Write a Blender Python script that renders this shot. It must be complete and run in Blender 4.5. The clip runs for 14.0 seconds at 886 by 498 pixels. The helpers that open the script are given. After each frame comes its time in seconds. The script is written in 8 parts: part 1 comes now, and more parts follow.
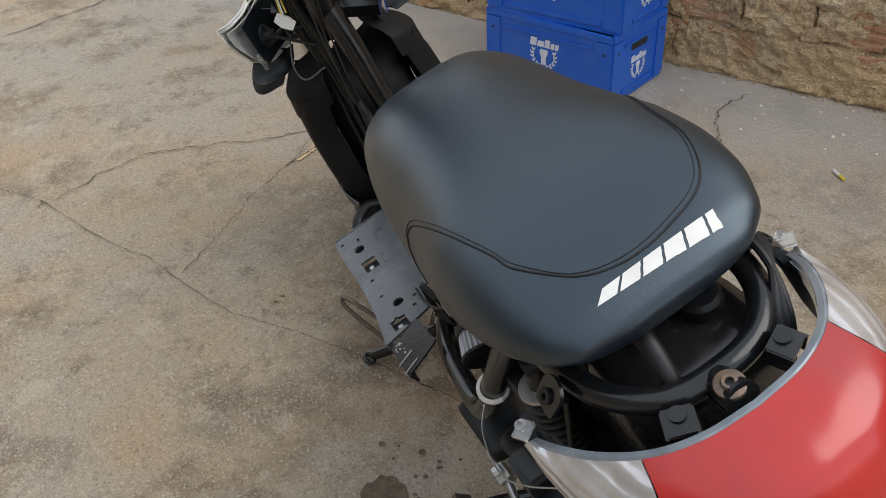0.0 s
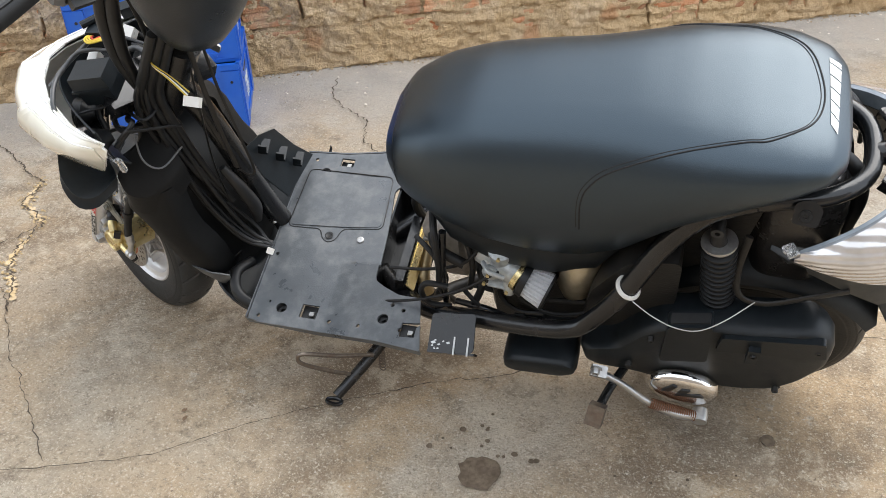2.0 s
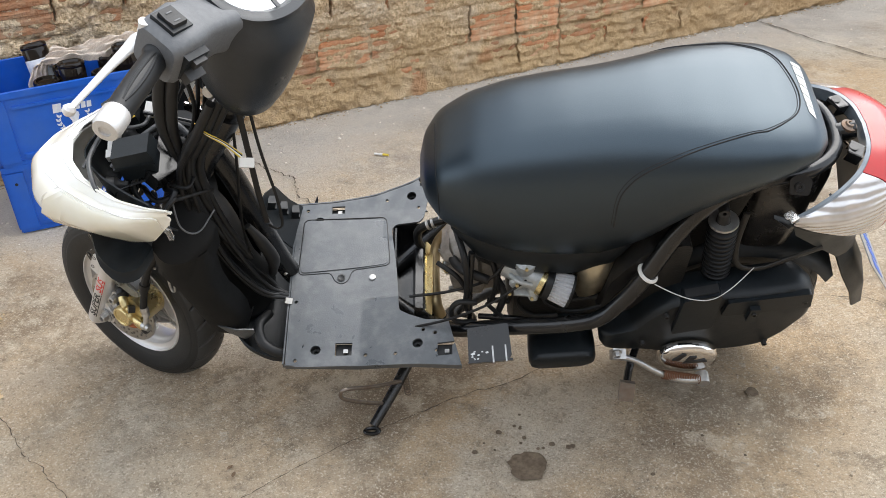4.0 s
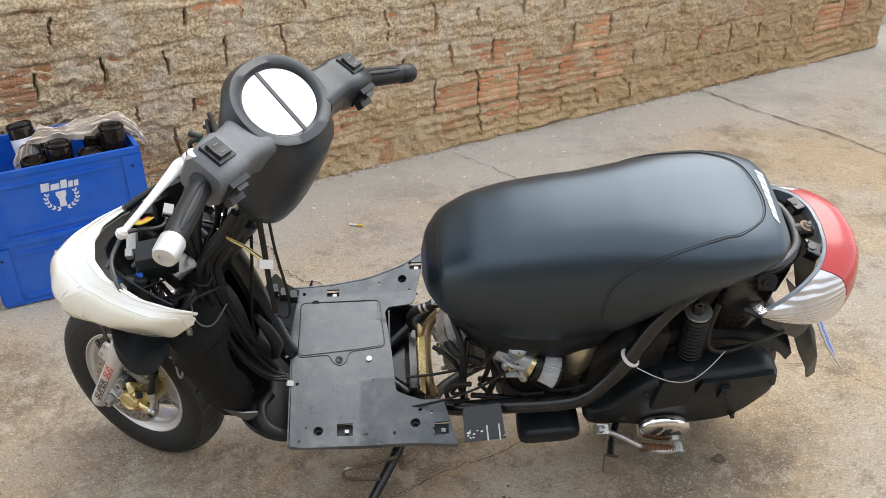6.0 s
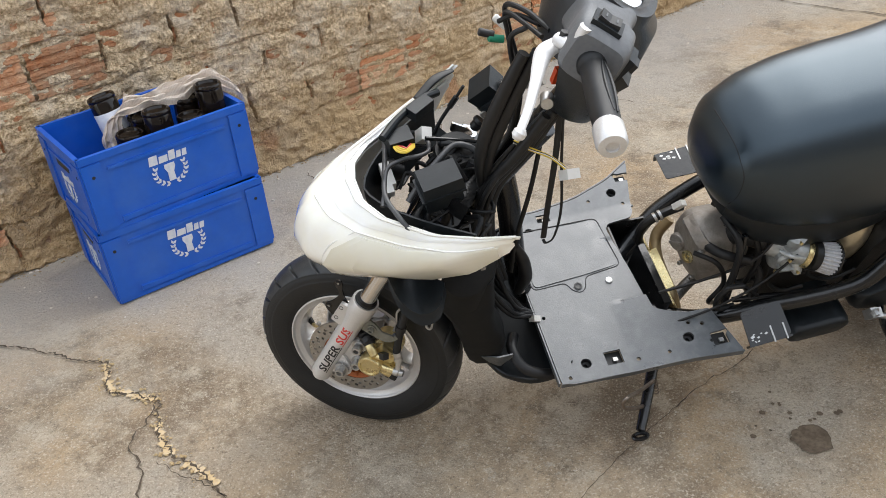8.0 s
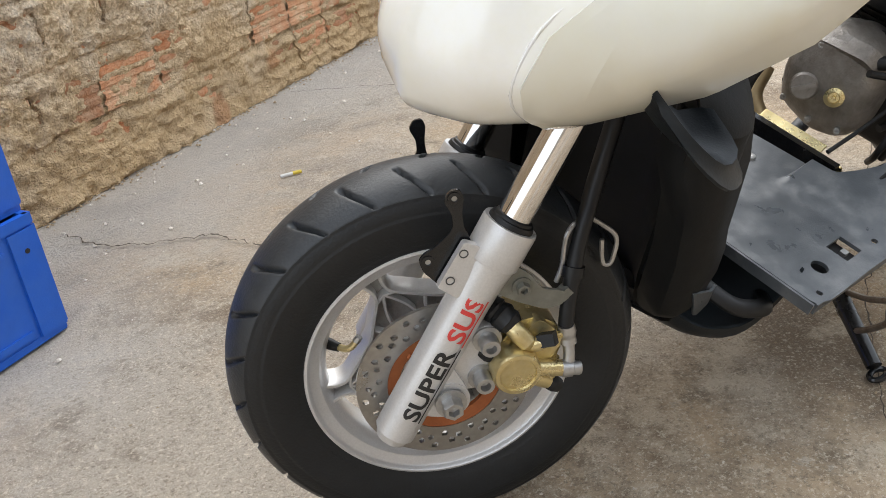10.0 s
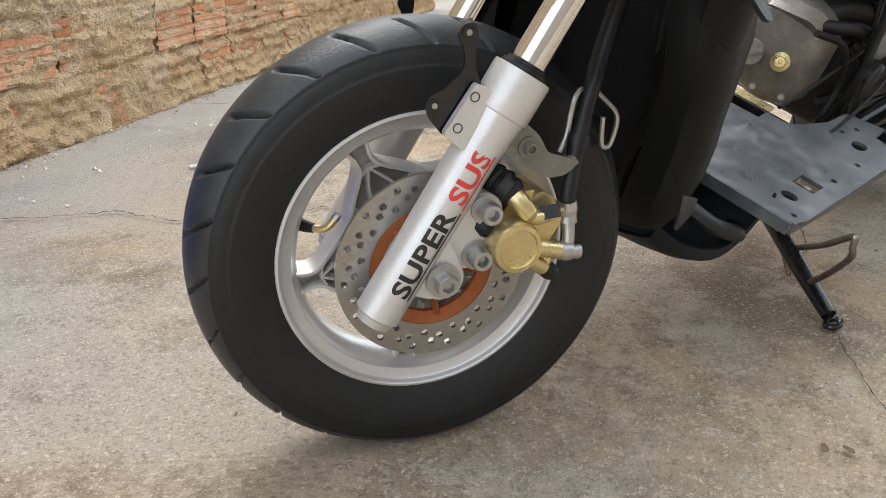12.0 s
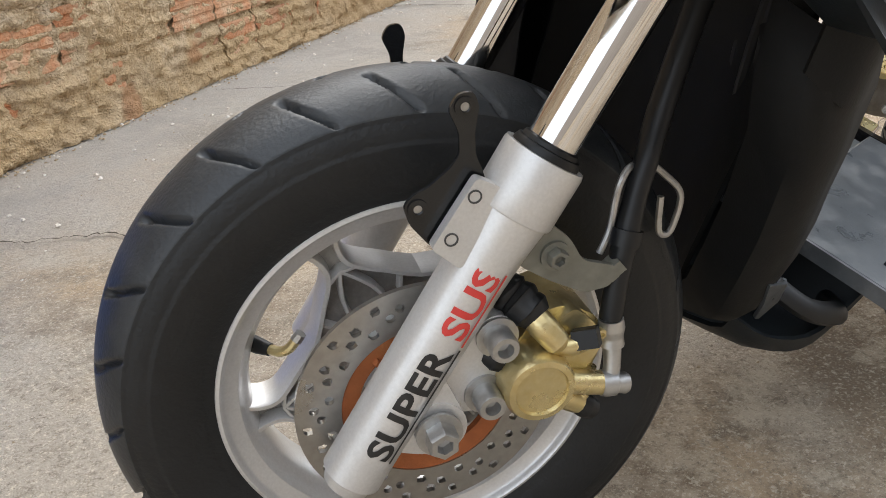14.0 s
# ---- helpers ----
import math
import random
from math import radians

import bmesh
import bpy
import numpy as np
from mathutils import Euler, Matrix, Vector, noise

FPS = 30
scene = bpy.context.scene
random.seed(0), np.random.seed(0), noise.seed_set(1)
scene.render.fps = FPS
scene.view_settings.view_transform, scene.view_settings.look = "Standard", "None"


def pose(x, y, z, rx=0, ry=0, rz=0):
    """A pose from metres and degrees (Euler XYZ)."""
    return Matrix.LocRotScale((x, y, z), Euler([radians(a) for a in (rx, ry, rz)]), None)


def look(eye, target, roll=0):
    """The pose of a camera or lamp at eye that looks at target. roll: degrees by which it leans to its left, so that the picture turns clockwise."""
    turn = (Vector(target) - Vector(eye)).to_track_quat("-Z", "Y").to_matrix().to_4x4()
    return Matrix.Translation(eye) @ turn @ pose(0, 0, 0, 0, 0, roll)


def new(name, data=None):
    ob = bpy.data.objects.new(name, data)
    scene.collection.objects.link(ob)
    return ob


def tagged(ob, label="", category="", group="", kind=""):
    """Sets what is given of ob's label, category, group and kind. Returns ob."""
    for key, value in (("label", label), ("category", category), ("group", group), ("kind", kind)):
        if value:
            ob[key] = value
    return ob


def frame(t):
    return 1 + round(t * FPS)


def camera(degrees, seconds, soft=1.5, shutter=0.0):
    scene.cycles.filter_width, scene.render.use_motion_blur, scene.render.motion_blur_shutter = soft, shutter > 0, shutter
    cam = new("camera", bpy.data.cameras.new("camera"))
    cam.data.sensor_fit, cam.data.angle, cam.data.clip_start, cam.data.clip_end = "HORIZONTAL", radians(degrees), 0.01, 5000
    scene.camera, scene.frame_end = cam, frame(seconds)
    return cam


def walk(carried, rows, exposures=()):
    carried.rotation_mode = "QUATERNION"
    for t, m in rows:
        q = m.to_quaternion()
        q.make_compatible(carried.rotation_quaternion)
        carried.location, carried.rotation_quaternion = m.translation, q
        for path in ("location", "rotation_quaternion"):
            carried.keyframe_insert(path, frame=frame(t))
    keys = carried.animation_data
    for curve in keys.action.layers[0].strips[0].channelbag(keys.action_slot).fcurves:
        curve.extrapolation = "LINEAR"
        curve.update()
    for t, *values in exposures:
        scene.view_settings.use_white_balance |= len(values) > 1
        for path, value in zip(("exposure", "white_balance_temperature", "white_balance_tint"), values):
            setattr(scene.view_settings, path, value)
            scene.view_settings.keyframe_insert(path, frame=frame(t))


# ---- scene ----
cam = camera(54.0, 14.0, soft=0.85)
PATH = [
    (0, (1.798, -0.596, 1.158), (0.297, 0.051, 0.005), -2.8),
    (0.5, (1.603, -0.807, 1.167), (0.345, 0.163, -0.047), -1.9),
    (1, (1.395, -0.944, 1.156), (0.386, 0.293, -0.049), -4.4),
    (1.5, (1.229, -1.16, 1.193), (0.5, 0.29, 0.024), -2.6),
    (2, (1.147, -1.333, 1.226), (0.657, 0.225, 0.071), -1.9),
    (2.5, (1.125, -1.336, 1.207), (0.639, 0.228, 0.059), -3.3),
    (2.7, (1.111, -1.368, 1.219), (0.668, 0.224, 0.092), -3.9),
    (4.8, (0.671, -1.581, 1.338), (0.71, 0.116, 0.28), -0.7),
    (5, (0.686, -1.58, 1.362), (0.732, 0.118, 0.307), -0.7),
    (5.5, (0.692, -1.606, 1.419), (0.747, 0.094, 0.366), -1.1),
    (6, (0.68, -1.609, 1.439), (0.744, 0.125, 0.443), -0.4),
    (6.5, (0.649, -1.603, 1.433), (0.725, 0.141, 0.455), -0.1),
    (7, (0.535, -1.638, 1.422), (0.632, 0.102, 0.441), -0.4),
    (7.5, (0.323, -1.565, 1.339), (0.464, 0.155, 0.328), -3.2),
    (8, (0.026, -1.423, 1.291), (0.278, 0.248, 0.221), -5.6),
    (8.5, (-0.272, -1.293, 1.239), (0.282, 0.282, 0.137), -4.7),
    (8.7, (-0.29, -1.189, 1.194), (0.261, 0.383, 0.087), -8.3),
    (10.8, (-0.447, -0.519, 0.522), (0.864, 0.804, -0.208), -4.6),
    (11, (-0.456, -0.521, 0.52), (0.877, 0.785, -0.199), -4.4),
    (11.5, (-0.472, -0.538, 0.514), (0.873, 0.756, -0.205), -3.2),
    (12, (-0.489, -0.559, 0.496), (0.867, 0.727, -0.218), -1.2),
    (12.5, (-0.492, -0.564, 0.5), (0.87, 0.722, -0.202), -1.2),
    (13, (-0.486, -0.567, 0.497), (0.87, 0.712, -0.228), -0.8),
    (13.5, (-0.416, -0.515, 0.53), (0.87, 0.812, -0.237), -1.5),
    (14, (-0.291, -0.427, 0.532), (0.942, 0.921, -0.282), -3.2),
]
EXPOSURES = [(0, 0.41), (0.5, 0.66), (1.2, 1.05), (2.0, 1.28), (2.7, 1.30), (4.8, 1.06), (8.7, 1.00), (10.8, 1.22), (12.5, 1.32), (13.2, 1.32), (14, 1.20)]
walk(cam, [(t, look(eye, target, roll)) for t, eye, target, roll in PATH], EXPOSURES)

# ---- light: an overcast sky over an open yard ----
world = bpy.data.worlds.new("sky")
scene.world = world
world.use_nodes = True
wn, wl = world.node_tree.nodes, world.node_tree.links
wn.clear()
sky = wn.new("ShaderNodeTexSky")
sky.sky_type, sky.sun_disc = "NISHITA", False
sky.sun_elevation, sky.sun_rotation = radians(56), radians(37)
sky.air_density, sky.dust_density, sky.ozone_density = 1.0, 1.0, 1.0
haze = wn.new("ShaderNodeMix")
haze.data_type = "RGBA"
haze.inputs[0].default_value = 0.75
haze.inputs[7].default_value = (9.25, 9.8, 10.5, 1)
back = wn.new("ShaderNodeBackground")
back.inputs[1].default_value = 0.103
wo = wn.new("ShaderNodeOutputWorld")
wl.new(sky.outputs[0], haze.inputs[6])
wl.new(haze.outputs[2], back.inputs[0])
wl.new(back.outputs[0], wo.inputs[0])

sun_data = bpy.data.lights.new("sun", "SUN")
sun_data.energy, sun_data.angle, sun_data.color = 1.5, radians(52), (1.0, 0.97, 0.93)
sun = new("sun", sun_data)
sun.matrix_basis = look((2.4, 3.2, 6), (0, 0, 0))

# ---- materials ----


def material(name, base, other=None, scale=40.0, rough=0.5, metal=0.0, bump=0.0, bump_scale=200.0, deep=0.002, mix=0.5, dirt=None,
             dirt_scale=6.0, dirt_amount=0.4, dirt_from=0.45, rough_var=0.1, coat=0.0, per_piece=0.0, spec=0.5):
    """A surface with fine grain between two colours, broad dirt, uneven gloss and fine relief."""
    m = bpy.data.materials.new(name)
    m.use_nodes = True
    n, l = m.node_tree.nodes, m.node_tree.links
    b = n["Principled BSDF"]
    co = n.new("ShaderNodeTexCoord")
    other = other or tuple(c * 0.8 for c in base)
    fine = n.new("ShaderNodeTexNoise")
    fine.inputs["Scale"].default_value, fine.inputs["Detail"].default_value = scale, 6
    l.new(co.outputs["Object"], fine.inputs["Vector"])
    ramp = n.new("ShaderNodeMapRange")
    ramp.inputs[1].default_value, ramp.inputs[2].default_value = 0.5 - 0.25 / max(mix, 0.05) * 0.5, 0.5 + 0.25 / max(mix, 0.05) * 0.5
    l.new(fine.outputs[0], ramp.inputs[0])
    c1 = n.new("ShaderNodeMix")
    c1.data_type = "RGBA"
    c1.inputs[6].default_value, c1.inputs[7].default_value = (*base, 1), (*other, 1)
    l.new(ramp.outputs[0], c1.inputs[0])
    colour = c1.outputs[2]
    broad = n.new("ShaderNodeTexNoise")
    broad.inputs["Scale"].default_value, broad.inputs["Detail"].default_value, broad.inputs["Roughness"].default_value = dirt_scale, 8, 0.65
    l.new(co.outputs["Object"], broad.inputs["Vector"])
    if dirt:
        r2 = n.new("ShaderNodeMapRange")
        r2.inputs[1].default_value, r2.inputs[2].default_value, r2.inputs[4].default_value = dirt_from, dirt_from + 0.3, dirt_amount
        l.new(broad.outputs[0], r2.inputs[0])
        c2 = n.new("ShaderNodeMix")
        c2.data_type = "RGBA"
        c2.inputs[7].default_value = (*dirt, 1)
        l.new(r2.outputs[0], c2.inputs[0])
        l.new(colour, c2.inputs[6])
        colour = c2.outputs[2]
    if per_piece:
        info = n.new("ShaderNodeObjectInfo")
        pr = n.new("ShaderNodeMapRange")
        pr.inputs[3].default_value, pr.inputs[4].default_value = 1 - per_piece, 1 + per_piece
        l.new(info.outputs["Random"], pr.inputs[0])
        hs = n.new("ShaderNodeHueSaturation")
        l.new(pr.outputs[0], hs.inputs["Value"])
        l.new(colour, hs.inputs["Color"])
        colour = hs.outputs[0]
    l.new(colour, b.inputs["Base Color"])
    rr = n.new("ShaderNodeMapRange")
    rr.inputs[1].default_value, rr.inputs[2].default_value = 0.3, 0.7
    rr.inputs[3].default_value, rr.inputs[4].default_value = max(0.02, rough - rough_var), min(1, rough + rough_var)
    l.new(broad.outputs[0], rr.inputs[0])
    l.new(rr.outputs[0], b.inputs["Roughness"])
    b.inputs["Metallic"].default_value = metal
    b.inputs["Specular IOR Level"].default_value = spec
    b.inputs["Coat Weight"].default_value = coat
    b.inputs["Coat Roughness"].default_value = 0.16
    if bump:
        bn = n.new("ShaderNodeTexNoise")
        bn.inputs["Scale"].default_value, bn.inputs["Detail"].default_value = bump_scale, 4
        l.new(co.outputs["Object"], bn.inputs["Vector"])
        bp = n.new("ShaderNodeBump")
        bp.inputs["Strength"].default_value, bp.inputs["Distance"].default_value = bump, deep
        l.new(bn.outputs[0], bp.inputs["Height"])
        l.new(bp.outputs[0], b.inputs["Normal"])
    return m


M_PLASTIC = material("black_plastic", (0.0045, 0.007, 0.0092), (0.0078, 0.0113, 0.0143), 90, 0.44, bump=0.1, bump_scale=500, dirt=(0.020, 0.023, 0.026), dirt_amount=0.14, dirt_scale=9, spec=0.34)
M_BOARD = material("worn_black_plastic", (0.050, 0.057, 0.064), (0.070, 0.078, 0.086), 60, 0.38, spec=0.95, bump=0.15, bump_scale=450, dirt=(0.26, 0.265, 0.265), dirt_amount=0.45, dirt_scale=22, dirt_from=0.47, rough_var=0.14)
M_COVER = material("dark_grey_plastic", (0.012, 0.0155, 0.0195), (0.018, 0.022, 0.027), 120, 0.36, bump=0.2, bump_scale=600, dirt=(0.06, 0.06, 0.06), dirt_amount=0.22, dirt_scale=12)
M_GREY = material("grey_plastic", (0.10, 0.105, 0.112), (0.13, 0.136, 0.144), 140, 0.48, bump=0.25, bump_scale=600, dirt=(0.05, 0.05, 0.05), dirt_amount=0.3)
M_VINYL = material("seat_vinyl", (0.0026, 0.0064, 0.0115), (0.0040, 0.0088, 0.0150), 150, 0.33, bump=0.14, bump_scale=900, rough_var=0.04, spec=0.95, dirt=(0.016, 0.021, 0.026), dirt_amount=0.12, dirt_scale=5)
# blue tint on the gloss imitates a cool sky in its reflections
M_VINYL.node_tree.nodes["Principled BSDF"].inputs["Specular Tint"].default_value = (0.72, 0.88, 1.0, 1.0)
M_RUBBER = material("tyre_rubber", (0.0032, 0.0044, 0.0058), (0.0056, 0.0074, 0.0092), 80, 0.55, bump=0.3, bump_scale=300, dirt=(0.03, 0.029, 0.027), dirt_amount=0.3, dirt_scale=10)
M_TREAD = material("tread_rubber", (0.014, 0.017, 0.0205), (0.020, 0.0235, 0.0275), 90, 0.46, bump=0.25, bump_scale=350, dirt=(0.10, 0.10, 0.098), dirt_amount=0.30, dirt_scale=16)
M_HOSE = material("black_hose", (0.005, 0.0056, 0.0066), (0.009, 0.0098, 0.011), 90, 0.46, spec=0.38, dirt=(0.05, 0.046, 0.042), dirt_amount=0.15)
M_PAINT = material("black_paint", (0.005, 0.0056, 0.0066), (0.009, 0.0098, 0.011), 60, 0.22, bump=0.15, bump_scale=150, dirt=(0.06, 0.05, 0.04), dirt_amount=0.22, dirt_scale=14)
M_SILVER = material("silver_paint", (0.58, 0.575, 0.57), (0.66, 0.655, 0.65), 500, 0.38, metal=0.50, bump=0.04, bump_scale=1100, dirt=(0.42, 0.40, 0.37), dirt_amount=0.14, dirt_scale=22, coat=0.3)
M_LEVER = material("pale_silver", (0.74, 0.735, 0.73), (0.68, 0.675, 0.67), 300, 0.36, metal=0.25, bump=0.1, bump_scale=700, dirt=(0.45, 0.43, 0.40), dirt_amount=0.25, dirt_scale=30)
M_CHROME = material("chrome", (0.75, 0.74, 0.73), (0.68, 0.67, 0.66), 60, 0.08, metal=1.0, rough_var=0.05, dirt=(0.42, 0.36, 0.3), dirt_amount=0.3)
M_STEEL = material("zinc_steel", (0.42, 0.42, 0.42), (0.52, 0.52, 0.51), 200, 0.38, metal=0.85, dirt=(0.2, 0.17, 0.13), dirt_amount=0.35, dirt_scale=30)
M_DISC = material("brake_steel", (0.36, 0.35, 0.33), (0.44, 0.43, 0.41), 150, 0.34, metal=0.9, dirt=(0.24, 0.21, 0.18), dirt_amount=0.3, dirt_scale=20)
M_RUST = material("rust_orange", (0.42, 0.13, 0.04), (0.30, 0.09, 0.03), 120, 0.72, metal=0.1, bump=0.3, bump_scale=300, dirt=(0.5, 0.2, 0.07), dirt_amount=0.5, dirt_scale=30)
M_GOLD = material("gold_zinc", (0.64, 0.52, 0.25), (0.70, 0.60, 0.34), 160, 0.30, metal=0.85, bump=0.15, bump_scale=400, dirt=(0.28, 0.2, 0.09), dirt_amount=0.35, dirt_scale=25)
M_ALLOY = material("shaded_web_alloy", (0.42, 0.415, 0.395), (0.31, 0.305, 0.29), 120, 0.45, metal=0.75, bump=0.4, bump_scale=350, dirt=(0.10, 0.09, 0.08), dirt_amount=0.55, dirt_scale=25)
M_STAY = material("dull_grey_paint", (0.035, 0.037, 0.04), (0.055, 0.057, 0.06), 80, 0.34, bump=0.2, bump_scale=200, dirt=(0.14, 0.13, 0.12), dirt_amount=0.3, dirt_scale=20)
M_GRIME = material("engine_black", (0.008, 0.008, 0.008), (0.016, 0.0155, 0.015), 70, 0.5, metal=0.2, bump=0.4, bump_scale=250, dirt=(0.06, 0.053, 0.045), dirt_amount=0.3, dirt_scale=25)
M_WHITE = material("white_plastic", (0.72, 0.71, 0.68), (0.66, 0.65, 0.62), 60, 0.35, dirt=(0.42, 0.39, 0.33), dirt_amount=0.3, dirt_scale=40)
M_RED = material("red_lens", (0.50, 0.024, 0.019), (0.33, 0.011, 0.010), 7, 0.26, rough_var=0.10, coat=0.35, dirt=(0.30, 0.035, 0.030), dirt_amount=0.55, dirt_scale=7, bump=0.06, bump_scale=40)
M_BLUE = material("blue_crate_plastic", (0.008, 0.098, 0.50), (0.010, 0.112, 0.56), 30, 0.36, bump=0.12, bump_scale=300, dirt=(0.09, 0.19, 0.46), dirt_amount=0.28, dirt_scale=11)
M_PRINT = material("white_print", (0.72, 0.74, 0.78), (0.66, 0.68, 0.74), 90, 0.5, dirt=(0.35, 0.42, 0.6), dirt_amount=0.5, dirt_scale=60)
M_BOTTLE = material("amber_glass", (0.007, 0.005, 0.004), (0.011, 0.007, 0.005), 40, 0.14, spec=0.35, dirt=(0.03, 0.025, 0.022), dirt_amount=0.25, dirt_scale=20)
# also serves as the shade inside holes and recesses
M_BLACK = material("ink_and_hole_black", (0.012, 0.012, 0.013), (0.02, 0.02, 0.02), 60, 0.5)
M_REDINK = material("red_ink", (0.62, 0.05, 0.04), (0.55, 0.04, 0.035), 60, 0.5)
M_YELLOW = material("yellow_wire", (0.62, 0.45, 0.05), (0.55, 0.4, 0.04), 60, 0.45)
M_REDWIRE = material("red_wire", (0.45, 0.04, 0.03), (0.4, 0.03, 0.03), 60, 0.45)
M_GREEN = material("green_plug", (0.02, 0.26, 0.15), (0.02, 0.22, 0.12), 60, 0.45)
M_CAN = material("pale_alloy", (0.50, 0.45, 0.34), (0.40, 0.35, 0.25), 60, 0.36, metal=0.85, dirt=(0.2, 0.16, 0.1), dirt_amount=0.5, dirt_scale=25)
M_SEAM = material("stitch_thread", (0.008, 0.008, 0.009), (0.014, 0.014, 0.015), 200, 0.8)


def lens_material(name, tint, rough, clear):
    """Moulded clear plastic, clouded by age."""
    m = material(name, tint, tuple(c * 0.9 for c in tint), 12, rough, rough_var=0.08, coat=1.0, dirt=(0.84, 0.80, 0.58), dirt_amount=0.5, dirt_scale=9)
    b = m.node_tree.nodes["Principled BSDF"]
    b.inputs["Transmission Weight"].default_value = clear
    b.inputs["IOR"].default_value = 1.46
    b.inputs["Subsurface Weight"].default_value = 0.08
    b.inputs["Subsurface Radius"].default_value = (0.02, 0.02, 0.015)
    return m


M_LENS = lens_material("clouded_lens", (0.975, 0.966, 0.91), 0.11, 0.06)
M_SIGNAL = lens_material("signal_lens", (0.93, 0.92, 0.82), 0.09, 0.14)
M_RIM = lens_material("clear_rim", (0.96, 0.96, 0.94), 0.10, 0.16)
M_TURN = material("turn_lens", (0.78, 0.775, 0.77), (0.42, 0.41, 0.41), 16, 0.2, metal=0.55, coat=1.0, rough_var=0.08, dirt=(0.50, 0.36, 0.30), dirt_amount=0.4, dirt_scale=9)


def ribbed(m, scale, deep):
    """Fine moulded ribs."""
    n, l = m.node_tree.nodes, m.node_tree.links
    co, wave, bump = n.new("ShaderNodeTexCoord"), n.new("ShaderNodeTexWave"), n.new("ShaderNodeBump")
    wave.bands_direction = "Z"
    wave.inputs["Scale"].default_value, wave.inputs["Distortion"].default_value = scale, 1.5
    bump.inputs["Strength"].default_value, bump.inputs["Distance"].default_value = 0.7, deep
    l.new(co.outputs["Object"], wave.inputs["Vector"])
    l.new(wave.outputs[1], bump.inputs["Height"])
    l.new(bump.outputs[0], n["Principled BSDF"].inputs["Normal"])


ribbed(M_TURN, 32, 0.002)
# blue-grey is sky reflected on the housing edge, put into the colour
M_EDGE = material("sky_sheen_lens_edge", (0.13, 0.158, 0.185), (0.27, 0.305, 0.34), 25, 0.16, coat=1.0, rough_var=0.08, dirt=(0.06, 0.068, 0.08), dirt_amount=0.35, dirt_scale=14)
M_OLD = material("old_steel", (0.13, 0.105, 0.085), (0.2, 0.17, 0.14), 120, 0.45, metal=0.7, dirt=(0.14, 0.07, 0.035), dirt_amount=0.5, dirt_scale=40)
M_CLEAR = lens_material("clear_lens", (0.95, 0.96, 0.97), 0.07, 0.9)
M_CLEAR.node_tree.nodes["Principled BSDF"].inputs["Subsurface Weight"].default_value = 0.0
# white base puts the sky's reflection into the glass colour
M_DIAL = material("sky_white_gauge_glass", (0.80, 0.82, 0.84), (0.78, 0.8, 0.82), 20, 0.06, coat=1.0, rough_var=0.02)

# ---- building blocks ----


def bm_new():
    return bmesh.new()


def link_mesh(name, bm, mat, smooth=35):
    me = bpy.data.meshes.new(name)
    bmesh.ops.recalc_face_normals(bm, faces=bm.faces)
    bm.to_mesh(me)
    bm.free()
    me.materials.append(mat)
    if smooth:
        me.shade_smooth()
        me.set_sharp_from_angle(angle=radians(smooth))
    return me


def part(name, bm, mat, parent, label="", at=None, smooth=35):
    ob = new(name, link_mesh(name, bm, mat, smooth))
    ob.parent = parent
    if at is not None:
        ob.matrix_basis = at
    if label:
        tagged(ob, label)
    return ob


def thing(name, bm, mat, label, category, at=None, group="", kind="", smooth=35):
    ob = new(name, link_mesh(name, bm, mat, smooth))
    if at is not None:
        ob.matrix_basis = at
    return tagged(ob, label, category, group, kind)


def V(*a):
    return Vector(a)


def smooth_path(pts, n=6):
    """Points on a Catmull-Rom curve through pts."""
    p = [Vector(q) for q in pts]
    if len(p) < 3:
        return p
    e = [p[0] * 2 - p[1]] + p + [p[-1] * 2 - p[-2]]
    out = []
    for i in range(1, len(e) - 2):
        a, b, c, d = e[i - 1], e[i], e[i + 1], e[i + 2]
        for k in range(n):
            t = k / n
            out.append(0.5 * ((2 * b) + (c - a) * t + (2 * a - 5 * b + 4 * c - d) * t * t + (3 * b - a - 3 * c + d) * t ** 3))
    out.append(p[-1])
    return out


def loft(bm, rings, caps=True, closed=True):
    rows = [[bm.verts.new(v) for v in r] for r in rings]
    for a, b in zip(rows, rows[1:]):
        k = len(a)
        for i in range(k if closed else k - 1):
            j = (i + 1) % k
            bm.faces.new((a[i], a[j], b[j], b[i]))
    if caps and closed:
        bm.faces.new(rows[0][::-1])
        bm.faces.new(rows[-1])
    return rows


def tube(bm, pts, r, seg=10, n=6, flat=1.0, caps=True):
    """A rod or hose along a smooth curve; r is one radius or one for each given point."""
    path = smooth_path(pts, n)
    count = len(path)
    if isinstance(r, (int, float)):
        rad = [r] * count
    else:
        rad = [float(v) for v in np.interp(np.linspace(0, len(r) - 1, count), range(len(r)), r)]
    rings, side = [], None
    for i, p in enumerate(path):
        t = (path[min(i + 1, count - 1)] - path[max(i - 1, 0)]).normalized()
        if side is None:
            side = t.cross(V(0, 0, 1))
            if side.length < 0.1:
                side = t.cross(V(0, 1, 0))
        side = (side - t * side.dot(t)).normalized()
        up = t.cross(side)
        rings.append([p + side * (rad[i] * math.cos(q)) + up * (rad[i] * flat * math.sin(q)) for q in [2 * math.pi * k / seg for k in range(seg)]])
    loft(bm, rings, caps)


def rod(bm, a, b, r0, r1=None, seg=20):
    tube(bm, (a, b), (r0, r0 if r1 is None else r1), seg)


def axis_frame(origin, axis):
    """A pose whose z runs along axis."""
    q = Vector(axis).normalized().to_track_quat("Z", "Y")
    return Matrix.Translation(origin) @ q.to_matrix().to_4x4()


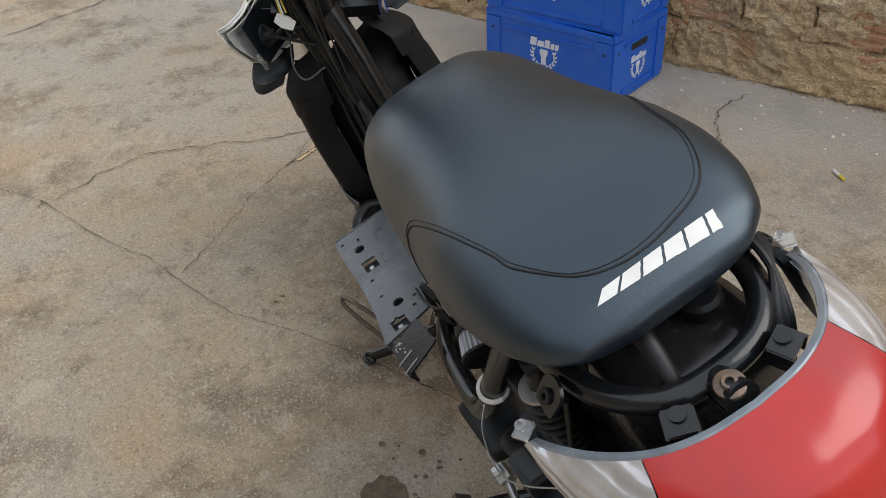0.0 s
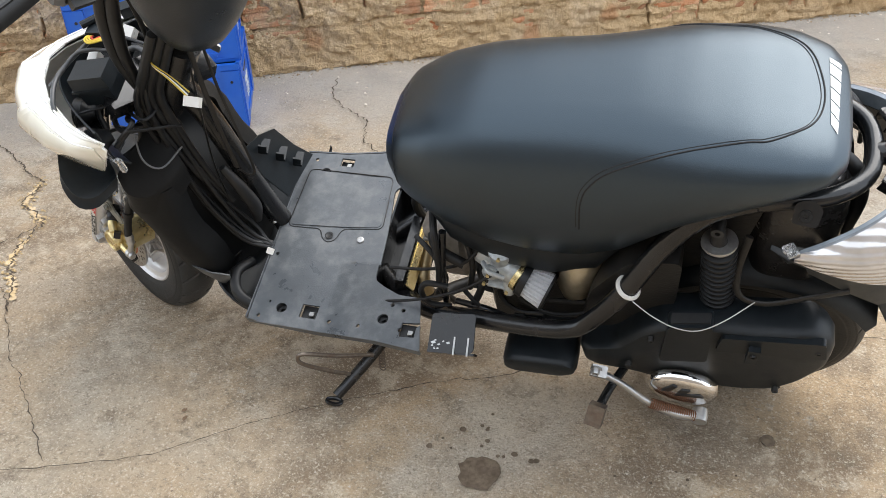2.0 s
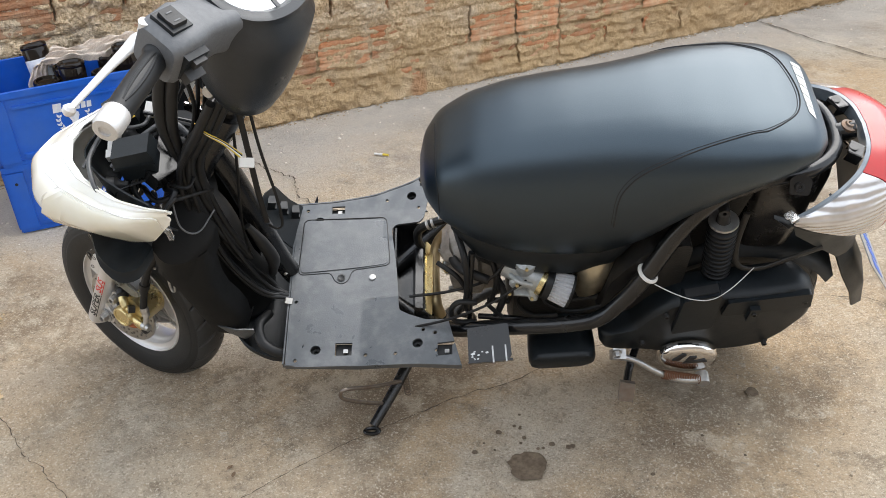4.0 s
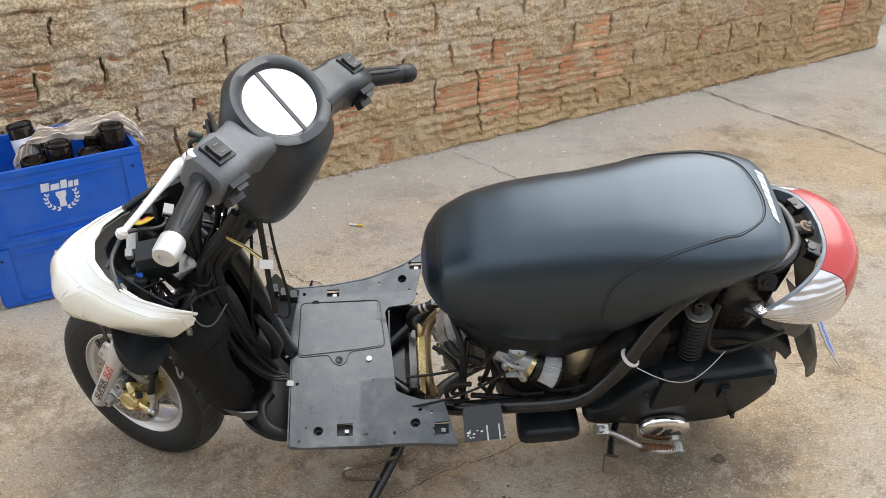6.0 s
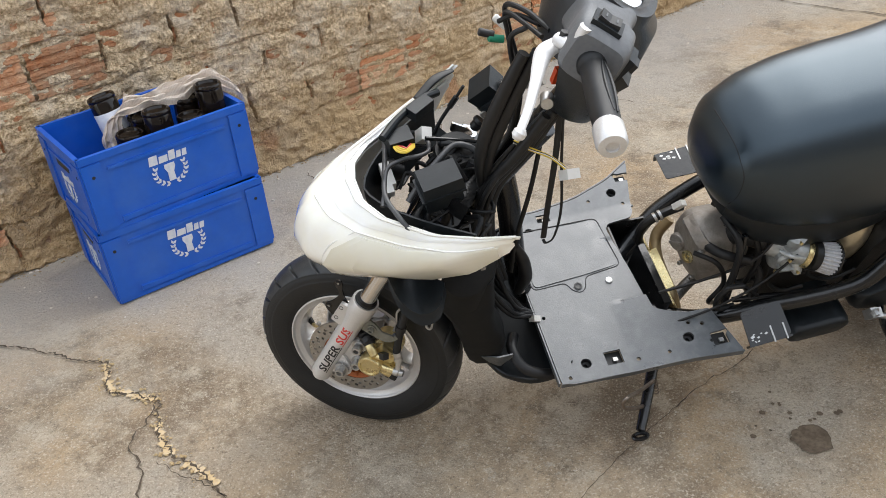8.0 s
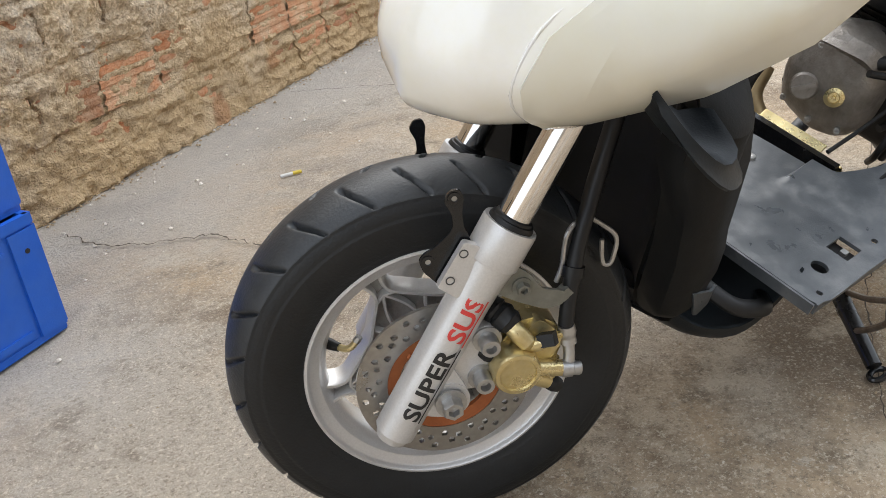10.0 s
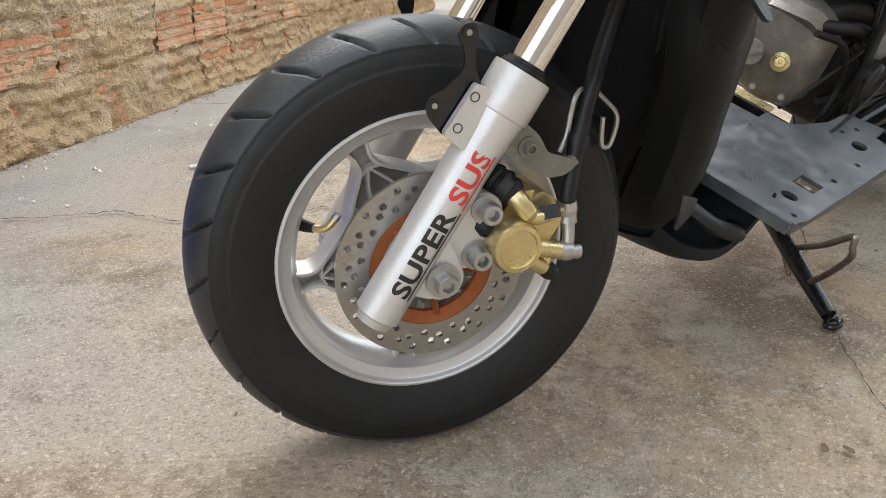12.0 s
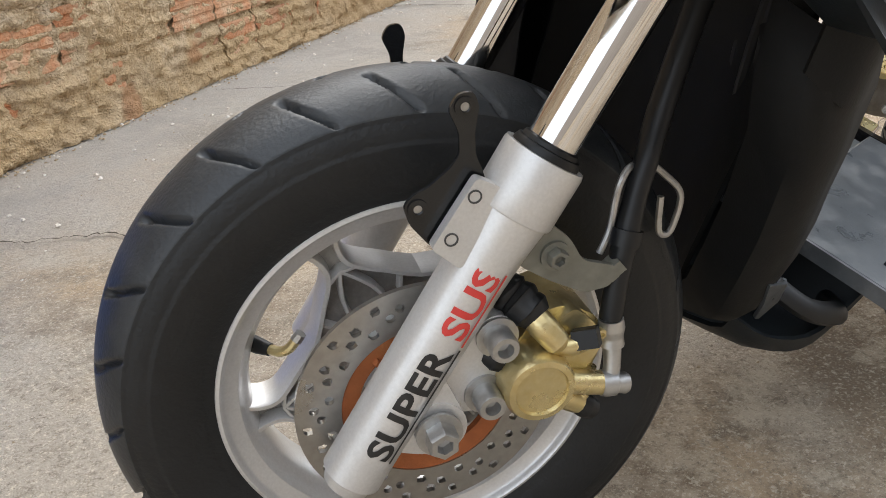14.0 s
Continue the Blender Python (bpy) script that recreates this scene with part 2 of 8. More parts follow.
def lathe(bm, profile, origin=(0, 0, 0), axis=(0, 1, 0), seg=48, ring=False, caps=True):
    """Turns (radius, height) pairs about an axis; ring closes the profile on itself."""
    m = axis_frame(origin, axis)
    rows = [[m @ V(r * math.cos(q), r * math.sin(q), h) for q in [2 * math.pi * k / seg for k in range(seg)]] for r, h in profile]
    if ring:
        rows.append(rows[0])
        vs = [[bm.verts.new(v) for v in r] for r in rows[:-1]]
        vs.append(vs[0])
        for a, b in zip(vs, vs[1:]):
            for i in range(seg):
                j = (i + 1) % seg
                bm.faces.new((a[i], a[j], b[j], b[i]))
    else:
        loft(bm, rows, caps)


def bevel_new(bm, start, offset, segments=2):
    if offset <= 0:
        return
    bm.edges.ensure_lookup_table()
    es = [e for e in bm.edges if e.index < 0 or e.index >= start]
    es = [e for e in es if len(e.link_faces) == 2 and e.calc_face_angle(0) > radians(25)]
    bmesh.ops.bevel(bm, geom=es, offset=offset, segments=segments, affect="EDGES", profile=0.6)


def edge_count(bm):
    bm.edges.index_update()
    return len(bm.edges)


def box(bm, size, at=None, bevel=0.0, taper=(1, 1)):
    """A box centred on its pose; taper scales the top."""
    at = at if at is not None else Matrix()
    s = edge_count(bm)
    x, y, z = (v / 2 for v in size)
    lo = [at @ V(a * x, b * y, -z) for a, b in ((-1, -1), (1, -1), (1, 1), (-1, 1))]
    hi = [at @ V(a * x * taper[0], b * y * taper[1], z) for a, b in ((-1, -1), (1, -1), (1, 1), (-1, 1))]
    loft(bm, [lo, hi])
    bevel_new(bm, s, bevel)


def prism(bm, poly, h0, h1, at=None, bevel=0.0):
    """A flat outline (x, y) made solid from h0 to h1."""
    at = at if at is not None else Matrix()
    s = edge_count(bm)
    loft(bm, [[at @ V(x, y, h0) for x, y in poly], [at @ V(x, y, h1) for x, y in poly]])
    bevel_new(bm, s, bevel)


def sheet(bm, rows, thick, inward=None):
    """A curved skin through rows of points, given a thickness."""
    vs = [[bm.verts.new(v) for v in r] for r in rows]
    fs = []
    for a, b in zip(vs, vs[1:]):
        for i in range(len(a) - 1):
            fs.append(bm.faces.new((a[i], a[i + 1], b[i + 1], b[i])))
    bmesh.ops.recalc_face_normals(bm, faces=fs)
    bmesh.ops.solidify(bm, geom=fs, thickness=thick)


def round_poly(pts, r=0.01, n=4):
    """An outline with rounded corners."""
    out, k = [], len(pts)
    for i in range(k):
        a, b, c = (Vector((*pts[(i + d) % k], 0)) for d in (-1, 0, 1))
        ra = min(r, (a - b).length * 0.45, (c - b).length * 0.45)
        p, q = b + (a - b).normalized() * ra, b + (c - b).normalized() * ra
        for s in range(n + 1):
            t = s / n
            v = p * (1 - t) ** 2 + b * 2 * t * (1 - t) + q * t * t
            out.append((v.x, v.y))
    return out


# ---- ground ----


def ground_material():
    m = bpy.data.materials.new("worn_concrete")
    m.use_nodes = True
    n, l = m.node_tree.nodes, m.node_tree.links
    b = n["Principled BSDF"]
    co = n.new("ShaderNodeTexCoord")

    def tex(scale, detail=8, rough=0.6, kind="ShaderNodeTexNoise"):
        t = n.new(kind)
        t.inputs["Scale"].default_value = scale
        if kind == "ShaderNodeTexNoise":
            t.inputs["Detail"].default_value, t.inputs["Roughness"].default_value = detail, rough
        l.new(co.outputs["Object"], t.inputs["Vector"])
        return t.outputs[0]

    def span(src, lo, hi, out=1.0):
        r = n.new("ShaderNodeMapRange")
        r.inputs[1].default_value, r.inputs[2].default_value, r.inputs[4].default_value = lo, hi, out
        l.new(src, r.inputs[0])
        return r.outputs[0]

    def blend(fac, a, c):
        x = n.new("ShaderNodeMix")
        x.data_type = "RGBA"
        l.new(fac, x.inputs[0])
        if isinstance(a, tuple):
            x.inputs[6].default_value = (*a, 1)
        else:
            l.new(a, x.inputs[6])
        x.inputs[7].default_value = (*c, 1)
        return x.outputs[2]

    col = blend(span(tex(0.95, 7), 0.44, 0.57), (0.455, 0.395, 0.320), (0.480, 0.350, 0.218))
    col = blend(span(tex(2.3, 10, 0.7), 0.5, 0.60, 0.85), col, (0.228, 0.168, 0.112))
    col = blend(span(tex(1.6, 9, 0.75), 0.56, 0.63, 0.7), col, (0.610, 0.525, 0.415))
    col = blend(span(tex(0.8, 5), 0.52, 0.66, 0.75), col, (0.447, 0.395, 0.318))
    col = blend(span(tex(7, 9, 0.78), 0.54, 0.64, 0.75), col, (0.190, 0.149, 0.105))
    col = blend(span(tex(4.3, 10, 0.8), 0.55, 0.62, 0.75), col, (0.570, 0.474, 0.352))
    col = blend(span(tex(15, 8, 0.8), 0.60, 0.66, 0.6), col, (0.627, 0.576, 0.488))
    col = blend(span(tex(120, 4, 0.75), 0.54, 0.64, 0.6), col, (0.190, 0.149, 0.105))
    col = blend(span(tex(170, 4, 0.65), 0.56, 0.65, 0.65), col, (0.723, 0.640, 0.505))
    col = blend(span(tex(60, 5, 0.8), 0.66, 0.70, 0.7), col, (0.123, 0.093, 0.069))
    col = blend(span(tex(3.1, 12, 0.82), 0.585, 0.60, 0.5), col, (0.627, 0.543, 0.418))
    col = blend(span(tex(5.7, 12, 0.85), 0.615, 0.625, 0.55), col, (0.162, 0.126, 0.091))
    col = blend(span(tex(27, 6, 0.7), 0.68, 0.70, 0.75), col, (0.760, 0.715, 0.628))
    col = blend(span(tex(310, 3, 0.7), 0.56, 0.64, 0.40), col, (0.760, 0.677, 0.541))
    col = blend(span(tex(230, 3, 0.7), 0.57, 0.65, 0.42), col, (0.143, 0.107, 0.074))
    # paler grey towards the foot of the wall, with a noisy edge
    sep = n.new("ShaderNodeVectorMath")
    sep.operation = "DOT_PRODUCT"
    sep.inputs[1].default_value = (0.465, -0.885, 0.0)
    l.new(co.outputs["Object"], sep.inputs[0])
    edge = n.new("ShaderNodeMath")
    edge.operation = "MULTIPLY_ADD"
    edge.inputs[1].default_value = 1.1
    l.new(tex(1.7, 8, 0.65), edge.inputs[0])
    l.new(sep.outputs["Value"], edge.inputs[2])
    wall_band = n.new("ShaderNodeMapRange")
    wall_band.inputs[1].default_value, wall_band.inputs[2].default_value = 0.05, -0.45
    wall_band.inputs[3].default_value, wall_band.inputs[4].default_value = 0.0, 0.62
    l.new(edge.outputs[0], wall_band.inputs[0])
    col = blend(wall_band.outputs[0], col, (0.554, 0.524, 0.484))
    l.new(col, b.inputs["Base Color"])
    b.inputs["Roughness"].default_value = 0.85
    b.inputs["Specular IOR Level"].default_value = 0.3
    add = n.new("ShaderNodeMath")
    add.operation = "ADD"
    l.new(span(tex(260, 4, 0.7), 0.3, 0.7, 0.6), add.inputs[0])
    l.new(span(tex(45, 6, 0.7), 0.3, 0.7, 1.0), add.inputs[1])
    bp = n.new("ShaderNodeBump")
    bp.inputs["Strength"].default_value, bp.inputs["Distance"].default_value = 0.9, 0.005
    l.new(add.outputs[0], bp.inputs["Height"])
    l.new(bp.outputs[0], b.inputs["Normal"])
    return m


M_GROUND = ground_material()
M_CRACK = material("crack_earth", (0.06, 0.045, 0.032), (0.10, 0.075, 0.05), 120, 0.95, bump=0.8, bump_scale=300)
M_EARTH = material("loose_mortar", (0.52, 0.42, 0.29), (0.42, 0.32, 0.2), 150, 0.95, bump=0.8, bump_scale=400, per_piece=0.25)
M_CHIP = material("pale_chips", (0.55, 0.50, 0.43), (0.42, 0.36, 0.28), 100, 0.9, per_piece=0.4)
M_STAIN = material("oil_stain", (0.085, 0.062, 0.042), (0.14, 0.105, 0.074), 120, 0.85, spec=0.2, dirt=(0.24, 0.185, 0.13), dirt_amount=0.8, dirt_scale=45)


def near(lo, hi, step):
    far = [300, 120, 40, 15, 8]
    return [lo - f for f in far] + list(np.arange(lo, hi + step / 2, step)) + [hi + f for f in reversed(far)]


def build_ground():
    xs, ys = near(-2.2, 3.2, 0.03), near(-1.8, 2.8, 0.03)
    nx, ny = len(xs), len(ys)
    vs = []
    for y in ys:
        for x in xs:
            close = -2.1 < x < 3.1 and -1.7 < y < 2.7
            vs.append((x, y, 0.003 * noise.noise((x * 2.1, y * 2.1, 4.0)) + 0.0012 * noise.noise((x * 9, y * 9, 1.0)) - 0.002 if close else -0.002))
    fs = [(j * nx + i, j * nx + i + 1, (j + 1) * nx + i + 1, (j + 1) * nx + i) for j in range(ny - 1) for i in range(nx - 1)]
    me = bpy.data.meshes.new("ground")
    me.from_pydata(vs, [], fs)
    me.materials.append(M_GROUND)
    me.shade_smooth()
    return tagged(new("ground", me), "worn stained grey-brown concrete yard floor with cracks", "ground", kind="structure")


ground = build_ground()


def crack(pts, width, seed, mat=None, wander=0.012, name="crack", z=0.0028, words="dark crack filled with earth"):
    """A jagged open crack that follows a line on the floor."""
    rnd = random.Random(seed)
    path = smooth_path([(x, y, 0) for x, y in pts], 14)
    left, right = [], []
    off, k = 0.0, len(path)
    for i, p in enumerate(path):
        t = (path[min(i + 1, k - 1)] - path[max(i - 1, 0)]).normalized()
        s = V(-t.y, t.x, 0)
        off = off * 0.7 + rnd.uniform(-wander, wander) * 0.5
        w = width * rnd.uniform(0.25, 1.2) * (0.3 if i in (0, k - 1) else 1)
        c = p + s * off
        left.append(V(c.x, c.y, z) + s * w)
        right.append(V(c.x, c.y, z) - s * w)
    bm = bm_new()
    loft(bm, [[a, b] for a, b in zip(left, right)], caps=False, closed=False)
    return part(name, bm, mat or M_CRACK, ground, words, smooth=0)


crack([(-0.85, 0.52), (-0.723, 0.458), (-0.652, 0.403), (-0.57, 0.362), (-0.545, 0.33), (-0.534, 0.257), (-0.507, 0.231), (-0.452, 0.202), (-0.42, 0.174), (-0.411, 0.108), (-0.401, 0.053), (-0.384, 0.012), (-0.358, -0.027), (-0.313, -0.083), (-0.26, -0.16)], 0.0030, 1, wander=0.010)
M_OCHRE = material("ochre_mortar", (0.62, 0.46, 0.25), (0.50, 0.36, 0.20), 120, 0.95, bump=0.8, bump_scale=250, dirt=(0.70, 0.62, 0.50), dirt_amount=0.7, dirt_scale=30)
for seed, line in ((21, [(-0.55, 0.345), (-0.545, 0.30), (-0.534, 0.257), (-0.507, 0.228)]), (22, [(-0.52, 0.235), (-0.49, 0.220), (-0.452, 0.200), (-0.42, 0.178)]), (23, [(-0.41, 0.10), (-0.404, 0.06), (-0.39, 0.02), (-0.37, -0.01)]), (24, [(-0.345, -0.04), (-0.325, -0.06), (-0.30, -0.09), (-0.275, -0.12)])):
    crack(line, 0.0095, seed, M_OCHRE, 0.008, "crack_fill", 0.0022, "ochre mortar crumbling out of a crack")
crack([(-0.421, 0.173), (-0.46, 0.05), (-0.44, -0.115), (-0.497, -0.316), (-0.492, -0.53), (-0.406, -0.724), (-0.36, -0.79)], 0.0022, 2, wander=0.02)
crack([(-0.52, -0.872), (-0.386, -0.775), (-0.114, -0.647), (0.02, -0.56), (0.263, -0.46), (0.42, -0.335), (0.574, -0.232), (0.746, -0.13), (0.858, -0.081), (1.1, 0.06), (1.45, 0.2), (1.665, 0.23), (1.8, 0.187), (1.867, 0.114), (2.2, -0.1)], 0.0011, 3, wander=0.006)
crack([(0.0, 1.2), (0.034, 1.05), (0.12, 0.98), (0.204, 0.92), (0.25, 0.80), (0.365, 0.698), (0.48, 0.62), (0.6, 0.5)], 0.0024, 4, wander=0.015)
crack([(0.84, 1.69), (0.879, 1.65), (0.98, 1.55), (1.083, 1.429), (1.2, 1.33)], 0.002, 5)
crack([(2.02, 2.45), (2.096, 2.351), (2.25, 2.1), (2.488, 1.779), (2.6, 1.58), (2.75, 1.3)], 0.004, 6)
crack([(-1.72, -0.828), (-1.85, -0.6), (-1.911, -0.472), (-2.1, -0.2)], 0.004, 7)
crack([(-0.405, -0.018), (-0.34, -0.08), (-0.28, -0.134), (-0.17, -0.26), (-0.10, -0.33), (-0.02, -0.395), (0.10, -0.514)], 0.0011, 8, wander=0.008)


def scatter(name, seed, count, place, size, mat, parent, label):
    """Loose crumbs lying on the floor, one mesh."""
    rnd = random.Random(seed)
    vs, fs = [], []
    for _ in range(count):
        x, y = place(rnd)
        s = size * rnd.uniform(0.35, 1.0) ** 1.5
        a = rnd.uniform(0, 6.28)
        k, base = rnd.choice((4, 5)), len(vs)
        for lvl, sc in ((0, 1.0), (1, 0.55)):
            for i in range(k):
                q = a + 6.283 * i / k + rnd.uniform(-0.3, 0.3)
                r = s * sc * rnd.uniform(0.6, 1.1)
                vs.append((x + r * math.cos(q), y + 0.7 * r * math.sin(q), 0.0005 + lvl * s * rnd.uniform(0.35, 0.7)))
        fs.append(tuple(base + k + i for i in range(k)))
        fs += [(base + i, base + (i + 1) % k, base + k + (i + 1) % k, base + k + i) for i in range(k)]
    me = bpy.data.meshes.new(name)
    me.from_pydata(vs, [], fs)
    me.materials.append(mat)
    ob = new(name, me)
    return tagged(ob, label, "debris", kind="stuff")


# ---- eroded brick wall ----
WALL_A = radians(27.7)
WALL = Matrix.Translation((0.313, 1.50, 0)) @ Matrix.Rotation(WALL_A, 4, "Z")
# along the wall: x; out of the wall, to the yard: -y


def wall_point(u, out):
    p = WALL @ V(u, -out, 0)
    return p.x, p.y


def mortar_material():
    m = material("eroded_mortar", (0.87, 0.68, 0.455), (0.45, 0.315, 0.18), 105, 0.95, bump=1.0, bump_scale=190, deep=0.014, mix=1.0, dirt=(0.78, 0.70, 0.595), dirt_amount=0.8, dirt_scale=6.5, spec=0.2)
    n, l = m.node_tree.nodes, m.node_tree.links
    b = n["Principled BSDF"]
    old = b.inputs["Base Color"].links[0].from_socket
    co = n.new("ShaderNodeTexCoord")
    sp = n.new("ShaderNodeSeparateXYZ")
    l.new(co.outputs["Object"], sp.inputs[0])
    low = n.new("ShaderNodeTexNoise")
    low.inputs["Scale"].default_value, low.inputs["Detail"].default_value = 4, 6
    l.new(co.outputs["Object"], low.inputs["Vector"])
    a = n.new("ShaderNodeMath")
    a.operation = "MULTIPLY_ADD"
    a.inputs[1].default_value, a.inputs[2].default_value = 0.5, -0.25
    l.new(low.outputs[0], a.inputs[0])
    s = n.new("ShaderNodeMath")
    s.operation = "ADD"
    l.new(sp.outputs["Z"], s.inputs[0])
    l.new(a.outputs[0], s.inputs[1])
    r = n.new("ShaderNodeMapRange")
    r.inputs[1].default_value, r.inputs[2].default_value, r.inputs[3].default_value, r.inputs[4].default_value = 0.1, 0.42, 0.7, 0.0
    l.new(s.outputs[0], r.inputs[0])
    x = n.new("ShaderNodeMix")
    x.data_type = "RGBA"
    x.inputs[7].default_value = (0.52, 0.35, 0.175, 1)
    l.new(r.outputs[0], x.inputs[0])
    l.new(old, x.inputs[6])
    red = n.new("ShaderNodeTexNoise")
    red.inputs["Scale"].default_value, red.inputs["Detail"].default_value = 5.5, 7
    l.new(co.outputs["Object"], red.inputs["Vector"])
    rr = n.new("ShaderNodeMapRange")
    rr.inputs[1].default_value, rr.inputs[2].default_value, rr.inputs[4].default_value = 0.64, 0.70, 0.5
    l.new(red.outputs[0], rr.inputs[0])
    y = n.new("ShaderNodeMix")
    y.data_type = "RGBA"
    y.inputs[7].default_value = (0.40, 0.155, 0.065, 1)
    l.new(rr.outputs[0], y.inputs[0])
    l.new(x.outputs[2], y.inputs[6])
    # browner tint that grows towards the wall's right-hand end
    far = n.new("ShaderNodeMath")
    far.operation = "MULTIPLY_ADD"
    far.inputs[1].default_value = 1.6
    l.new(low.outputs[0], far.inputs[0])
    l.new(sp.outputs["X"], far.inputs[2])
    bare = n.new("ShaderNodeMapRange")
    bare.inputs[1].default_value, bare.inputs[2].default_value, bare.inputs[4].default_value = 1.5, 3.2, 0.55
    l.new(far.outputs[0], bare.inputs[0])
    z = n.new("ShaderNodeMix")
    z.data_type = "RGBA"
    z.inputs[7].default_value = (0.42, 0.275, 0.145, 1)
    l.new(bare.outputs[0], z.inputs[0])
    l.new(y.outputs[2], z.inputs[6])
    l.new(z.outputs[2], b.inputs["Base Color"])
    return m


M_MORTAR = mortar_material()
M_BRICK = material("red_clay_brick", (0.52, 0.215, 0.095), (0.42, 0.155, 0.065), 60, 0.9, bump=1.0, bump_scale=150, deep=0.008, dirt=(0.60, 0.44, 0.29), dirt_amount=0.95, dirt_from=0.38, dirt_scale=9, per_piece=0.25, spec=0.2)
M_PLASTER = material("old_plaster", (0.50, 0.44, 0.37), (0.42, 0.37, 0.31), 30, 0.9, bump=0.4, bump_scale=80, dirt=(0.3, 0.25, 0.2), dirt_amount=0.5, dirt_scale=3)

ROW, LONG = 0.15, 0.205
shift_rnd = random.Random(12)
SHIFTS = [shift_rnd.choice((0.0, 0.02, 0.1, 0.09, 0.03)) for _ in range(20)]


def wall_relief(u, v):
    """How far the smeared mortar stands out of the brick faces."""
    wu = u + 0.022 * noise.noise((u * 7, v * 7, 21)) + 0.008 * noise.noise((u * 25, v * 25, 4))
    wv = v + 0.016 * noise.noise((u * 6, v * 8, 33)) + 0.007 * noise.noise((u * 28, v * 28, 9))
    row = int(max(0.0, wv) // ROW)
    fv = max(0.0, wv) - row * ROW
    shift = SHIFTS[row % 20]
    fu = (wu + shift + 50 * LONG) % LONG
    cell = math.floor((wu + shift) / LONG)
    bare = noise.noise((u * 1.9, v * 2.6, 11.0)) + 0.35 * noise.noise((u * 6.5, v * 9.0, 17.0))
    smear = max(0.0, min(1.0, 0.5 + 1.4 * noise.noise((u * 1.3, v * 1.6, 51.0))))
    # clotted lumps, crumbs and pits of the mortar
    h = 0.010 * noise.noise((u * 3.5, v * 5, 3)) + 0.0105 * noise.noise((wu * 13, wv * 20, 7)) + 0.0085 * noise.noise((wu * 30, wv * 42, 2))
    h += (0.004 + 0.003 * smear) * noise.noise((u * 66, v * 74, 5)) + 0.0035 * noise.noise((u * 125, v * 130, 8))
    pit = noise.noise((wu * 19, wv * 30, 13))
    h -= 0.030 * max(0.0, pit - 0.28)
    # ledges where the brick's grooves still show through
    g = math.sin(fv / ROW * 2 * math.pi * 4.0)
    h += 0.0060 * g * max(0.0, min(1.0, 0.10 + bare * 2.0)) * (1 - 0.6 * smear)
    # open joints
    jv = min(fv, ROW - fv)
    ju = min(fu, LONG - fu)
    jit = noise.noise((cell * 7.3, row * 3.1, 0.5))
    if jv < 0.011:
        h -= 0.020 * (1 - jv / 0.011) * max(0.0, 0.35 + 1.1 * noise.noise((u * 5, row * 9.0, 1)))
    if jit > 0.02 and ju < 0.006 and abs(fv - ROW * (0.5 + 0.3 * jit)) < ROW * (0.16 + 0.40 * abs(jit)):
        h -= 0.055 * (1 - ju / 0.007)
    cover = max(0.0, min(1.0, (bare - 0.13) / 0.30))
    foot = max(0.0, 1 - v / 0.16)
    return h + 0.0175 - 0.0130 * cover * (1 - foot) + 0.010 * foot * foot


def build_wall():
    u0, u1, v1, st = -2.4, 3.32, 1.12, 0.0052
    us, vs_ = np.arange(u0, u1, st), np.arange(0, v1, st)
    verts = [(u, -wall_relief(u, v) - 0.05 * max(0, 0.05 - v) * 3, v) for v in vs_ for u in us]
    k = len(us)
    faces = [(j * k + i, j * k + i + 1, (j + 1) * k + i + 1, (j + 1) * k + i) for j in range(len(vs_) - 1) for i in range(k - 1)]
    # plain upper wall, back and ends
    b = len(verts)
    ue, ve = us[-1], vs_[-1]
    verts += [(u0, -0.004, ve), (ue, -0.004, ve), (ue, -0.004, 2.3), (u0, -0.004, 2.3), (u0, 0.14, 0), (ue, 0.14, 0), (ue, 0.14, 2.3), (u0, 0.14, 2.3), (u0, -0.004, 0), (ue, -0.004, 0)]
    faces += [(b, b + 1, b + 2, b + 3), (b + 4, b + 7, b + 6, b + 5), (b + 3, b + 2, b + 6, b + 7), (b + 8, b + 3, b + 7, b + 4), (b + 9, b + 5, b + 6, b + 2)]
    me = bpy.data.meshes.new("wall_back")
    me.from_pydata(verts, [], faces)
    me.materials.append(M_MORTAR)
    me.shade_smooth()
    me.set_sharp_from_angle(angle=radians(50))
    ob = new("wall_back", me)
    ob.matrix_basis = WALL
    return tagged(ob, "eroded hollow clay brick wall smeared with crumbling sandy mortar", "wall", kind="structure")


wall = build_wall()



def brick_mesh(seed):
    """A hollow clay brick's face with its rows of grooves and broken edges."""
    rnd = random.Random(seed)
    w, h = LONG - 0.012, ROW - 0.012
    cols, vs, fs = 5, [], []
    prof = []
    for k in range(5):
        z = -h / 2 + h * k / 4.999
        for dz, d in ((0.001, 0.0), (0.004, 0.004), (0.016, 0.0045), (0.0225, 0.0005)):
            prof.append((z + dz, d))
    prof = [(z, d) for z, d in prof if z < h / 2]
    for i in range(cols):
        x = -w / 2 + w * i / (cols - 1)
        for z, d in prof:
            vs.append((x + rnd.uniform(-0.004, 0.004), -d + rnd.uniform(-0.001, 0.001), z + rnd.uniform(-0.001, 0.001)))
    k = len(prof)
    fs = [(i * k + j, (i + 1) * k + j, (i + 1) * k + j + 1, i * k + j + 1) for i in range(cols - 1) for j in range(k - 1)]
    me = bpy.data.meshes.new("brick")
    me.from_pydata(vs, [], fs)
    me.materials.append(M_BRICK)
    return me


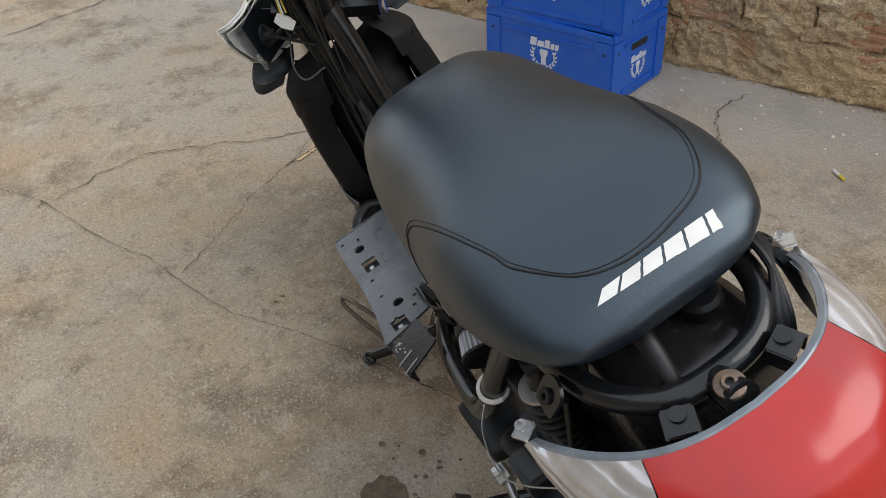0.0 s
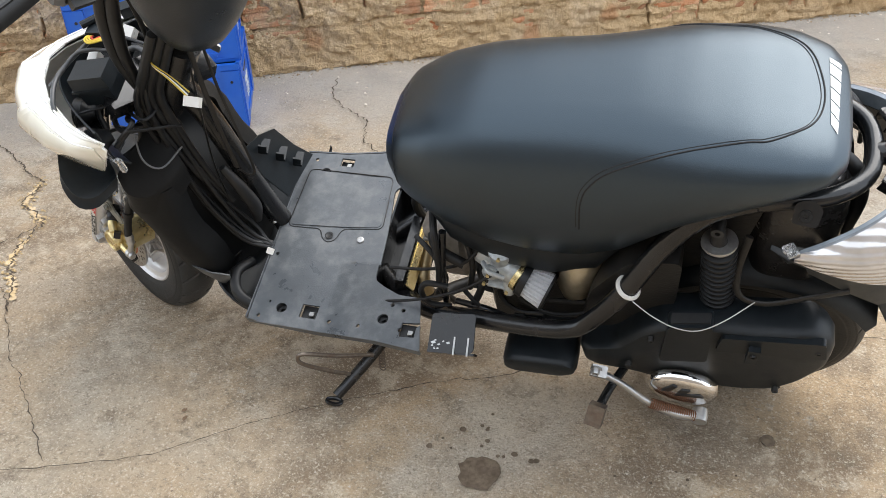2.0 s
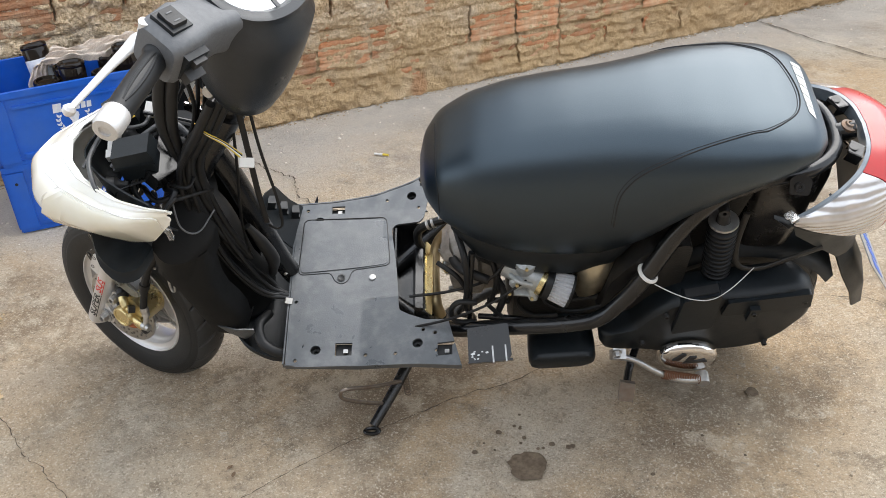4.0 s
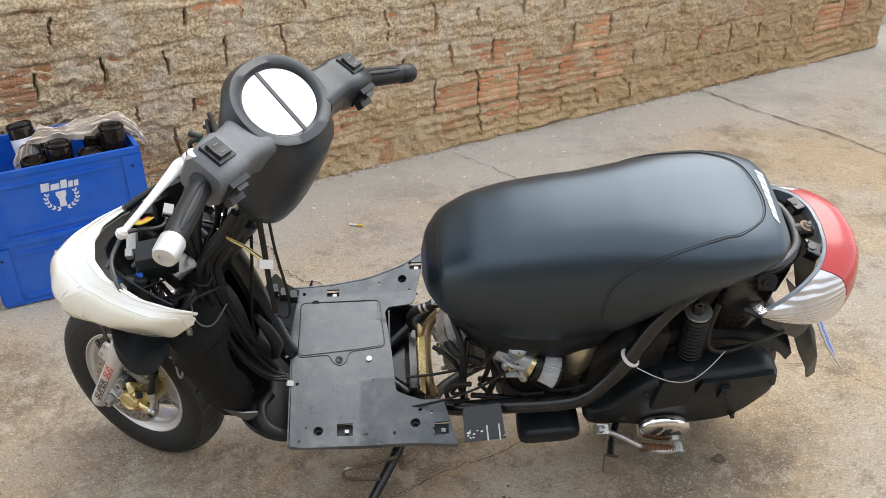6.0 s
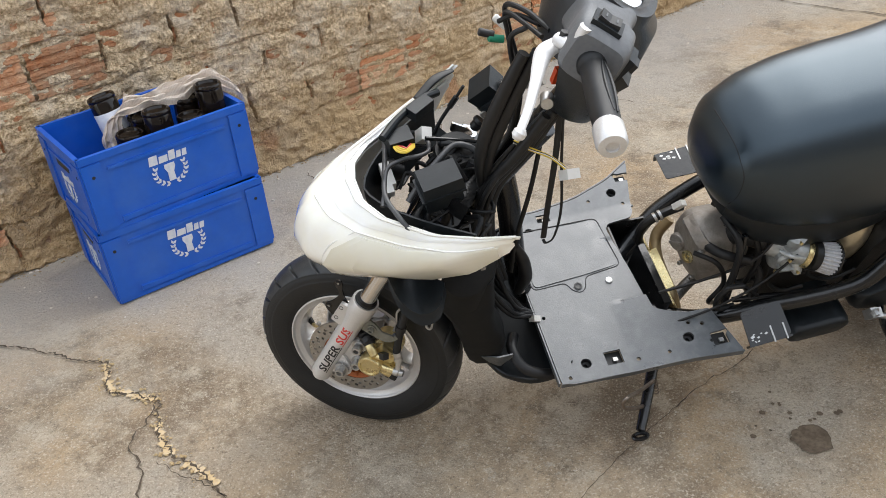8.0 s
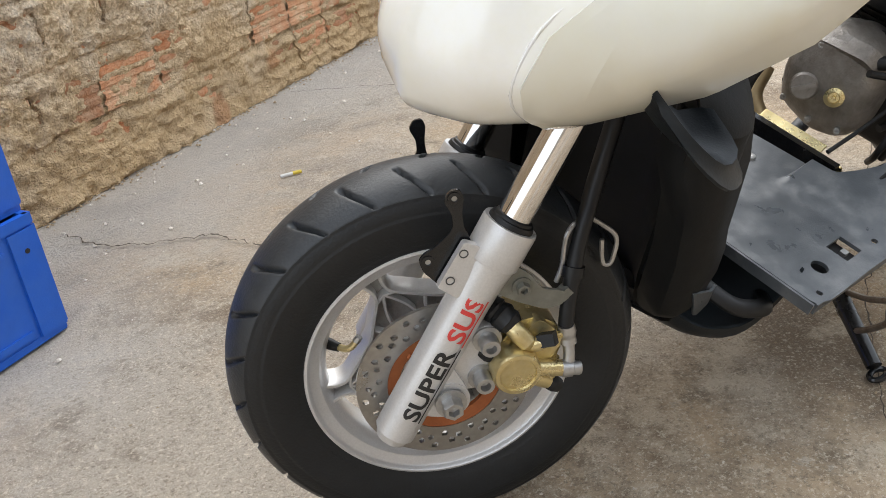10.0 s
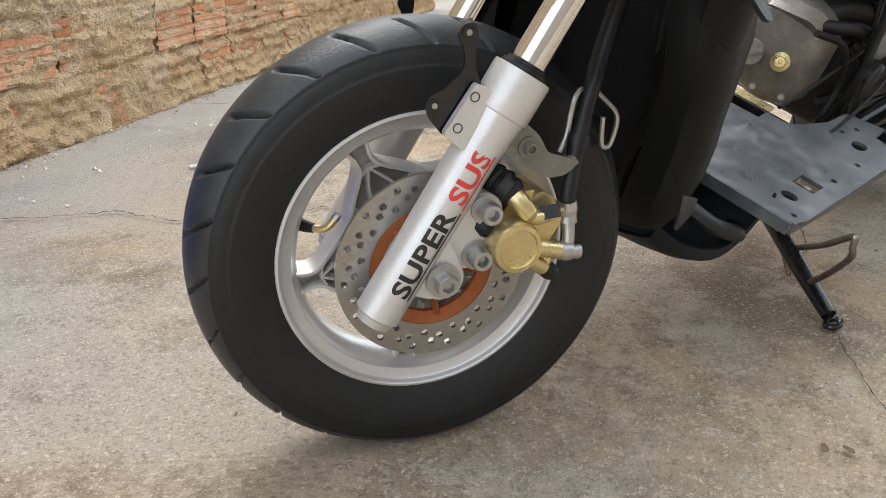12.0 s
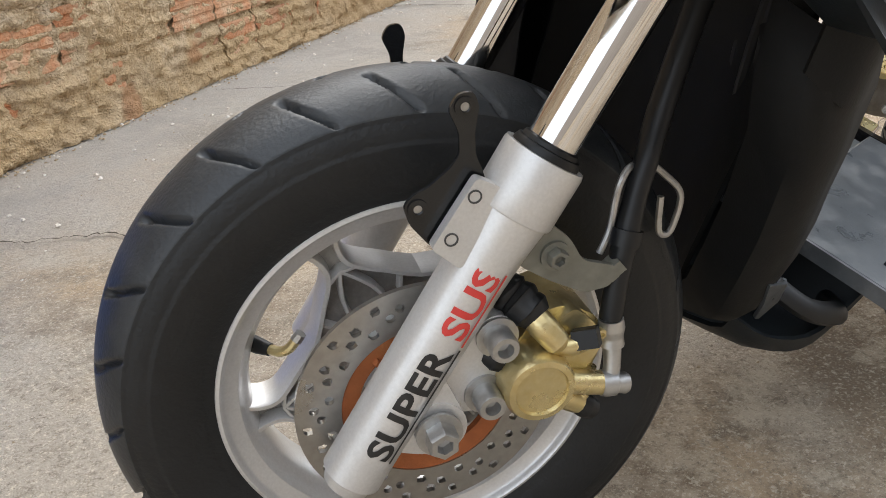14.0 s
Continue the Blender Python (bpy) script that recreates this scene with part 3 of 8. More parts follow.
BRICKS = [brick_mesh(k) for k in range(6)]
brick_rnd = random.Random(21)
for row in range(7):
    for col in range(-8, 16):
        u = (col + 0.5) * LONG - SHIFTS[row]
        if not -1.7 < u < 3.2:
            continue
        ob = new("brick", brick_rnd.choice(BRICKS))
        ob.parent = wall
        ob.matrix_basis = pose(u, -0.0005 - brick_rnd.choice((0.0, 0.0, 0.002, 0.004, 0.0065)), (row + 0.5) * ROW, brick_rnd.uniform(-1.5, 1.5), brick_rnd.uniform(-1.5, 1.5), brick_rnd.uniform(-1.5, 1.5))

# beyond the wall's end: a pale rendered house wall
bm = bm_new()
box(bm, (3.0, 0.2, 2.6), Matrix.Translation(WALL @ V(5.2, 0.35, 1.3)) @ Matrix.Rotation(WALL_A, 4, "Z"), 0.01)
thing("wall_end", bm, M_PLASTER, "pale rendered wall beyond the brick wall", "wall", kind="structure")
# added unseen wall behind the camera; it darkens the scooter's sides and reflections
bm = bm_new()
box(bm, (12.0, 0.2, 3.0), pose(1.2, -3.7, 1.5, 0, 0, 0), 0.01)
thing("unseen_wall", bm, material("unseen_wall_render", (0.30, 0.265, 0.23), (0.22, 0.195, 0.17), 30, 0.9, bump=0.4, bump_scale=80, dirt=(0.16, 0.14, 0.12), dirt_amount=0.5, dirt_scale=3), "unseen plain wall added behind the camera to block light", "wall", kind="structure")
# ---- crates, bottles, cloth ----
CR_L, CR_W, CR_H = 0.452, 0.30, 0.214


def block_mark(bm, at, size, kind):
    """A company mark as plain shapes: a row of blocks over a cup in a wreath."""
    w = size
    if kind == "wide":
        x = -0.5 * w
        for bw, bh in ((0.25, 0.24), (0.26, 0.17), (0.2, 0.24), (0.15, 0.17), (0.15, 0.17)):
            prism(bm, [(x + 0.012 * w, 0.20 * w), (x + bw * w - 0.018 * w, 0.20 * w), (x + bw * w + 0.008 * w, (0.20 + bh) * w), (x + 0.045 * w, (0.20 + bh) * w)], 0, 0.0012, at)
            x += bw * w
    prism(bm, [(-0.13 * w, 0.13 * w), (-0.14 * w, 0.03 * w), (-0.08 * w, -0.1 * w), (-0.09 * w, -0.33 * w), (0.09 * w, -0.33 * w), (0.08 * w, -0.1 * w), (0.14 * w, 0.03 * w), (0.13 * w, 0.13 * w)], 0, 0.0012, at)
    for side in (-1, 1):
        for i in range(6):
            q = radians(-78 + i * 19)
            cx, cy = side * 0.40 * w * math.cos(q), -0.06 * w + 0.34 * w * math.sin(q)
            for d in (-0.55, 0.55):
                r = q + math.pi / 2 + d
                ax, ay = side * math.cos(r), math.sin(r)
                lx, ly = 0.125 * w * ax, 0.125 * w * ay
                prism(bm, [(cx, cy), (cx + lx * 0.5 - ly * 0.25, cy + ly * 0.5 + lx * 0.25), (cx + lx, cy + ly), (cx + lx * 0.5 + ly * 0.25, cy + ly * 0.5 - lx * 0.25)], 0, 0.0012, at)


def crate(at, label):
    """Open stacking crate: floor, four panelled sides, rim."""
    L, W, H, T = CR_L, CR_W, CR_H, 0.007
    root = new("beer_crate")
    root.matrix_basis = at
    tagged(root, label, "crate", "stacked crates")
    bm = bm_new()
    box(bm, (L - 0.01, W - 0.01, 0.008), pose(0, 0, 0.012), 0.002)
    part("base", bm, M_BLUE, root)
    for name, length, m in (("long_side", L, pose(0, -W / 2, 0)), ("long_side", L, pose(0, W / 2, 0, 0, 0, 180)), ("short_side", W, pose(-L / 2, 0, 0, 0, 0, -90)), ("short_side", W, pose(L / 2, 0, 0, 0, 0, 90))):
        bm = bm_new()
        box(bm, (length - 0.004, T, H - 0.012), m @ pose(0, T / 2, H / 2 - 0.002), 0.0015)
        e = length / 2
        sd = part(name, bm, M_BLUE, root)
        bm = bm_new()
        box(bm, (length, 0.012, 0.017), m @ pose(0, 0.002, H - 0.0085), 0.003)
        part("rim", bm, M_BLUE, sd)
        bm = bm_new()
        box(bm, (length - 0.006, 0.009, 0.012), m @ pose(0, 0.003, 0.008), 0.002)
        part("foot_rail", bm, M_BLUE, sd)
        for s in (-1, 1):
            bm = bm_new()
            box(bm, (0.05, 0.006, H - 0.034), m @ pose(s * (e - 0.026), -0.002, H / 2 - 0.004), 0.002)
            part("corner_panel", bm, M_BLUE, sd)
        # raised frame round the printed field
        for z, h in ((H - 0.045, 0.008), (0.026, 0.012)):
            bm = bm_new()
            box(bm, (length - 0.13, 0.006, h), m @ pose(0, -0.001, z), 0.002)
            part("frame_bar", bm, M_BLUE, sd)
        pm = bm_new()
        if name == "long_side":
            block_mark(pm, m @ pose(-0.01, -0.0005, 0.112, 90), 0.105, "wide")
            part("print", pm, M_PRINT, sd, "worn white printed mark", smooth=0)
        else:
            block_mark(pm, m @ pose(0, -0.0005, 0.085, 90), 0.085, "wide")
            part("print", pm, M_PRINT, sd, "worn white printed mark", smooth=0)
        if name == "short_side":
            # black plate stands in for the dark inside the hand hole
            hm = bm_new()
            prism(hm, round_poly([(-0.045, -0.010), (0.045, -0.010), (0.045, 0.010), (-0.045, 0.010)], 0.008), 0, 0.0012, m @ pose(0, 0.0, H - 0.062, 90))
            part("hand_hole_dark", hm, M_BLACK, sd, "black plate for the dark of a hand hole")
        # black discs stand in for the dark of screw holes
        for s in (-1, 1):
            hm = bm_new()
            lathe(hm, [(0.0045, -0.0058), (0.0045, -0.001)], m.to_translation() + m.to_3x3() @ V(s * (e - 0.026), 0, H - 0.055), m.to_3x3() @ V(0, 1, 0), 10)
            part("screw_hole", hm, M_BLACK, sd)
    return root


LOWER = pose(-0.3375, 0.6955, 0.0, 0, 0, 24.3) @ pose(0, CR_W / 2, 0)
UPPER = pose(-0.334, 0.707, CR_H - 0.002, 0, 0, 27.8) @ pose(0, CR_W / 2, 0)
crate(LOWER, "scuffed blue plastic beer crate standing on the concrete")
crate(UPPER, "blue plastic beer crate with bottles stacked on another crate")


def bottle(at, group, label, labelled=False):
    """A beer bottle stood upside down, its domed base uppermost."""
    root = new("beer_bottle")
    root.matrix_basis = at
    tagged(root, label, "bottle", group)
    bm = bm_new()
    lathe(bm, [(0.004, 0.0), (0.0155, 0.0), (0.0165, 0.004), (0.0165, 0.012), (0.0145, 0.016), (0.016, 0.05), (0.020, 0.070), (0.034, 0.105), (0.0365, 0.120), (0.0365, 0.222), (0.0355, 0.2255), (0.0372, 0.228), (0.0372, 0.234), (0.0350, 0.2385), (0.0315, 0.2400), (0.0285, 0.2385), (0.026, 0.232), (0.014, 0.226), (0.003, 0.225)], (0, 0, 0), (0, 0, 1), 40)
    part("glass", bm, M_BOTTLE, root)
    if not labelled:
        return root
    bm = bm_new()
    lathe(bm, [(0.0367, 0.140), (0.0371, 0.141), (0.0371, 0.194), (0.0367, 0.195)], (0, 0, 0), (0, 0, 1), 32, ring=True)
    part("label", bm, M_PRINT, root, "pale paper label")
    return root


BOTTLES = ((-0.499, 0.884, 0.012, -13, -6, "upturned amber beer bottle with a pale label in the crate"), (-0.354, 0.789, -0.012, -5, 2, "upturned dark amber beer bottle low in the crate"), (-0.219, 0.862, 0.010, -3, 2, "upturned dark amber beer bottle beside a cloth"), (-0.285, 0.900, -0.030, 2, 3, "upturned dark amber beer bottle under a cloth"), (-0.405, 0.855, -0.045, 2, -3, "upturned dark amber beer bottle under a cloth"), (-0.275, 0.815, -0.05, -3, 2, "upturned dark amber beer bottle low in the crate"), (-0.43, 0.775, -0.06, 3, 2, "upturned dark amber beer bottle low in the crate"))
for wx, wy, bz, rx, ry, words in BOTTLES:
    at = UPPER.inverted() @ V(wx, wy, 0.452)
    top = pose(at.x, at.y, 0.256 + bz, rx, ry, 0)
    bottle(UPPER @ top @ pose(0, 0, -0.24), "bottles in the crate", words, "label" in words)


def cloth_material():
    m = material("woven_cloth", (0.86, 0.765, 0.66), (0.60, 0.48, 0.40), 260, 0.95, bump=0.6, bump_scale=500, dirt=(0.58, 0.52, 0.46), dirt_amount=0.6, dirt_scale=22)
    n, l = m.node_tree.nodes, m.node_tree.links
    b = n["Principled BSDF"]
    old = b.inputs["Base Color"].links[0].from_socket
    co = n.new("ShaderNodeTexCoord")
    w = n.new("ShaderNodeTexWave")
    w.inputs["Scale"].default_value, w.inputs["Distortion"].default_value = 95, 4
    l.new(co.outputs["Object"], w.inputs["Vector"])
    x = n.new("ShaderNodeMix")
    x.data_type, x.blend_type = "RGBA", "MULTIPLY"
    x.inputs[0].default_value = 0.22
    l.new(old, x.inputs[6])
    l.new(w.outputs[0], x.inputs[7])
    l.new(x.outputs[2], b.inputs["Base Color"])
    return m


def build_cloth():
    """A rag thrown over the bottle necks, hanging at one end."""
    line = [(-0.478, 0.822, 0.352), (-0.474, 0.826, 0.388), (-0.462, 0.832, 0.428), (-0.440, 0.850, 0.456), (-0.40, 0.868, 0.456), (-0.35, 0.880, 0.456), (-0.30, 0.885, 0.464), (-0.255, 0.890, 0.480), (-0.205, 0.905, 0.478), (-0.165, 0.905, 0.456), (-0.140, 0.900, 0.42)]
    mid = smooth_path([UPPER.inverted() @ V(*p) for p in line], 7)
    rows = []
    for i, p in enumerate(mid):
        t = (mid[min(i + 1, len(mid) - 1)] - mid[max(i - 1, 0)]).normalized()
        over = min(1.0, max(0.0, (i - 12) / 14))
        s = (V(0.95, -0.2, 0) * (1 - over) + V(-0.05, 0.72, 0.62) * over).normalized()
        lift = V(0, -1, 0.2) * (1 - over) + V(0, -0.62, 0.72) * over
        row = []
        for k in range(15):
            f = k / 14 * 2 - 1
            w = (0.026 if i > 14 else 0.029) + 0.006 * math.sin(i * 0.35)
            z = -0.016 * abs(f) ** 2.2 + 0.007 * math.sin(k * 1.7 + i * 0.10) + 0.012 * noise.noise((i * 0.22, k * 0.35, 2)) + 0.005 * noise.noise((i * 0.6, k * 0.9, 5))
            q = p + s * (f * w) + lift * z
            row.append(q)
        rows.append(row)
    rings = []
    for i, row in enumerate(rows):
        after, before = rows[min(i + 1, len(rows) - 1)], rows[max(i - 1, 0)]
        under = []
        for k, q in enumerate(row):
            d = (after[k] - before[k]).cross(row[min(k + 1, 14)] - row[max(k - 1, 0)])
            under.append(q + d.normalized() * 0.0022)
        rings.append(row + under[::-1])
    bm = bm_new()
    loft(bm, rings)
    return thing("cleaning_cloth", bm, cloth_material(), "crumpled beige woven cloth draped over beer bottles", "cloth", UPPER, smooth=70)


build_cloth()
# ---- the scooter, leaning on its side stand, half stripped ----
BIKE = Matrix.Translation((0.0493, 0.0455, 0.0225)) @ Matrix.Rotation(radians(1.2), 4, "Z") @ Matrix.Rotation(radians(22), 4, "X")
# local to it: x to the rear, y to its right, z up
STEER_WORLD = Matrix(((0.7559, 0.4728, 0.4529, 0.0525), (-0.3704, 0.8792, -0.2997, -0.0024), (-0.5399, 0.0588, 0.8397, 0.2125), (0, 0, 0, 1)))
STEER = BIKE.inverted() @ STEER_WORLD
# local to the steering: origin at the front axle, z up along the fork, y along the axle
scooter = new("scooter")
scooter.matrix_basis = BIKE
tagged(scooter, "half-stripped black motor scooter with white headlight leaning on its side stand", "scooter")


def mid_y(x):
    return 0.042 - 0.032 * x


# seat
SEAT_X = [0.638, 0.648, 0.675, 0.73, 0.80, 0.88, 0.96, 1.03, 1.10, 1.17, 1.23, 1.275, 1.297, 1.303]
SEAT_W = [0.027, 0.067, 0.104, 0.128, 0.142, 0.148, 0.150, 0.154, 0.157, 0.153, 0.141, 0.120, 0.090, 0.040]
SEAT_T = [0.588, 0.624, 0.660, 0.694, 0.719, 0.736, 0.749, 0.760, 0.767, 0.769, 0.765, 0.754, 0.740, 0.729]
SEAT_B = [0.560, 0.530, 0.490, 0.445, 0.412, 0.398, 0.405, 0.455, 0.555, 0.620, 0.662, 0.690, 0.705, 0.715]


def seat_ring(x, w, t, b, k=40):
    out = []
    for i in range(k):
        q = 2 * math.pi * i / k
        c, s = math.cos(q), math.sin(q)
        mid = b + (t - b) * 0.52
        flat = min(1.0, max(0.0, (x - 0.93) / 0.14))
        if s >= 0:
            y = w * math.copysign(abs(c) ** (0.62 - 0.05 * flat), c)
            z = mid + (t - mid) * abs(s) ** (0.75 - 0.09 * flat)
        else:
            y = w * math.copysign(abs(c) ** 0.75, c) * (1 - 0.16 * abs(s))
            z = mid + (b - mid) * abs(s) ** 0.8
        out.append(V(x, mid_y(x) + y, z))
    return out


def build_seat():
    n = 64
    xs = np.interp(np.linspace(0, len(SEAT_X) - 1, n), range(len(SEAT_X)), SEAT_X)
    rings = []
    for x in xs:
        rings.append(seat_ring(float(x), *(float(np.interp(x, SEAT_X, c)) for c in (SEAT_W, SEAT_T, SEAT_B))))
    bm = bm_new()
    loft(bm, rings)
    bmesh.ops.smooth_vert(bm, verts=bm.verts, factor=0.5, use_axis_x=True, use_axis_y=True, use_axis_z=True)
    bmesh.ops.smooth_vert(bm, verts=bm.verts, factor=0.5, use_axis_x=True, use_axis_y=True, use_axis_z=True)
    return part("seat", bm, M_VINYL, scooter, "plump smooth black vinyl seat", smooth=70)


seat = build_seat()

# stitched seam and the maker's mark, lying on the seat's skin
from mathutils.bvhtree import BVHTree
_skin = bm_new()
_skin.from_mesh(seat.data)
SKIN = BVHTree.FromBMesh(_skin)


def on_seat(x, y, lift=0.0, z=1.2, way=(0, 0, -1)):
    hit = SKIN.ray_cast(V(x, y, z), Vector(way))
    return hit[0] + hit[1] * lift if hit[0] is not None else None


def seat_side(x, side, frac, lift=0.0):
    """A point of the seat's side at a fraction of its height."""
    t, b = float(np.interp(x, SEAT_X, SEAT_T)), float(np.interp(x, SEAT_X, SEAT_B))
    hit = SKIN.ray_cast(V(x, mid_y(x) + side * 0.5, b + (t - b) * frac), V(0, -side, 0))
    return hit[0] + hit[1] * lift if hit[0] is not None else None


def build_seam():
    line = []
    for p in ((0.967, -0.139, 0.592), (0.967, -0.137, 0.618), (0.968, -0.135, 0.650), (0.975, -0.131, 0.676), (0.996, -0.126, 0.704), (1.031, -0.120, 0.726), (1.090, -0.111, 0.752), (1.167, -0.093, 0.763), (1.20, -0.085, 0.760), (1.245, -0.052, 0.758), (1.262, -0.01, 0.758), (1.258, 0.04, 0.758), (1.236, 0.088, 0.752), (1.18, 0.118, 0.75), (1.10, 0.128, 0.745), (1.03, 0.14, 0.71), (0.98, 0.14, 0.65)):
        hit = SKIN.find_nearest(V(*p))
        line.append(hit[0] + hit[1] * 0.0005)
    def laid(points, lift):
        out = []
        for p in smooth_path(points, 10):
            hit = SKIN.find_nearest(p)
            out.append(hit[0] + hit[1] * lift)
        return out

    bm = bm_new()
    tube(bm, laid(line, 0.0004), 0.0012, 6, 1)
    part("seam", bm, M_SEAM, seat, "dark stitched seam")
    bm = bm_new()
    tube(bm, laid([p + V(-0.0045 if i < 14 else 0.0, 0.002 * (1 if i < 9 else -1), 0.004) for i, p in enumerate(line)], 0.0003), 0.0006, 5, 1)
    part("stitching", bm, M_SEAM, seat)
    nose = [on_seat(0.668 + 0.10 * (y - 0.02) ** 2, y, 0.0003) for y in (-0.05, -0.03, 0.0, 0.02, 0.04, 0.06)]
    nose = [seat_side(0.672, -1, f, 0.0003) for f in (0.25, 0.5, 0.75)] + nose
    bm = bm_new()
    tube(bm, [p for p in nose if p is not None], 0.0008, 5, 5)
    part("seam", bm, M_SEAM, seat)


build_seam()


def build_mark():
    """The maker's name on the seat's tail, as six plain slanted blocks."""
    low0, low1, up0, up1 = V(1.280, -0.055, 0.752), V(1.274, 0.072, 0.730), V(1.2700, -0.042, 0.7546), V(1.2644, 0.0772, 0.7396)
    for k in range(6):
        f0 = k * 0.182
        f1 = f0 + (0.158 if k < 5 else 0.075)
        bm = bm_new()
        grid = []
        for i in range(5):
            row = []
            for j in range(7):
                f = f0 + (f1 - f0) * j / 6
                p = low0.lerp(low1, f).lerp(up0.lerp(up1, f), i / 4)
                hit = SKIN.find_nearest(p)
                row.append(hit[0] + hit[1] * 0.0008)
            grid.append(row)
        loft(bm, grid, caps=False, closed=False)
        part("mark", bm, M_WHITE, seat, "white block of a worn maker's mark", smooth=0)


build_mark()

# front wheel
wheel_bm = bm_new()
lathe(wheel_bm, [(0.1365, -0.037), (0.1385, -0.034), (0.134, -0.029), (0.127, -0.027), (0.121, -0.014), (0.121, 0.014), (0.127, 0.027), (0.134, 0.029), (0.1385, 0.034), (0.1365, 0.037), (0.131, 0.035), (0.1235, 0.028), (0.1150, 0.018), (0.1125, 0), (0.1135, -0.0105), (0.1150, -0.0150), (0.1172, -0.0172), (0.1195, -0.0205), (0.1203, -0.0262), (0.1216, -0.0284), (0.1300, -0.0318), (0.1318, -0.0334), (0.1326, -0.0362), (0.1342, -0.0376)], seg=128, ring=True)
wheel = part("front_wheel", wheel_bm, M_SILVER, scooter, "silver cast alloy wheel", STEER @ Matrix.Translation((0.0055, 0, -0.0025)))


def tyre_mesh(R=0.2115, half=0.046, inner=0.1345):
    nseg, k = 800, 111
    prof = []
    for i in range(k):
        q = (i / (k - 1) * 2 - 1) * radians(148)
        over = (abs(q) - math.pi / 2) / radians(58)
        if over <= 0:
            y, r = half * math.sin(q), R - 0.034 + 0.034 * max(0, math.cos(q)) ** 0.9
        else:
            y, r = math.copysign(half * (1 - 0.24 * over ** 2), q), R - 0.034 - (R - 0.034 - inner) * over
            r += 0.0010 * math.exp(-((over - 0.06) / 0.03) ** 2) + 0.0008 * math.exp(-((over - 0.82) / 0.03) ** 2)
        if r < R - 0.0195 and over <= 0:
            y, r = y * 0.978, r - 0.0006
        prof.append((r, y))
    vs = []
    for j in range(nseg):
        a = 2 * math.pi * j / nseg
        for r, y in prof:
            cut = 0.0
            w = abs(y) / half
            if 0.12 < w < 0.90 and r > R - 0.036:
                ph = (a * 24 / (2 * math.pi) + (0.5 if y > 0 else 0) + 0.15 * w + 0.50 * w * w) % 1
                d = abs(ph - 0.5) * 2 * math.pi * R / 24
                end = min(1, (w - 0.12) / 0.12, (0.90 - w) / 0.10)
                cut = 0.0068 * min(1, max(0, 1.6 - 1.6 * (d / 0.0033) ** 2)) * end
            vs.append(((r - cut) * math.cos(a), y, (r - cut) * math.sin(a)))
    fs = [(j * k + i, j * k + i + 1, ((j + 1) % nseg) * k + i + 1, ((j + 1) % nseg) * k + i) for j in range(nseg) for i in range(k - 1)]
    me = bpy.data.meshes.new("tyre")
    me.from_pydata(vs, [], fs)
    me.materials.append(M_RUBBER)
    me.materials.append(M_TREAD)
    tread = [R - 0.0185 < (prof[i][0] + prof[i + 1][0]) / 2 for i in range(k - 1)]
    me.polygons.foreach_set("material_index", [int(t) for t in tread] * nseg)
    me.shade_smooth()
    return me


TYRE = tyre_mesh()
tyre = new("tyre", TYRE)
tyre.parent = wheel
tagged(tyre, "black rubber tyre with slanted tread grooves")


def polar(r, a, y):
    return V(r * math.cos(a), y, r * math.sin(a))


EDGE = [(0.1215, 6.0), (0.112, 4.3), (0.103, 3.9), (0.0955, 5.2), (0.0885, 9.5), (0.0815, 17.0), (0.0755, 26.0), (0.0725, 36.0)]


def strip(bm, path, half, y0, y1):
    """A ridge of the casting along a line in the wheel's plane, its crest a little narrower."""
    rings = []
    for i, p in enumerate(path):
        t = (path[min(i + 1, len(path) - 1)] - path[max(i - 1, 0)]).normalized()
        n = V(-t.z, 0, t.x) * half
        rings.append([p + n + V(0, y1, 0), p + n * 0.9 + V(0, y0 + 0.0018, 0), p + n * 0.55 + V(0, y0, 0), p - n * 0.55 + V(0, y0, 0), p - n * 0.9 + V(0, y0 + 0.0018, 0), p - n + V(0, y1, 0)])
    loft(bm, rings)


def spoke(angle):
    """One spoke: two ridges that run in from the rim and sweep apart to the neighbouring spokes, with a split rib between."""
    bm = bm_new()
    for s in (-1, 1):
        strip(bm, smooth_path([polar(r, angle + s * radians(q), 0) for r, q in EDGE], 4), 0.0024, -0.0165, 0.012)
        strip(bm, smooth_path([polar(0.094, angle, 0), polar(0.085, angle + s * radians(3.5), 0), polar(0.072, angle + s * radians(9), 0), polar(0.060, angle + s * radians(13), 0)], 4), 0.0019, -0.0145, 0.010)
        strip(bm, [polar(0.0755, angle + s * radians(26), 0), polar(0.060, angle + s * radians(24), 0)], 0.0017, -0.0130, 0.010)
    strip(bm, [polar(0.091, angle - radians(7), 0), polar(0.094, angle, 0), polar(0.091, angle + radians(7), 0)], 0.0018, -0.0150, 0.010)
    return bm


for k in range(5):
    a = radians(151 + 72 * k)
    arm = part("spoke", spoke(a), M_SILVER, wheel, smooth=40)
    # web in darker alloy: the pocket's shade is put into the colour
    bm = bm_new()
    right = [(r, q - 0.2) for r, q in EDGE]
    poly = [(r * math.cos(a + radians(q)), r * math.sin(a + radians(q))) for r, q in right] + [(0.034 * math.cos(a + radians(q)), 0.034 * math.sin(a + radians(q))) for q in (36, 12, -12, -36)]
    poly += [(r * math.cos(a - radians(q)), r * math.sin(a - radians(q))) for r, q in reversed(right)]
    prism(bm, poly, -0.008, 0.004, Matrix.Rotation(radians(90), 4, "X") @ Matrix.Scale(1, 4))
    part("spoke_web", bm, M_ALLOY, wheel, "sunk web between the spoke's ridges, darker grey for its shade")
bm = bm_new()
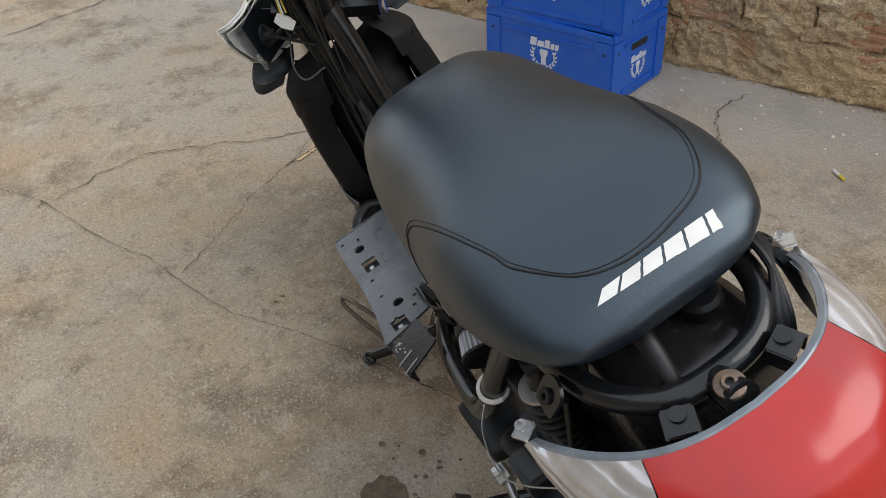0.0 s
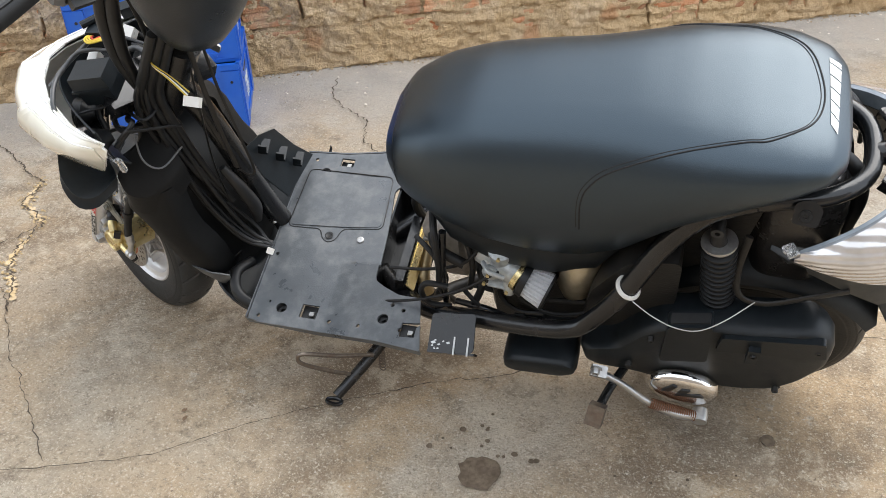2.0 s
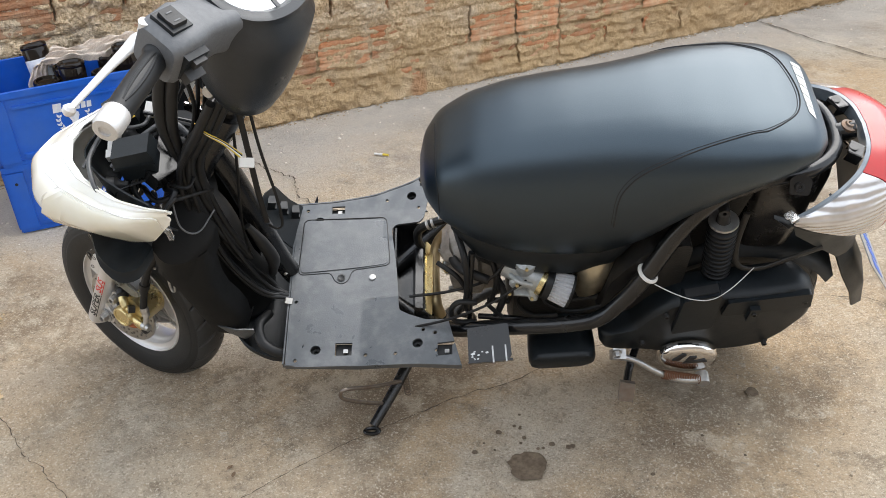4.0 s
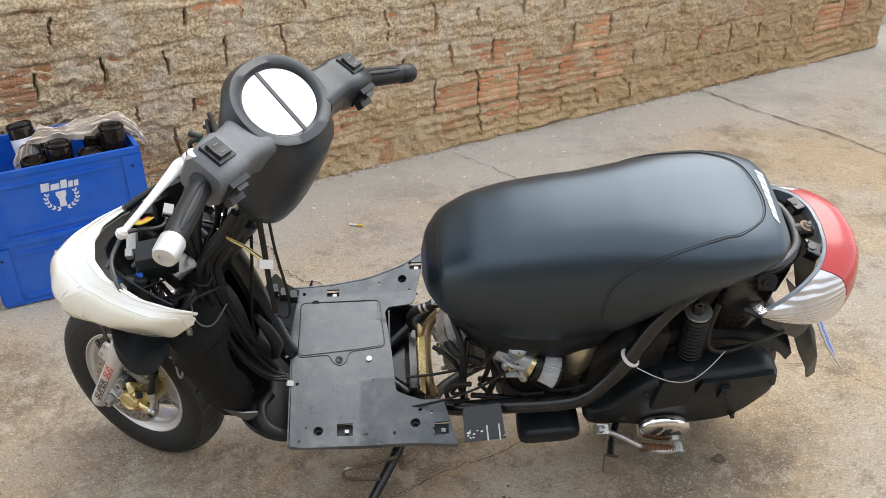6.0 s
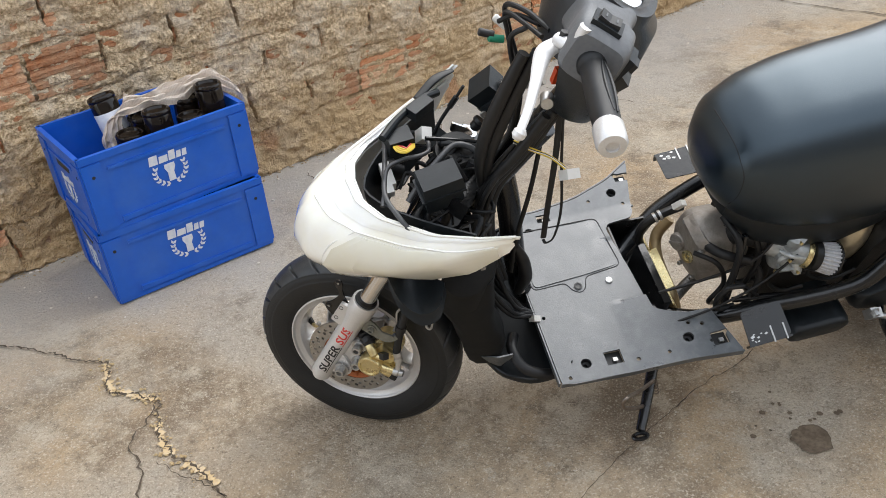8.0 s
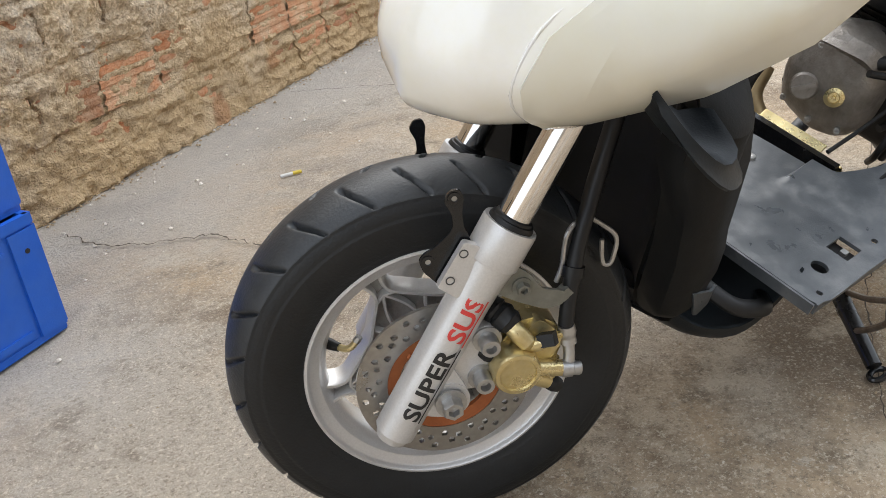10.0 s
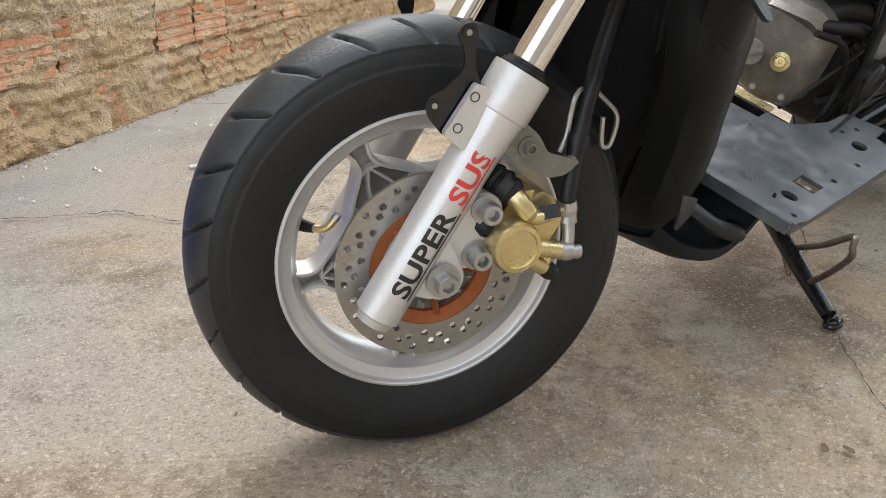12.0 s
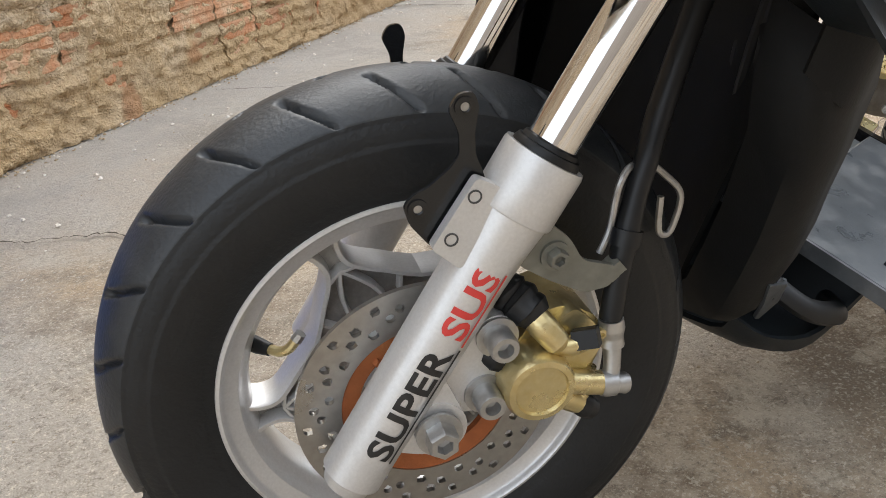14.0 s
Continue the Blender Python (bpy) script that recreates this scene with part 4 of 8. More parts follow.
lathe(bm, [(0.008, -0.05), (0.03, -0.05), (0.034, -0.03), (0.04, 0.0), (0.034, 0.03), (0.03, 0.06), (0.008, 0.06)], seg=40)
part("hub", bm, M_SILVER, wheel)
bm = bm_new()
tube(bm, [(-0.111, 0.0, -0.031), (-0.104, -0.006, -0.0285), (-0.098, -0.012, -0.0255)], (0.0062, 0.0058, 0.0045), 12)
valve = part("tyre_valve", bm, M_HOSE, wheel, "bent brass tyre valve with a black rubber foot")
bm = bm_new()
tube(bm, [(-0.099, -0.011, -0.026), (-0.093, -0.017, -0.022), (-0.0895, -0.020, -0.016), (-0.0885, -0.021, -0.008)], (0.0036, 0.0036, 0.0036, 0.0034), 10)
part("valve_stem", bm, M_GOLD, valve, "brass stem")
bm = bm_new()
tube(bm, [(-0.0885, -0.021, -0.008), (-0.088, -0.0215, -0.002)], (0.0044, 0.0040), 8)
part("valve_cap", bm, M_STEEL, valve)


def disc_mesh():
    """Drilled brake disc with real holes, cut as a ring of rows and columns."""
    bm = bm_new()
    rows, cols = [0.058 + 0.0305 * k / 21 for k in range(22)], 320
    y0, y1 = -0.0585, -0.0545
    holes = [(r, math.radians(q + 24 * k)) for k in range(15) for r, q in ((0.081, 1), (0.0665, 8), (0.0762, 14), (0.0714, 20))]
    holes = [(r * math.cos(q), r * math.sin(q)) for r, q in holes]
    grid, solid = {}, {}
    for i in range(len(rows) - 1):
        for j in range(cols):
            r, a = (rows[i] + rows[i + 1]) / 2, 2 * math.pi * (j + 0.5) / cols
            x, z = r * math.cos(a), r * math.sin(a)
            solid[i, j] = all((x - p) ** 2 + (z - q) ** 2 > 0.0033 ** 2 for p, q in holes)
    for s, y in ((0, y0), (1, y1)):
        for i, r in enumerate(rows):
            for j in range(cols):
                a = 2 * math.pi * j / cols
                grid[s, i, j] = bm.verts.new((r * math.cos(a), y, r * math.sin(a)))
    for (i, j), ok in solid.items():
        if not ok:
            continue
        n = (j + 1) % cols
        for s in (0, 1):
            bm.faces.new((grid[s, i, j], grid[s, i, n], grid[s, i + 1, n], grid[s, i + 1, j]))
        for di, dj, e in ((-1, 0, ((i, j), (i, n))), (1, 0, ((i + 1, j), (i + 1, n))), (0, -1, ((i, j), (i + 1, j))), (0, 1, ((i, n), (i + 1, n)))):
            if not solid.get((i + di, (j + dj) % cols), False):
                (a, b), (c, d) = e
                bm.faces.new((grid[0, a, b], grid[0, c, d], grid[1, c, d], grid[1, a, b]))
    bmesh.ops.delete(bm, geom=[v for v in bm.verts if not v.link_faces], context="VERTS")
    for v in bm.verts:
        for p, q in holes:
            d = math.hypot(v.co.x - p, v.co.z - q)
            if d < 0.0040:
                v.co.x, v.co.z = p + (v.co.x - p) * 0.0032 / d, q + (v.co.z - q) * 0.0032 / d
    return bm


disc = part("brake_disc", disc_mesh(), M_DISC, wheel, "drilled steel brake disc")
bm = bm_new()
lathe(bm, [(0.046, -0.0555), (0.0585, -0.0575), (0.0585, -0.0525), (0.046, -0.0505)], seg=72, ring=True)
for k in range(5):
    a = radians(20 + 72 * k)
    tube(bm, [(0.03 * math.cos(a), -0.053, 0.03 * math.sin(a)), (0.05 * math.cos(a), -0.053, 0.05 * math.sin(a))], 0.009, 8, flat=0.3)
part("disc_carrier", bm, M_RUST, wheel, "rust-orange disc carrier")


# fork
def fork_leg(side, decal):
    y = side * 0.084
    bm = bm_new()
    lathe(bm, [(0.006, -0.066), (0.0155, -0.064), (0.0175, -0.057), (0.0202, -0.055), (0.0203, 0.0), (0.0207, 0.100), (0.0218, 0.126), (0.0236, 0.1445), (0.0252, 0.1450), (0.0257, 0.1462), (0.0257, 0.180), (0.0250, 0.1825), (0.0215, 0.1825), (0.0205, 0.180), (0.012, 0.180)], (-0.030, y, 0), (0, 0, 1), 48)
    prism(bm, round_poly([(-0.04, -0.03), (0.005, -0.02), (0.018, 0.0), (0.014, 0.014), (-0.03, 0.045)], 0.008), -0.011, 0.011, Matrix.Translation((0, y, 0)) @ Matrix.Rotation(radians(90), 4, "X"), 0.002)
    lathe(bm, [(0.006, -0.012), (0.0185, -0.012), (0.0195, 0.0), (0.0195, 0.012), (0.006, 0.012)], (0, y, 0), (0, side, 0), 28)
    leg = part("fork_leg", bm, M_SILVER, scooter, "silver fork leg with painted lettering" if decal else "silver fork leg", STEER)
    bm = bm_new()
    lathe(bm, [(0.0155, 0.176), (0.0155, 0.50)], (-0.030, y, 0), (0, 0, 1), 40)
    part("stanchion", bm, M_CHROME, leg, "chrome fork tube")
    bm = bm_new()
    lathe(bm, [(0.0157, 0.179), (0.0212, 0.1805), (0.0212, 0.184), (0.0198, 0.187), (0.0180, 0.1875), (0.0172, 0.190), (0.0157, 0.191)], (-0.030, y, 0), (0, 0, 1), 40)
    part("dust_seal", bm, M_HOSE, leg, "black rubber dust seal")
    return leg


left_leg = fork_leg(-1, True)
right_leg = fork_leg(1, False)


def wrapped_text(words, size, z0, z1, mat, name, label):
    """Lettering round the fork leg, reading upwards."""
    cu = bpy.data.curves.new(name, "FONT")
    cu.body, cu.size, cu.extrude, cu.offset = words, size, 0.0, size * 0.026
    cu.resolution_u = 3
    ob = new("lettering_source", cu)
    dg = bpy.context.evaluated_depsgraph_get()
    me = bpy.data.meshes.new_from_object(ob.evaluated_get(dg))
    bpy.data.objects.remove(ob)
    bm = bm_new()
    bm.from_mesh(me)
    bmesh.ops.triangulate(bm, faces=bm.faces)
    bmesh.ops.subdivide_edges(bm, edges=[e for e in bm.edges if e.calc_length() > 0.006], cuts=2)
    x0, wide = min(v.co.x for v in bm.verts), max(v.co.x for v in bm.verts)
    R = 0.0204
    for v in bm.verts:
        z = z0 + (v.co.x - x0) / (wide - x0) * (z1 - z0)
        q = (v.co.y * 0.80 - 0.0060) / R
        rr = R + 0.0004 * max(0, z) / 0.112 + 0.0003
        v.co = V(-0.030 - rr * math.sin(q), -0.084 - rr * math.cos(q), z)
    part(name, bm, mat, left_leg, label, smooth=0)


def underline(z0, z1, mat):
    bm = bm_new()
    R = 0.0204
    rows = []
    for k in range(13):
        z = z0 + (z1 - z0) * k / 12
        rr = R + 0.0004 * max(0, z) / 0.112 + 0.0008
        rows.append([V(-0.030 - rr * math.sin(q), -0.084 - rr * math.cos(q), z) for q in [(-0.0094 + 0.0008 * j) / R for j in range(3)]])
    loft(bm, rows, caps=False, closed=False)
    part("underline", bm, mat, left_leg, smooth=0)


wrapped_text("SUPER", 0.0280, -0.028, 0.056, M_BLACK, "lettering", "black block capitals")
wrapped_text("SUS", 0.0280, 0.0645, 0.113, M_REDINK, "lettering", "red block capitals")
underline(-0.029, 0.059, M_BLACK)
underline(0.061, 0.113, M_REDINK)

Y90 = Matrix.Rotation(radians(90), 4, "X")


def side_plate(bm, poly, y0, y1, bevel=0.001):
    """A plate in the wheel's plane: poly of (x, z), from y0 to y1."""
    prism(bm, poly, -y1, -y0, Y90, bevel)


def hex_bolt(bm, x, z, y_out, length, r, washer=True, hexed=True):
    if washer:
        lathe(bm, [(0.003, 0), (r * 1.45, 0), (r * 1.45, 0.0025), (0.003, 0.0025)], (x, y_out + length, z), (0, -1, 0), 24)
    n = 6 if hexed else 22
    lathe(bm, [(r * 0.3, 0), (r, 0), (r, length * 0.86), (r * 0.9, length), (r * 0.55, length), (r * 0.5, length * 0.55), (r * 0.1, length * 0.5)], (x, y_out + length, z), (0, -1, 0), n)


bm = bm_new()
hex_bolt(bm, 0.0, 0.0, -0.114, 0.015, 0.0105)
part("axle_bolt", bm, M_STEEL, left_leg, "zinc axle bolt")

# brake caliper and its bracket on the left leg
bm = bm_new()
side_plate(bm, round_poly([(-0.02, -0.012), (0.012, 0.012), (0.034, 0.024), (0.03, 0.045), (0.014, 0.084), (-0.004, 0.084), (-0.02, 0.05)], 0.008), -0.088, -0.078)
part("caliper_bracket", bm, M_SILVER, left_leg)
for bx, bz in ((0.02, 0.031), (0.005, 0.070)):
    bm = bm_new()
    hex_bolt(bm, bx, bz, -0.106, 0.018, 0.0095, True, False)
    part("caliper_bolt", bm, M_STEEL, left_leg, "zinc socket bolt")
bm = bm_new()
side_plate(bm, round_poly([(0.022, 0.062), (0.032, 0.036), (0.070, 0.038), (0.084, 0.060), (0.080, 0.090), (0.066, 0.106), (0.040, 0.106), (0.026, 0.094)], 0.010), -0.084, -0.034, 0.004)
side_plate(bm, round_poly([(0.030, 0.080), (0.040, 0.108), (0.062, 0.103), (0.074, 0.094), (0.074, 0.070), (0.050, 0.066)], 0.006), -0.092, -0.078, 0.002)
lathe(bm, [(0.005, 0), (0.0225, 0), (0.0235, 0.003), (0.0235, 0.024), (0.0215, 0.028), (0.0178, 0.0285), (0.0168, 0.0262), (0.003, 0.0262)], (0.041, -0.082, 0.055), (0, -1, 0), 40)
tube(bm, [(0.056, -0.094, 0.060), (0.070, -0.097, 0.064), (0.088, -0.097, 0.070)], (0.0088, 0.0084, 0.0080), 16)
tube(bm, [(0.058, -0.088, 0.050), (0.074, -0.090, 0.048), (0.087, -0.090, 0.0475)], (0.0095, 0.0085, 0.0075), 12)
tube(bm, [(0.078, -0.084, 0.072), (0.082, -0.086, 0.060), (0.084, -0.088, 0.050)], 0.0075, 12)
caliper = part("brake_caliper", bm, M_GOLD, scooter, "gold-zinc brake caliper", STEER)
bm = bm_new()
tube(bm, [(0.014, -0.088, 0.094), (0.024, -0.095, 0.090), (0.034, -0.099, 0.0862), (0.0385, -0.1015, 0.0848), (0.0415, -0.103, 0.0838)], (0.0085, 0.0092, 0.0088, 0.0080, 0.0030), 18)
part("slide_pin", bm, M_GOLD, caliper)
bm = bm_new()
tube(bm, [(0.036, -0.096, 0.080), (0.046, -0.100, 0.086), (0.054, -0.100, 0.093)], (0.0065, 0.0068, 0.0066), 12)
part("bleed_boss", bm, M_GOLD, caliper)
for cx, cz, r in ((0.067, 0.099, 0.0035), (0.034, 0.041, 0.003)):
    bm = bm_new()
    lathe(bm, [(0.001, 0), (r, 0), (r, 0.004), (r * 0.5, 0.0045), (0.001, 0.003)], (cx, -0.091, cz), (0, -1, 0), 12)
    part("caliper_screw", bm, M_GOLD, caliper)
bm = bm_new()
tube(bm, [(-0.006, -0.072, 0.098), (0.002, -0.078, 0.096), (0.005, -0.080, 0.0955), (0.009, -0.083, 0.095), (0.012, -0.086, 0.0942), (0.016, -0.088, 0.0935), (0.021, -0.092, 0.092)], (0.010, 0.0135, 0.0118, 0.0140, 0.0120, 0.0132, 0.0098), 18)
tube(bm, [(0.006, -0.082, 0.054), (0.014, -0.084, 0.056), (0.024, -0.086, 0.056)], (0.007, 0.0105, 0.009), 14)
part("rubber_boot", bm, M_HOSE, caliper, "black rubber boot")
bm = bm_new()
tube(bm, [(0.086, -0.09, 0.0475), (0.092, -0.09, 0.0470), (0.099, -0.09, 0.0465)], (0.0078, 0.0085, 0.0070), 14)
part("dust_cap", bm, M_HOSE, caliper)
bm = bm_new()
box(bm, (0.013, 0.012, 0.016), axis_frame((0.0525, -0.102, 0.0955), (0.5, -0.4, 0.6)), 0.003)
part("nipple_cap", bm, M_HOSE, caliper, "black rubber nipple cap")
bm = bm_new()
lathe(bm, [(0.002, 0), (0.0085, 0), (0.0092, 0.004), (0.0085, 0.010), (0.0068, 0.011), (0.0072, 0.017), (0.0060, 0.019), (0.002, 0.019)], (0.086, -0.097, 0.069), (0.9, -0.1, 0.4), 18)
part("banjo_bolt", bm, M_STEEL, caliper)
bm = bm_new()
tube(bm, [(0.091, -0.0965, 0.074), (0.087, -0.094, 0.084), (0.081, -0.090, 0.095)], (0.0058, 0.0056, 0.0062), 12)
tube(bm, [(0.081, -0.090, 0.094), (0.078, -0.0895, 0.099), (0.0745, -0.089, 0.104), (0.070, -0.089, 0.110)], (0.0088, 0.0078, 0.0090, 0.0080), 14)
part("hose_fitting", bm, M_STEEL, caliper)
bm = bm_new()
tube(bm, [(0.070, -0.089, 0.109), (0.061, -0.085, 0.132), (0.0525, -0.080, 0.158), (0.046, -0.074, 0.182), (0.042, -0.068, 0.205), (0.040, -0.055, 0.235), (0.030, -0.042, 0.30), (0.012, -0.03, 0.40), (0.0, -0.02, 0.52)], (0.0075, 0.0075, 0.0085, 0.0075, 0.0078, 0.0085, 0.0085, 0.0085, 0.0085), 14)
tube(bm, [(0.0535, -0.0805, 0.154), (0.0505, -0.0785, 0.164)], 0.0105, 14)
part("brake_hose", bm, M_HOSE, caliper, "black rubber brake hose")
bm = bm_new()
tube(bm, [(0.044, -0.077, 0.142), (0.0415, -0.076, 0.158), (0.034, -0.075, 0.176), (0.030, -0.075, 0.187), (0.033, -0.070, 0.196), (0.042, -0.062, 0.200), (0.050, -0.056, 0.198)], 0.0024, 8)
tube(bm, [(0.058, -0.052, 0.204), (0.073, -0.050, 0.2015), (0.088, -0.050, 0.198), (0.0955, -0.050, 0.191), (0.101, -0.050, 0.176), (0.1015, -0.050, 0.168), (0.096, -0.050, 0.166), (0.090, -0.050, 0.172), (0.080, -0.050, 0.188)], 0.0024, 8)
part("hose_guide", bm, M_STEEL, caliper, "bent wire hose guide")
bm = bm_new()
side_plate(bm, round_poly([(-0.012, 0.118), (0.012, 0.117), (0.040, 0.119), (0.054, 0.130), (0.050, 0.143), (0.026, 0.137), (0.010, 0.146), (-0.012, 0.150)], 0.005), -0.092, -0.088)
box(bm, (0.009, 0.012, 0.012), pose(0.052, -0.085, 0.139, 0, 20, 0), 0.002)
hex_bolt(bm, 0.0065, 0.133, -0.101, 0.009, 0.0065)
part("hose_bracket", bm, material("dull_zinc", (0.17, 0.17, 0.145), (0.23, 0.23, 0.20), 120, 0.5, metal=0.5, dirt=(0.10, 0.09, 0.07), dirt_amount=0.4, dirt_scale=40), left_leg, "dull zinc hose bracket")

# silver lug and black bracket in front of each leg
for leg, sy in ((left_leg, -1), (right_leg, 1)):
    bm = bm_new()
    side_plate(bm, round_poly([(-0.0685, 0.108), (-0.046, 0.104), (-0.040, 0.152), (-0.052, 0.157), (-0.0665, 0.156)], 0.003), sy * 0.094 - 0.004, sy * 0.094 + 0.004)
    part("mounting_lug", bm, M_SILVER, leg)
    for hx, hz in ((-0.062, 0.146), (-0.061, 0.118)):
        bm = bm_new()
        lathe(bm, [(0.0032, 0), (0.0042, 0), (0.0042, 0.0092), (0.0032, 0.0092)], (hx, sy * 0.0942 - sy * 0.0048, hz), (0, sy, 0), 16, ring=True)
        lathe(bm, [(0.0006, 0.0), (0.0032, 0.0), (0.0032, 0.0080), (0.0014, 0.0080), (0.0006, 0.0066)], (hx, sy * 0.0942 - sy * 0.0048, hz), (0, sy, 0), 12)
        part("lug_screw", bm, M_STAY, leg)
    bm = bm_new()
    side_plate(bm, round_poly([(-0.064, 0.106), (-0.083, 0.113), (-0.0915, 0.121), (-0.0895, 0.130), (-0.0845, 0.136), (-0.0785, 0.152), (-0.0775, 0.161), (-0.0845, 0.172), (-0.0965, 0.180), (-0.0965, 0.190), (-0.089, 0.1955), (-0.082, 0.190), (-0.0765, 0.176), (-0.069, 0.165), (-0.062, 0.160), (-0.050, 0.15)], 0.0035), sy * 0.086 - 0.0015, sy * 0.086 + 0.0015, 0.0005)
    br = part("fender_bracket", bm, M_PAINT, leg, "black steel bracket")
    for hx, hz in ((-0.0895, 0.186), (-0.0835, 0.1235)):
        bm = bm_new()
        lathe(bm, [(0.0026, 0), (0.0058, 0), (0.0058, 0.0014), (0.0030, 0.0018), (0.0026, 0.0014)], (hx, sy * 0.0873, hz), (0, sy, 0), 18, ring=True)
        part("eyelet", bm, M_PAINT, br)
        bm = bm_new()
        lathe(bm, [(0.0005, 0.0), (0.0026, 0.0), (0.0026, 0.0006), (0.0005, 0.0006)], (hx, sy * 0.0873, hz), (0, sy, 0), 12)
        part("rivet", bm, M_STEEL, br)

# steering column, lower clamp
bm = bm_new()
tube(bm, [(0.034, 0, 0.46), (0.068, 0, 0.76)], 0.019, 24)
box(bm, (0.075, 0.20, 0.03), pose(-0.008, 0, 0.48), 0.008)
part("steering_column", bm, M_PAINT, scooter, "black steering column", STEER)

# handlebar cover with the gauge
GA = Matrix.Translation((0.018, -0.002, 0.893)) @ Matrix.Rotation(radians(12.5), 4, "Y")


def oval(cx, cy, z, ax, ay, k=44, p=0.92, m=None):
    out = []
    for i in range(k):
        q = 2 * math.pi * i / k
        c, s = math.cos(q), math.sin(q)
        v = V(cx + ax * math.copysign(abs(c) ** p, c), cy + ay * math.copysign(abs(s) ** p, s), z)
        out.append(m @ v if m else v)
    return out


bm = bm_new()
rings = [oval(0, 0, -0.004, 0.059, 0.080, m=GA), oval(0, 0, 0.003, 0.061, 0.082, m=GA), oval(0, 0, 0.008, 0.066, 0.088, m=GA), oval(0, 0, 0.007, 0.076, 0.099, m=GA), oval(0, 0, -0.006, 0.081, 0.105, m=GA)]
for z, cx, ax, ay in ((0.855, 0.030, 0.083, 0.106), (0.82, 0.036, 0.082, 0.103), (0.785, 0.044, 0.077, 0.096), (0.75, 0.054, 0.067, 0.085), (0.72, 0.063, 0.056, 0.071), (0.695, 0.071, 0.043, 0.053), (0.685, 0.073, 0.03, 0.038)):
    rings.append(oval(cx, 0.002, z, ax, ay))
loft(bm, rings, caps=False)
gone = [f for f in bm.faces if f.calc_center_median().z < 0.80 and f.calc_center_median().x < 0.055 - 0.35 * (f.calc_center_median().z - 0.70)]
bmesh.ops.delete(bm, geom=gone, context="FACES")
bmesh.ops.solidify(bm, geom=list(bm.faces), thickness=0.003)
cover = part("handlebar_cover", bm, M_COVER, scooter, "dark grey plastic handlebar cover", STEER, smooth=50)
for s in (-1, 1):
    half = []
    for i in range(25):
        q = math.pi * i / 24
        half.append((0.057 * math.cos(q), s * (0.0045 + 0.073 * math.sin(q))))
    bm = bm_new()
    prism(bm, half, -0.002, 0.003, GA, 0.001)
    part("gauge_window", bm, M_DIAL, cover, "gauge glass with the sky's reflection painted white")
bm = bm_new()
prism(bm, [(-0.06, -0.004), (0.06, -0.004), (0.06, 0.004), (-0.06, 0.004)], -0.003, 0.0045, GA, 0.0012)
prism(bm, [(-0.058, -0.06), (0.058, -0.06), (0.058, 0.06), (-0.058, 0.06)], -0.0065, -0.0035, GA)
part("gauge_bar", bm, M_COVER, cover)
# black disc stands in for the shade of a screw recess
bm = bm_new()
lathe(bm, [(0.001, 0), (0.006, 0), (0.007, 0.002), (0.001, 0.002)], (0.105, 0.03, 0.76), (0.9, 0.25, -0.2), 14)
part("screw_recess", bm, M_BLACK, cover)


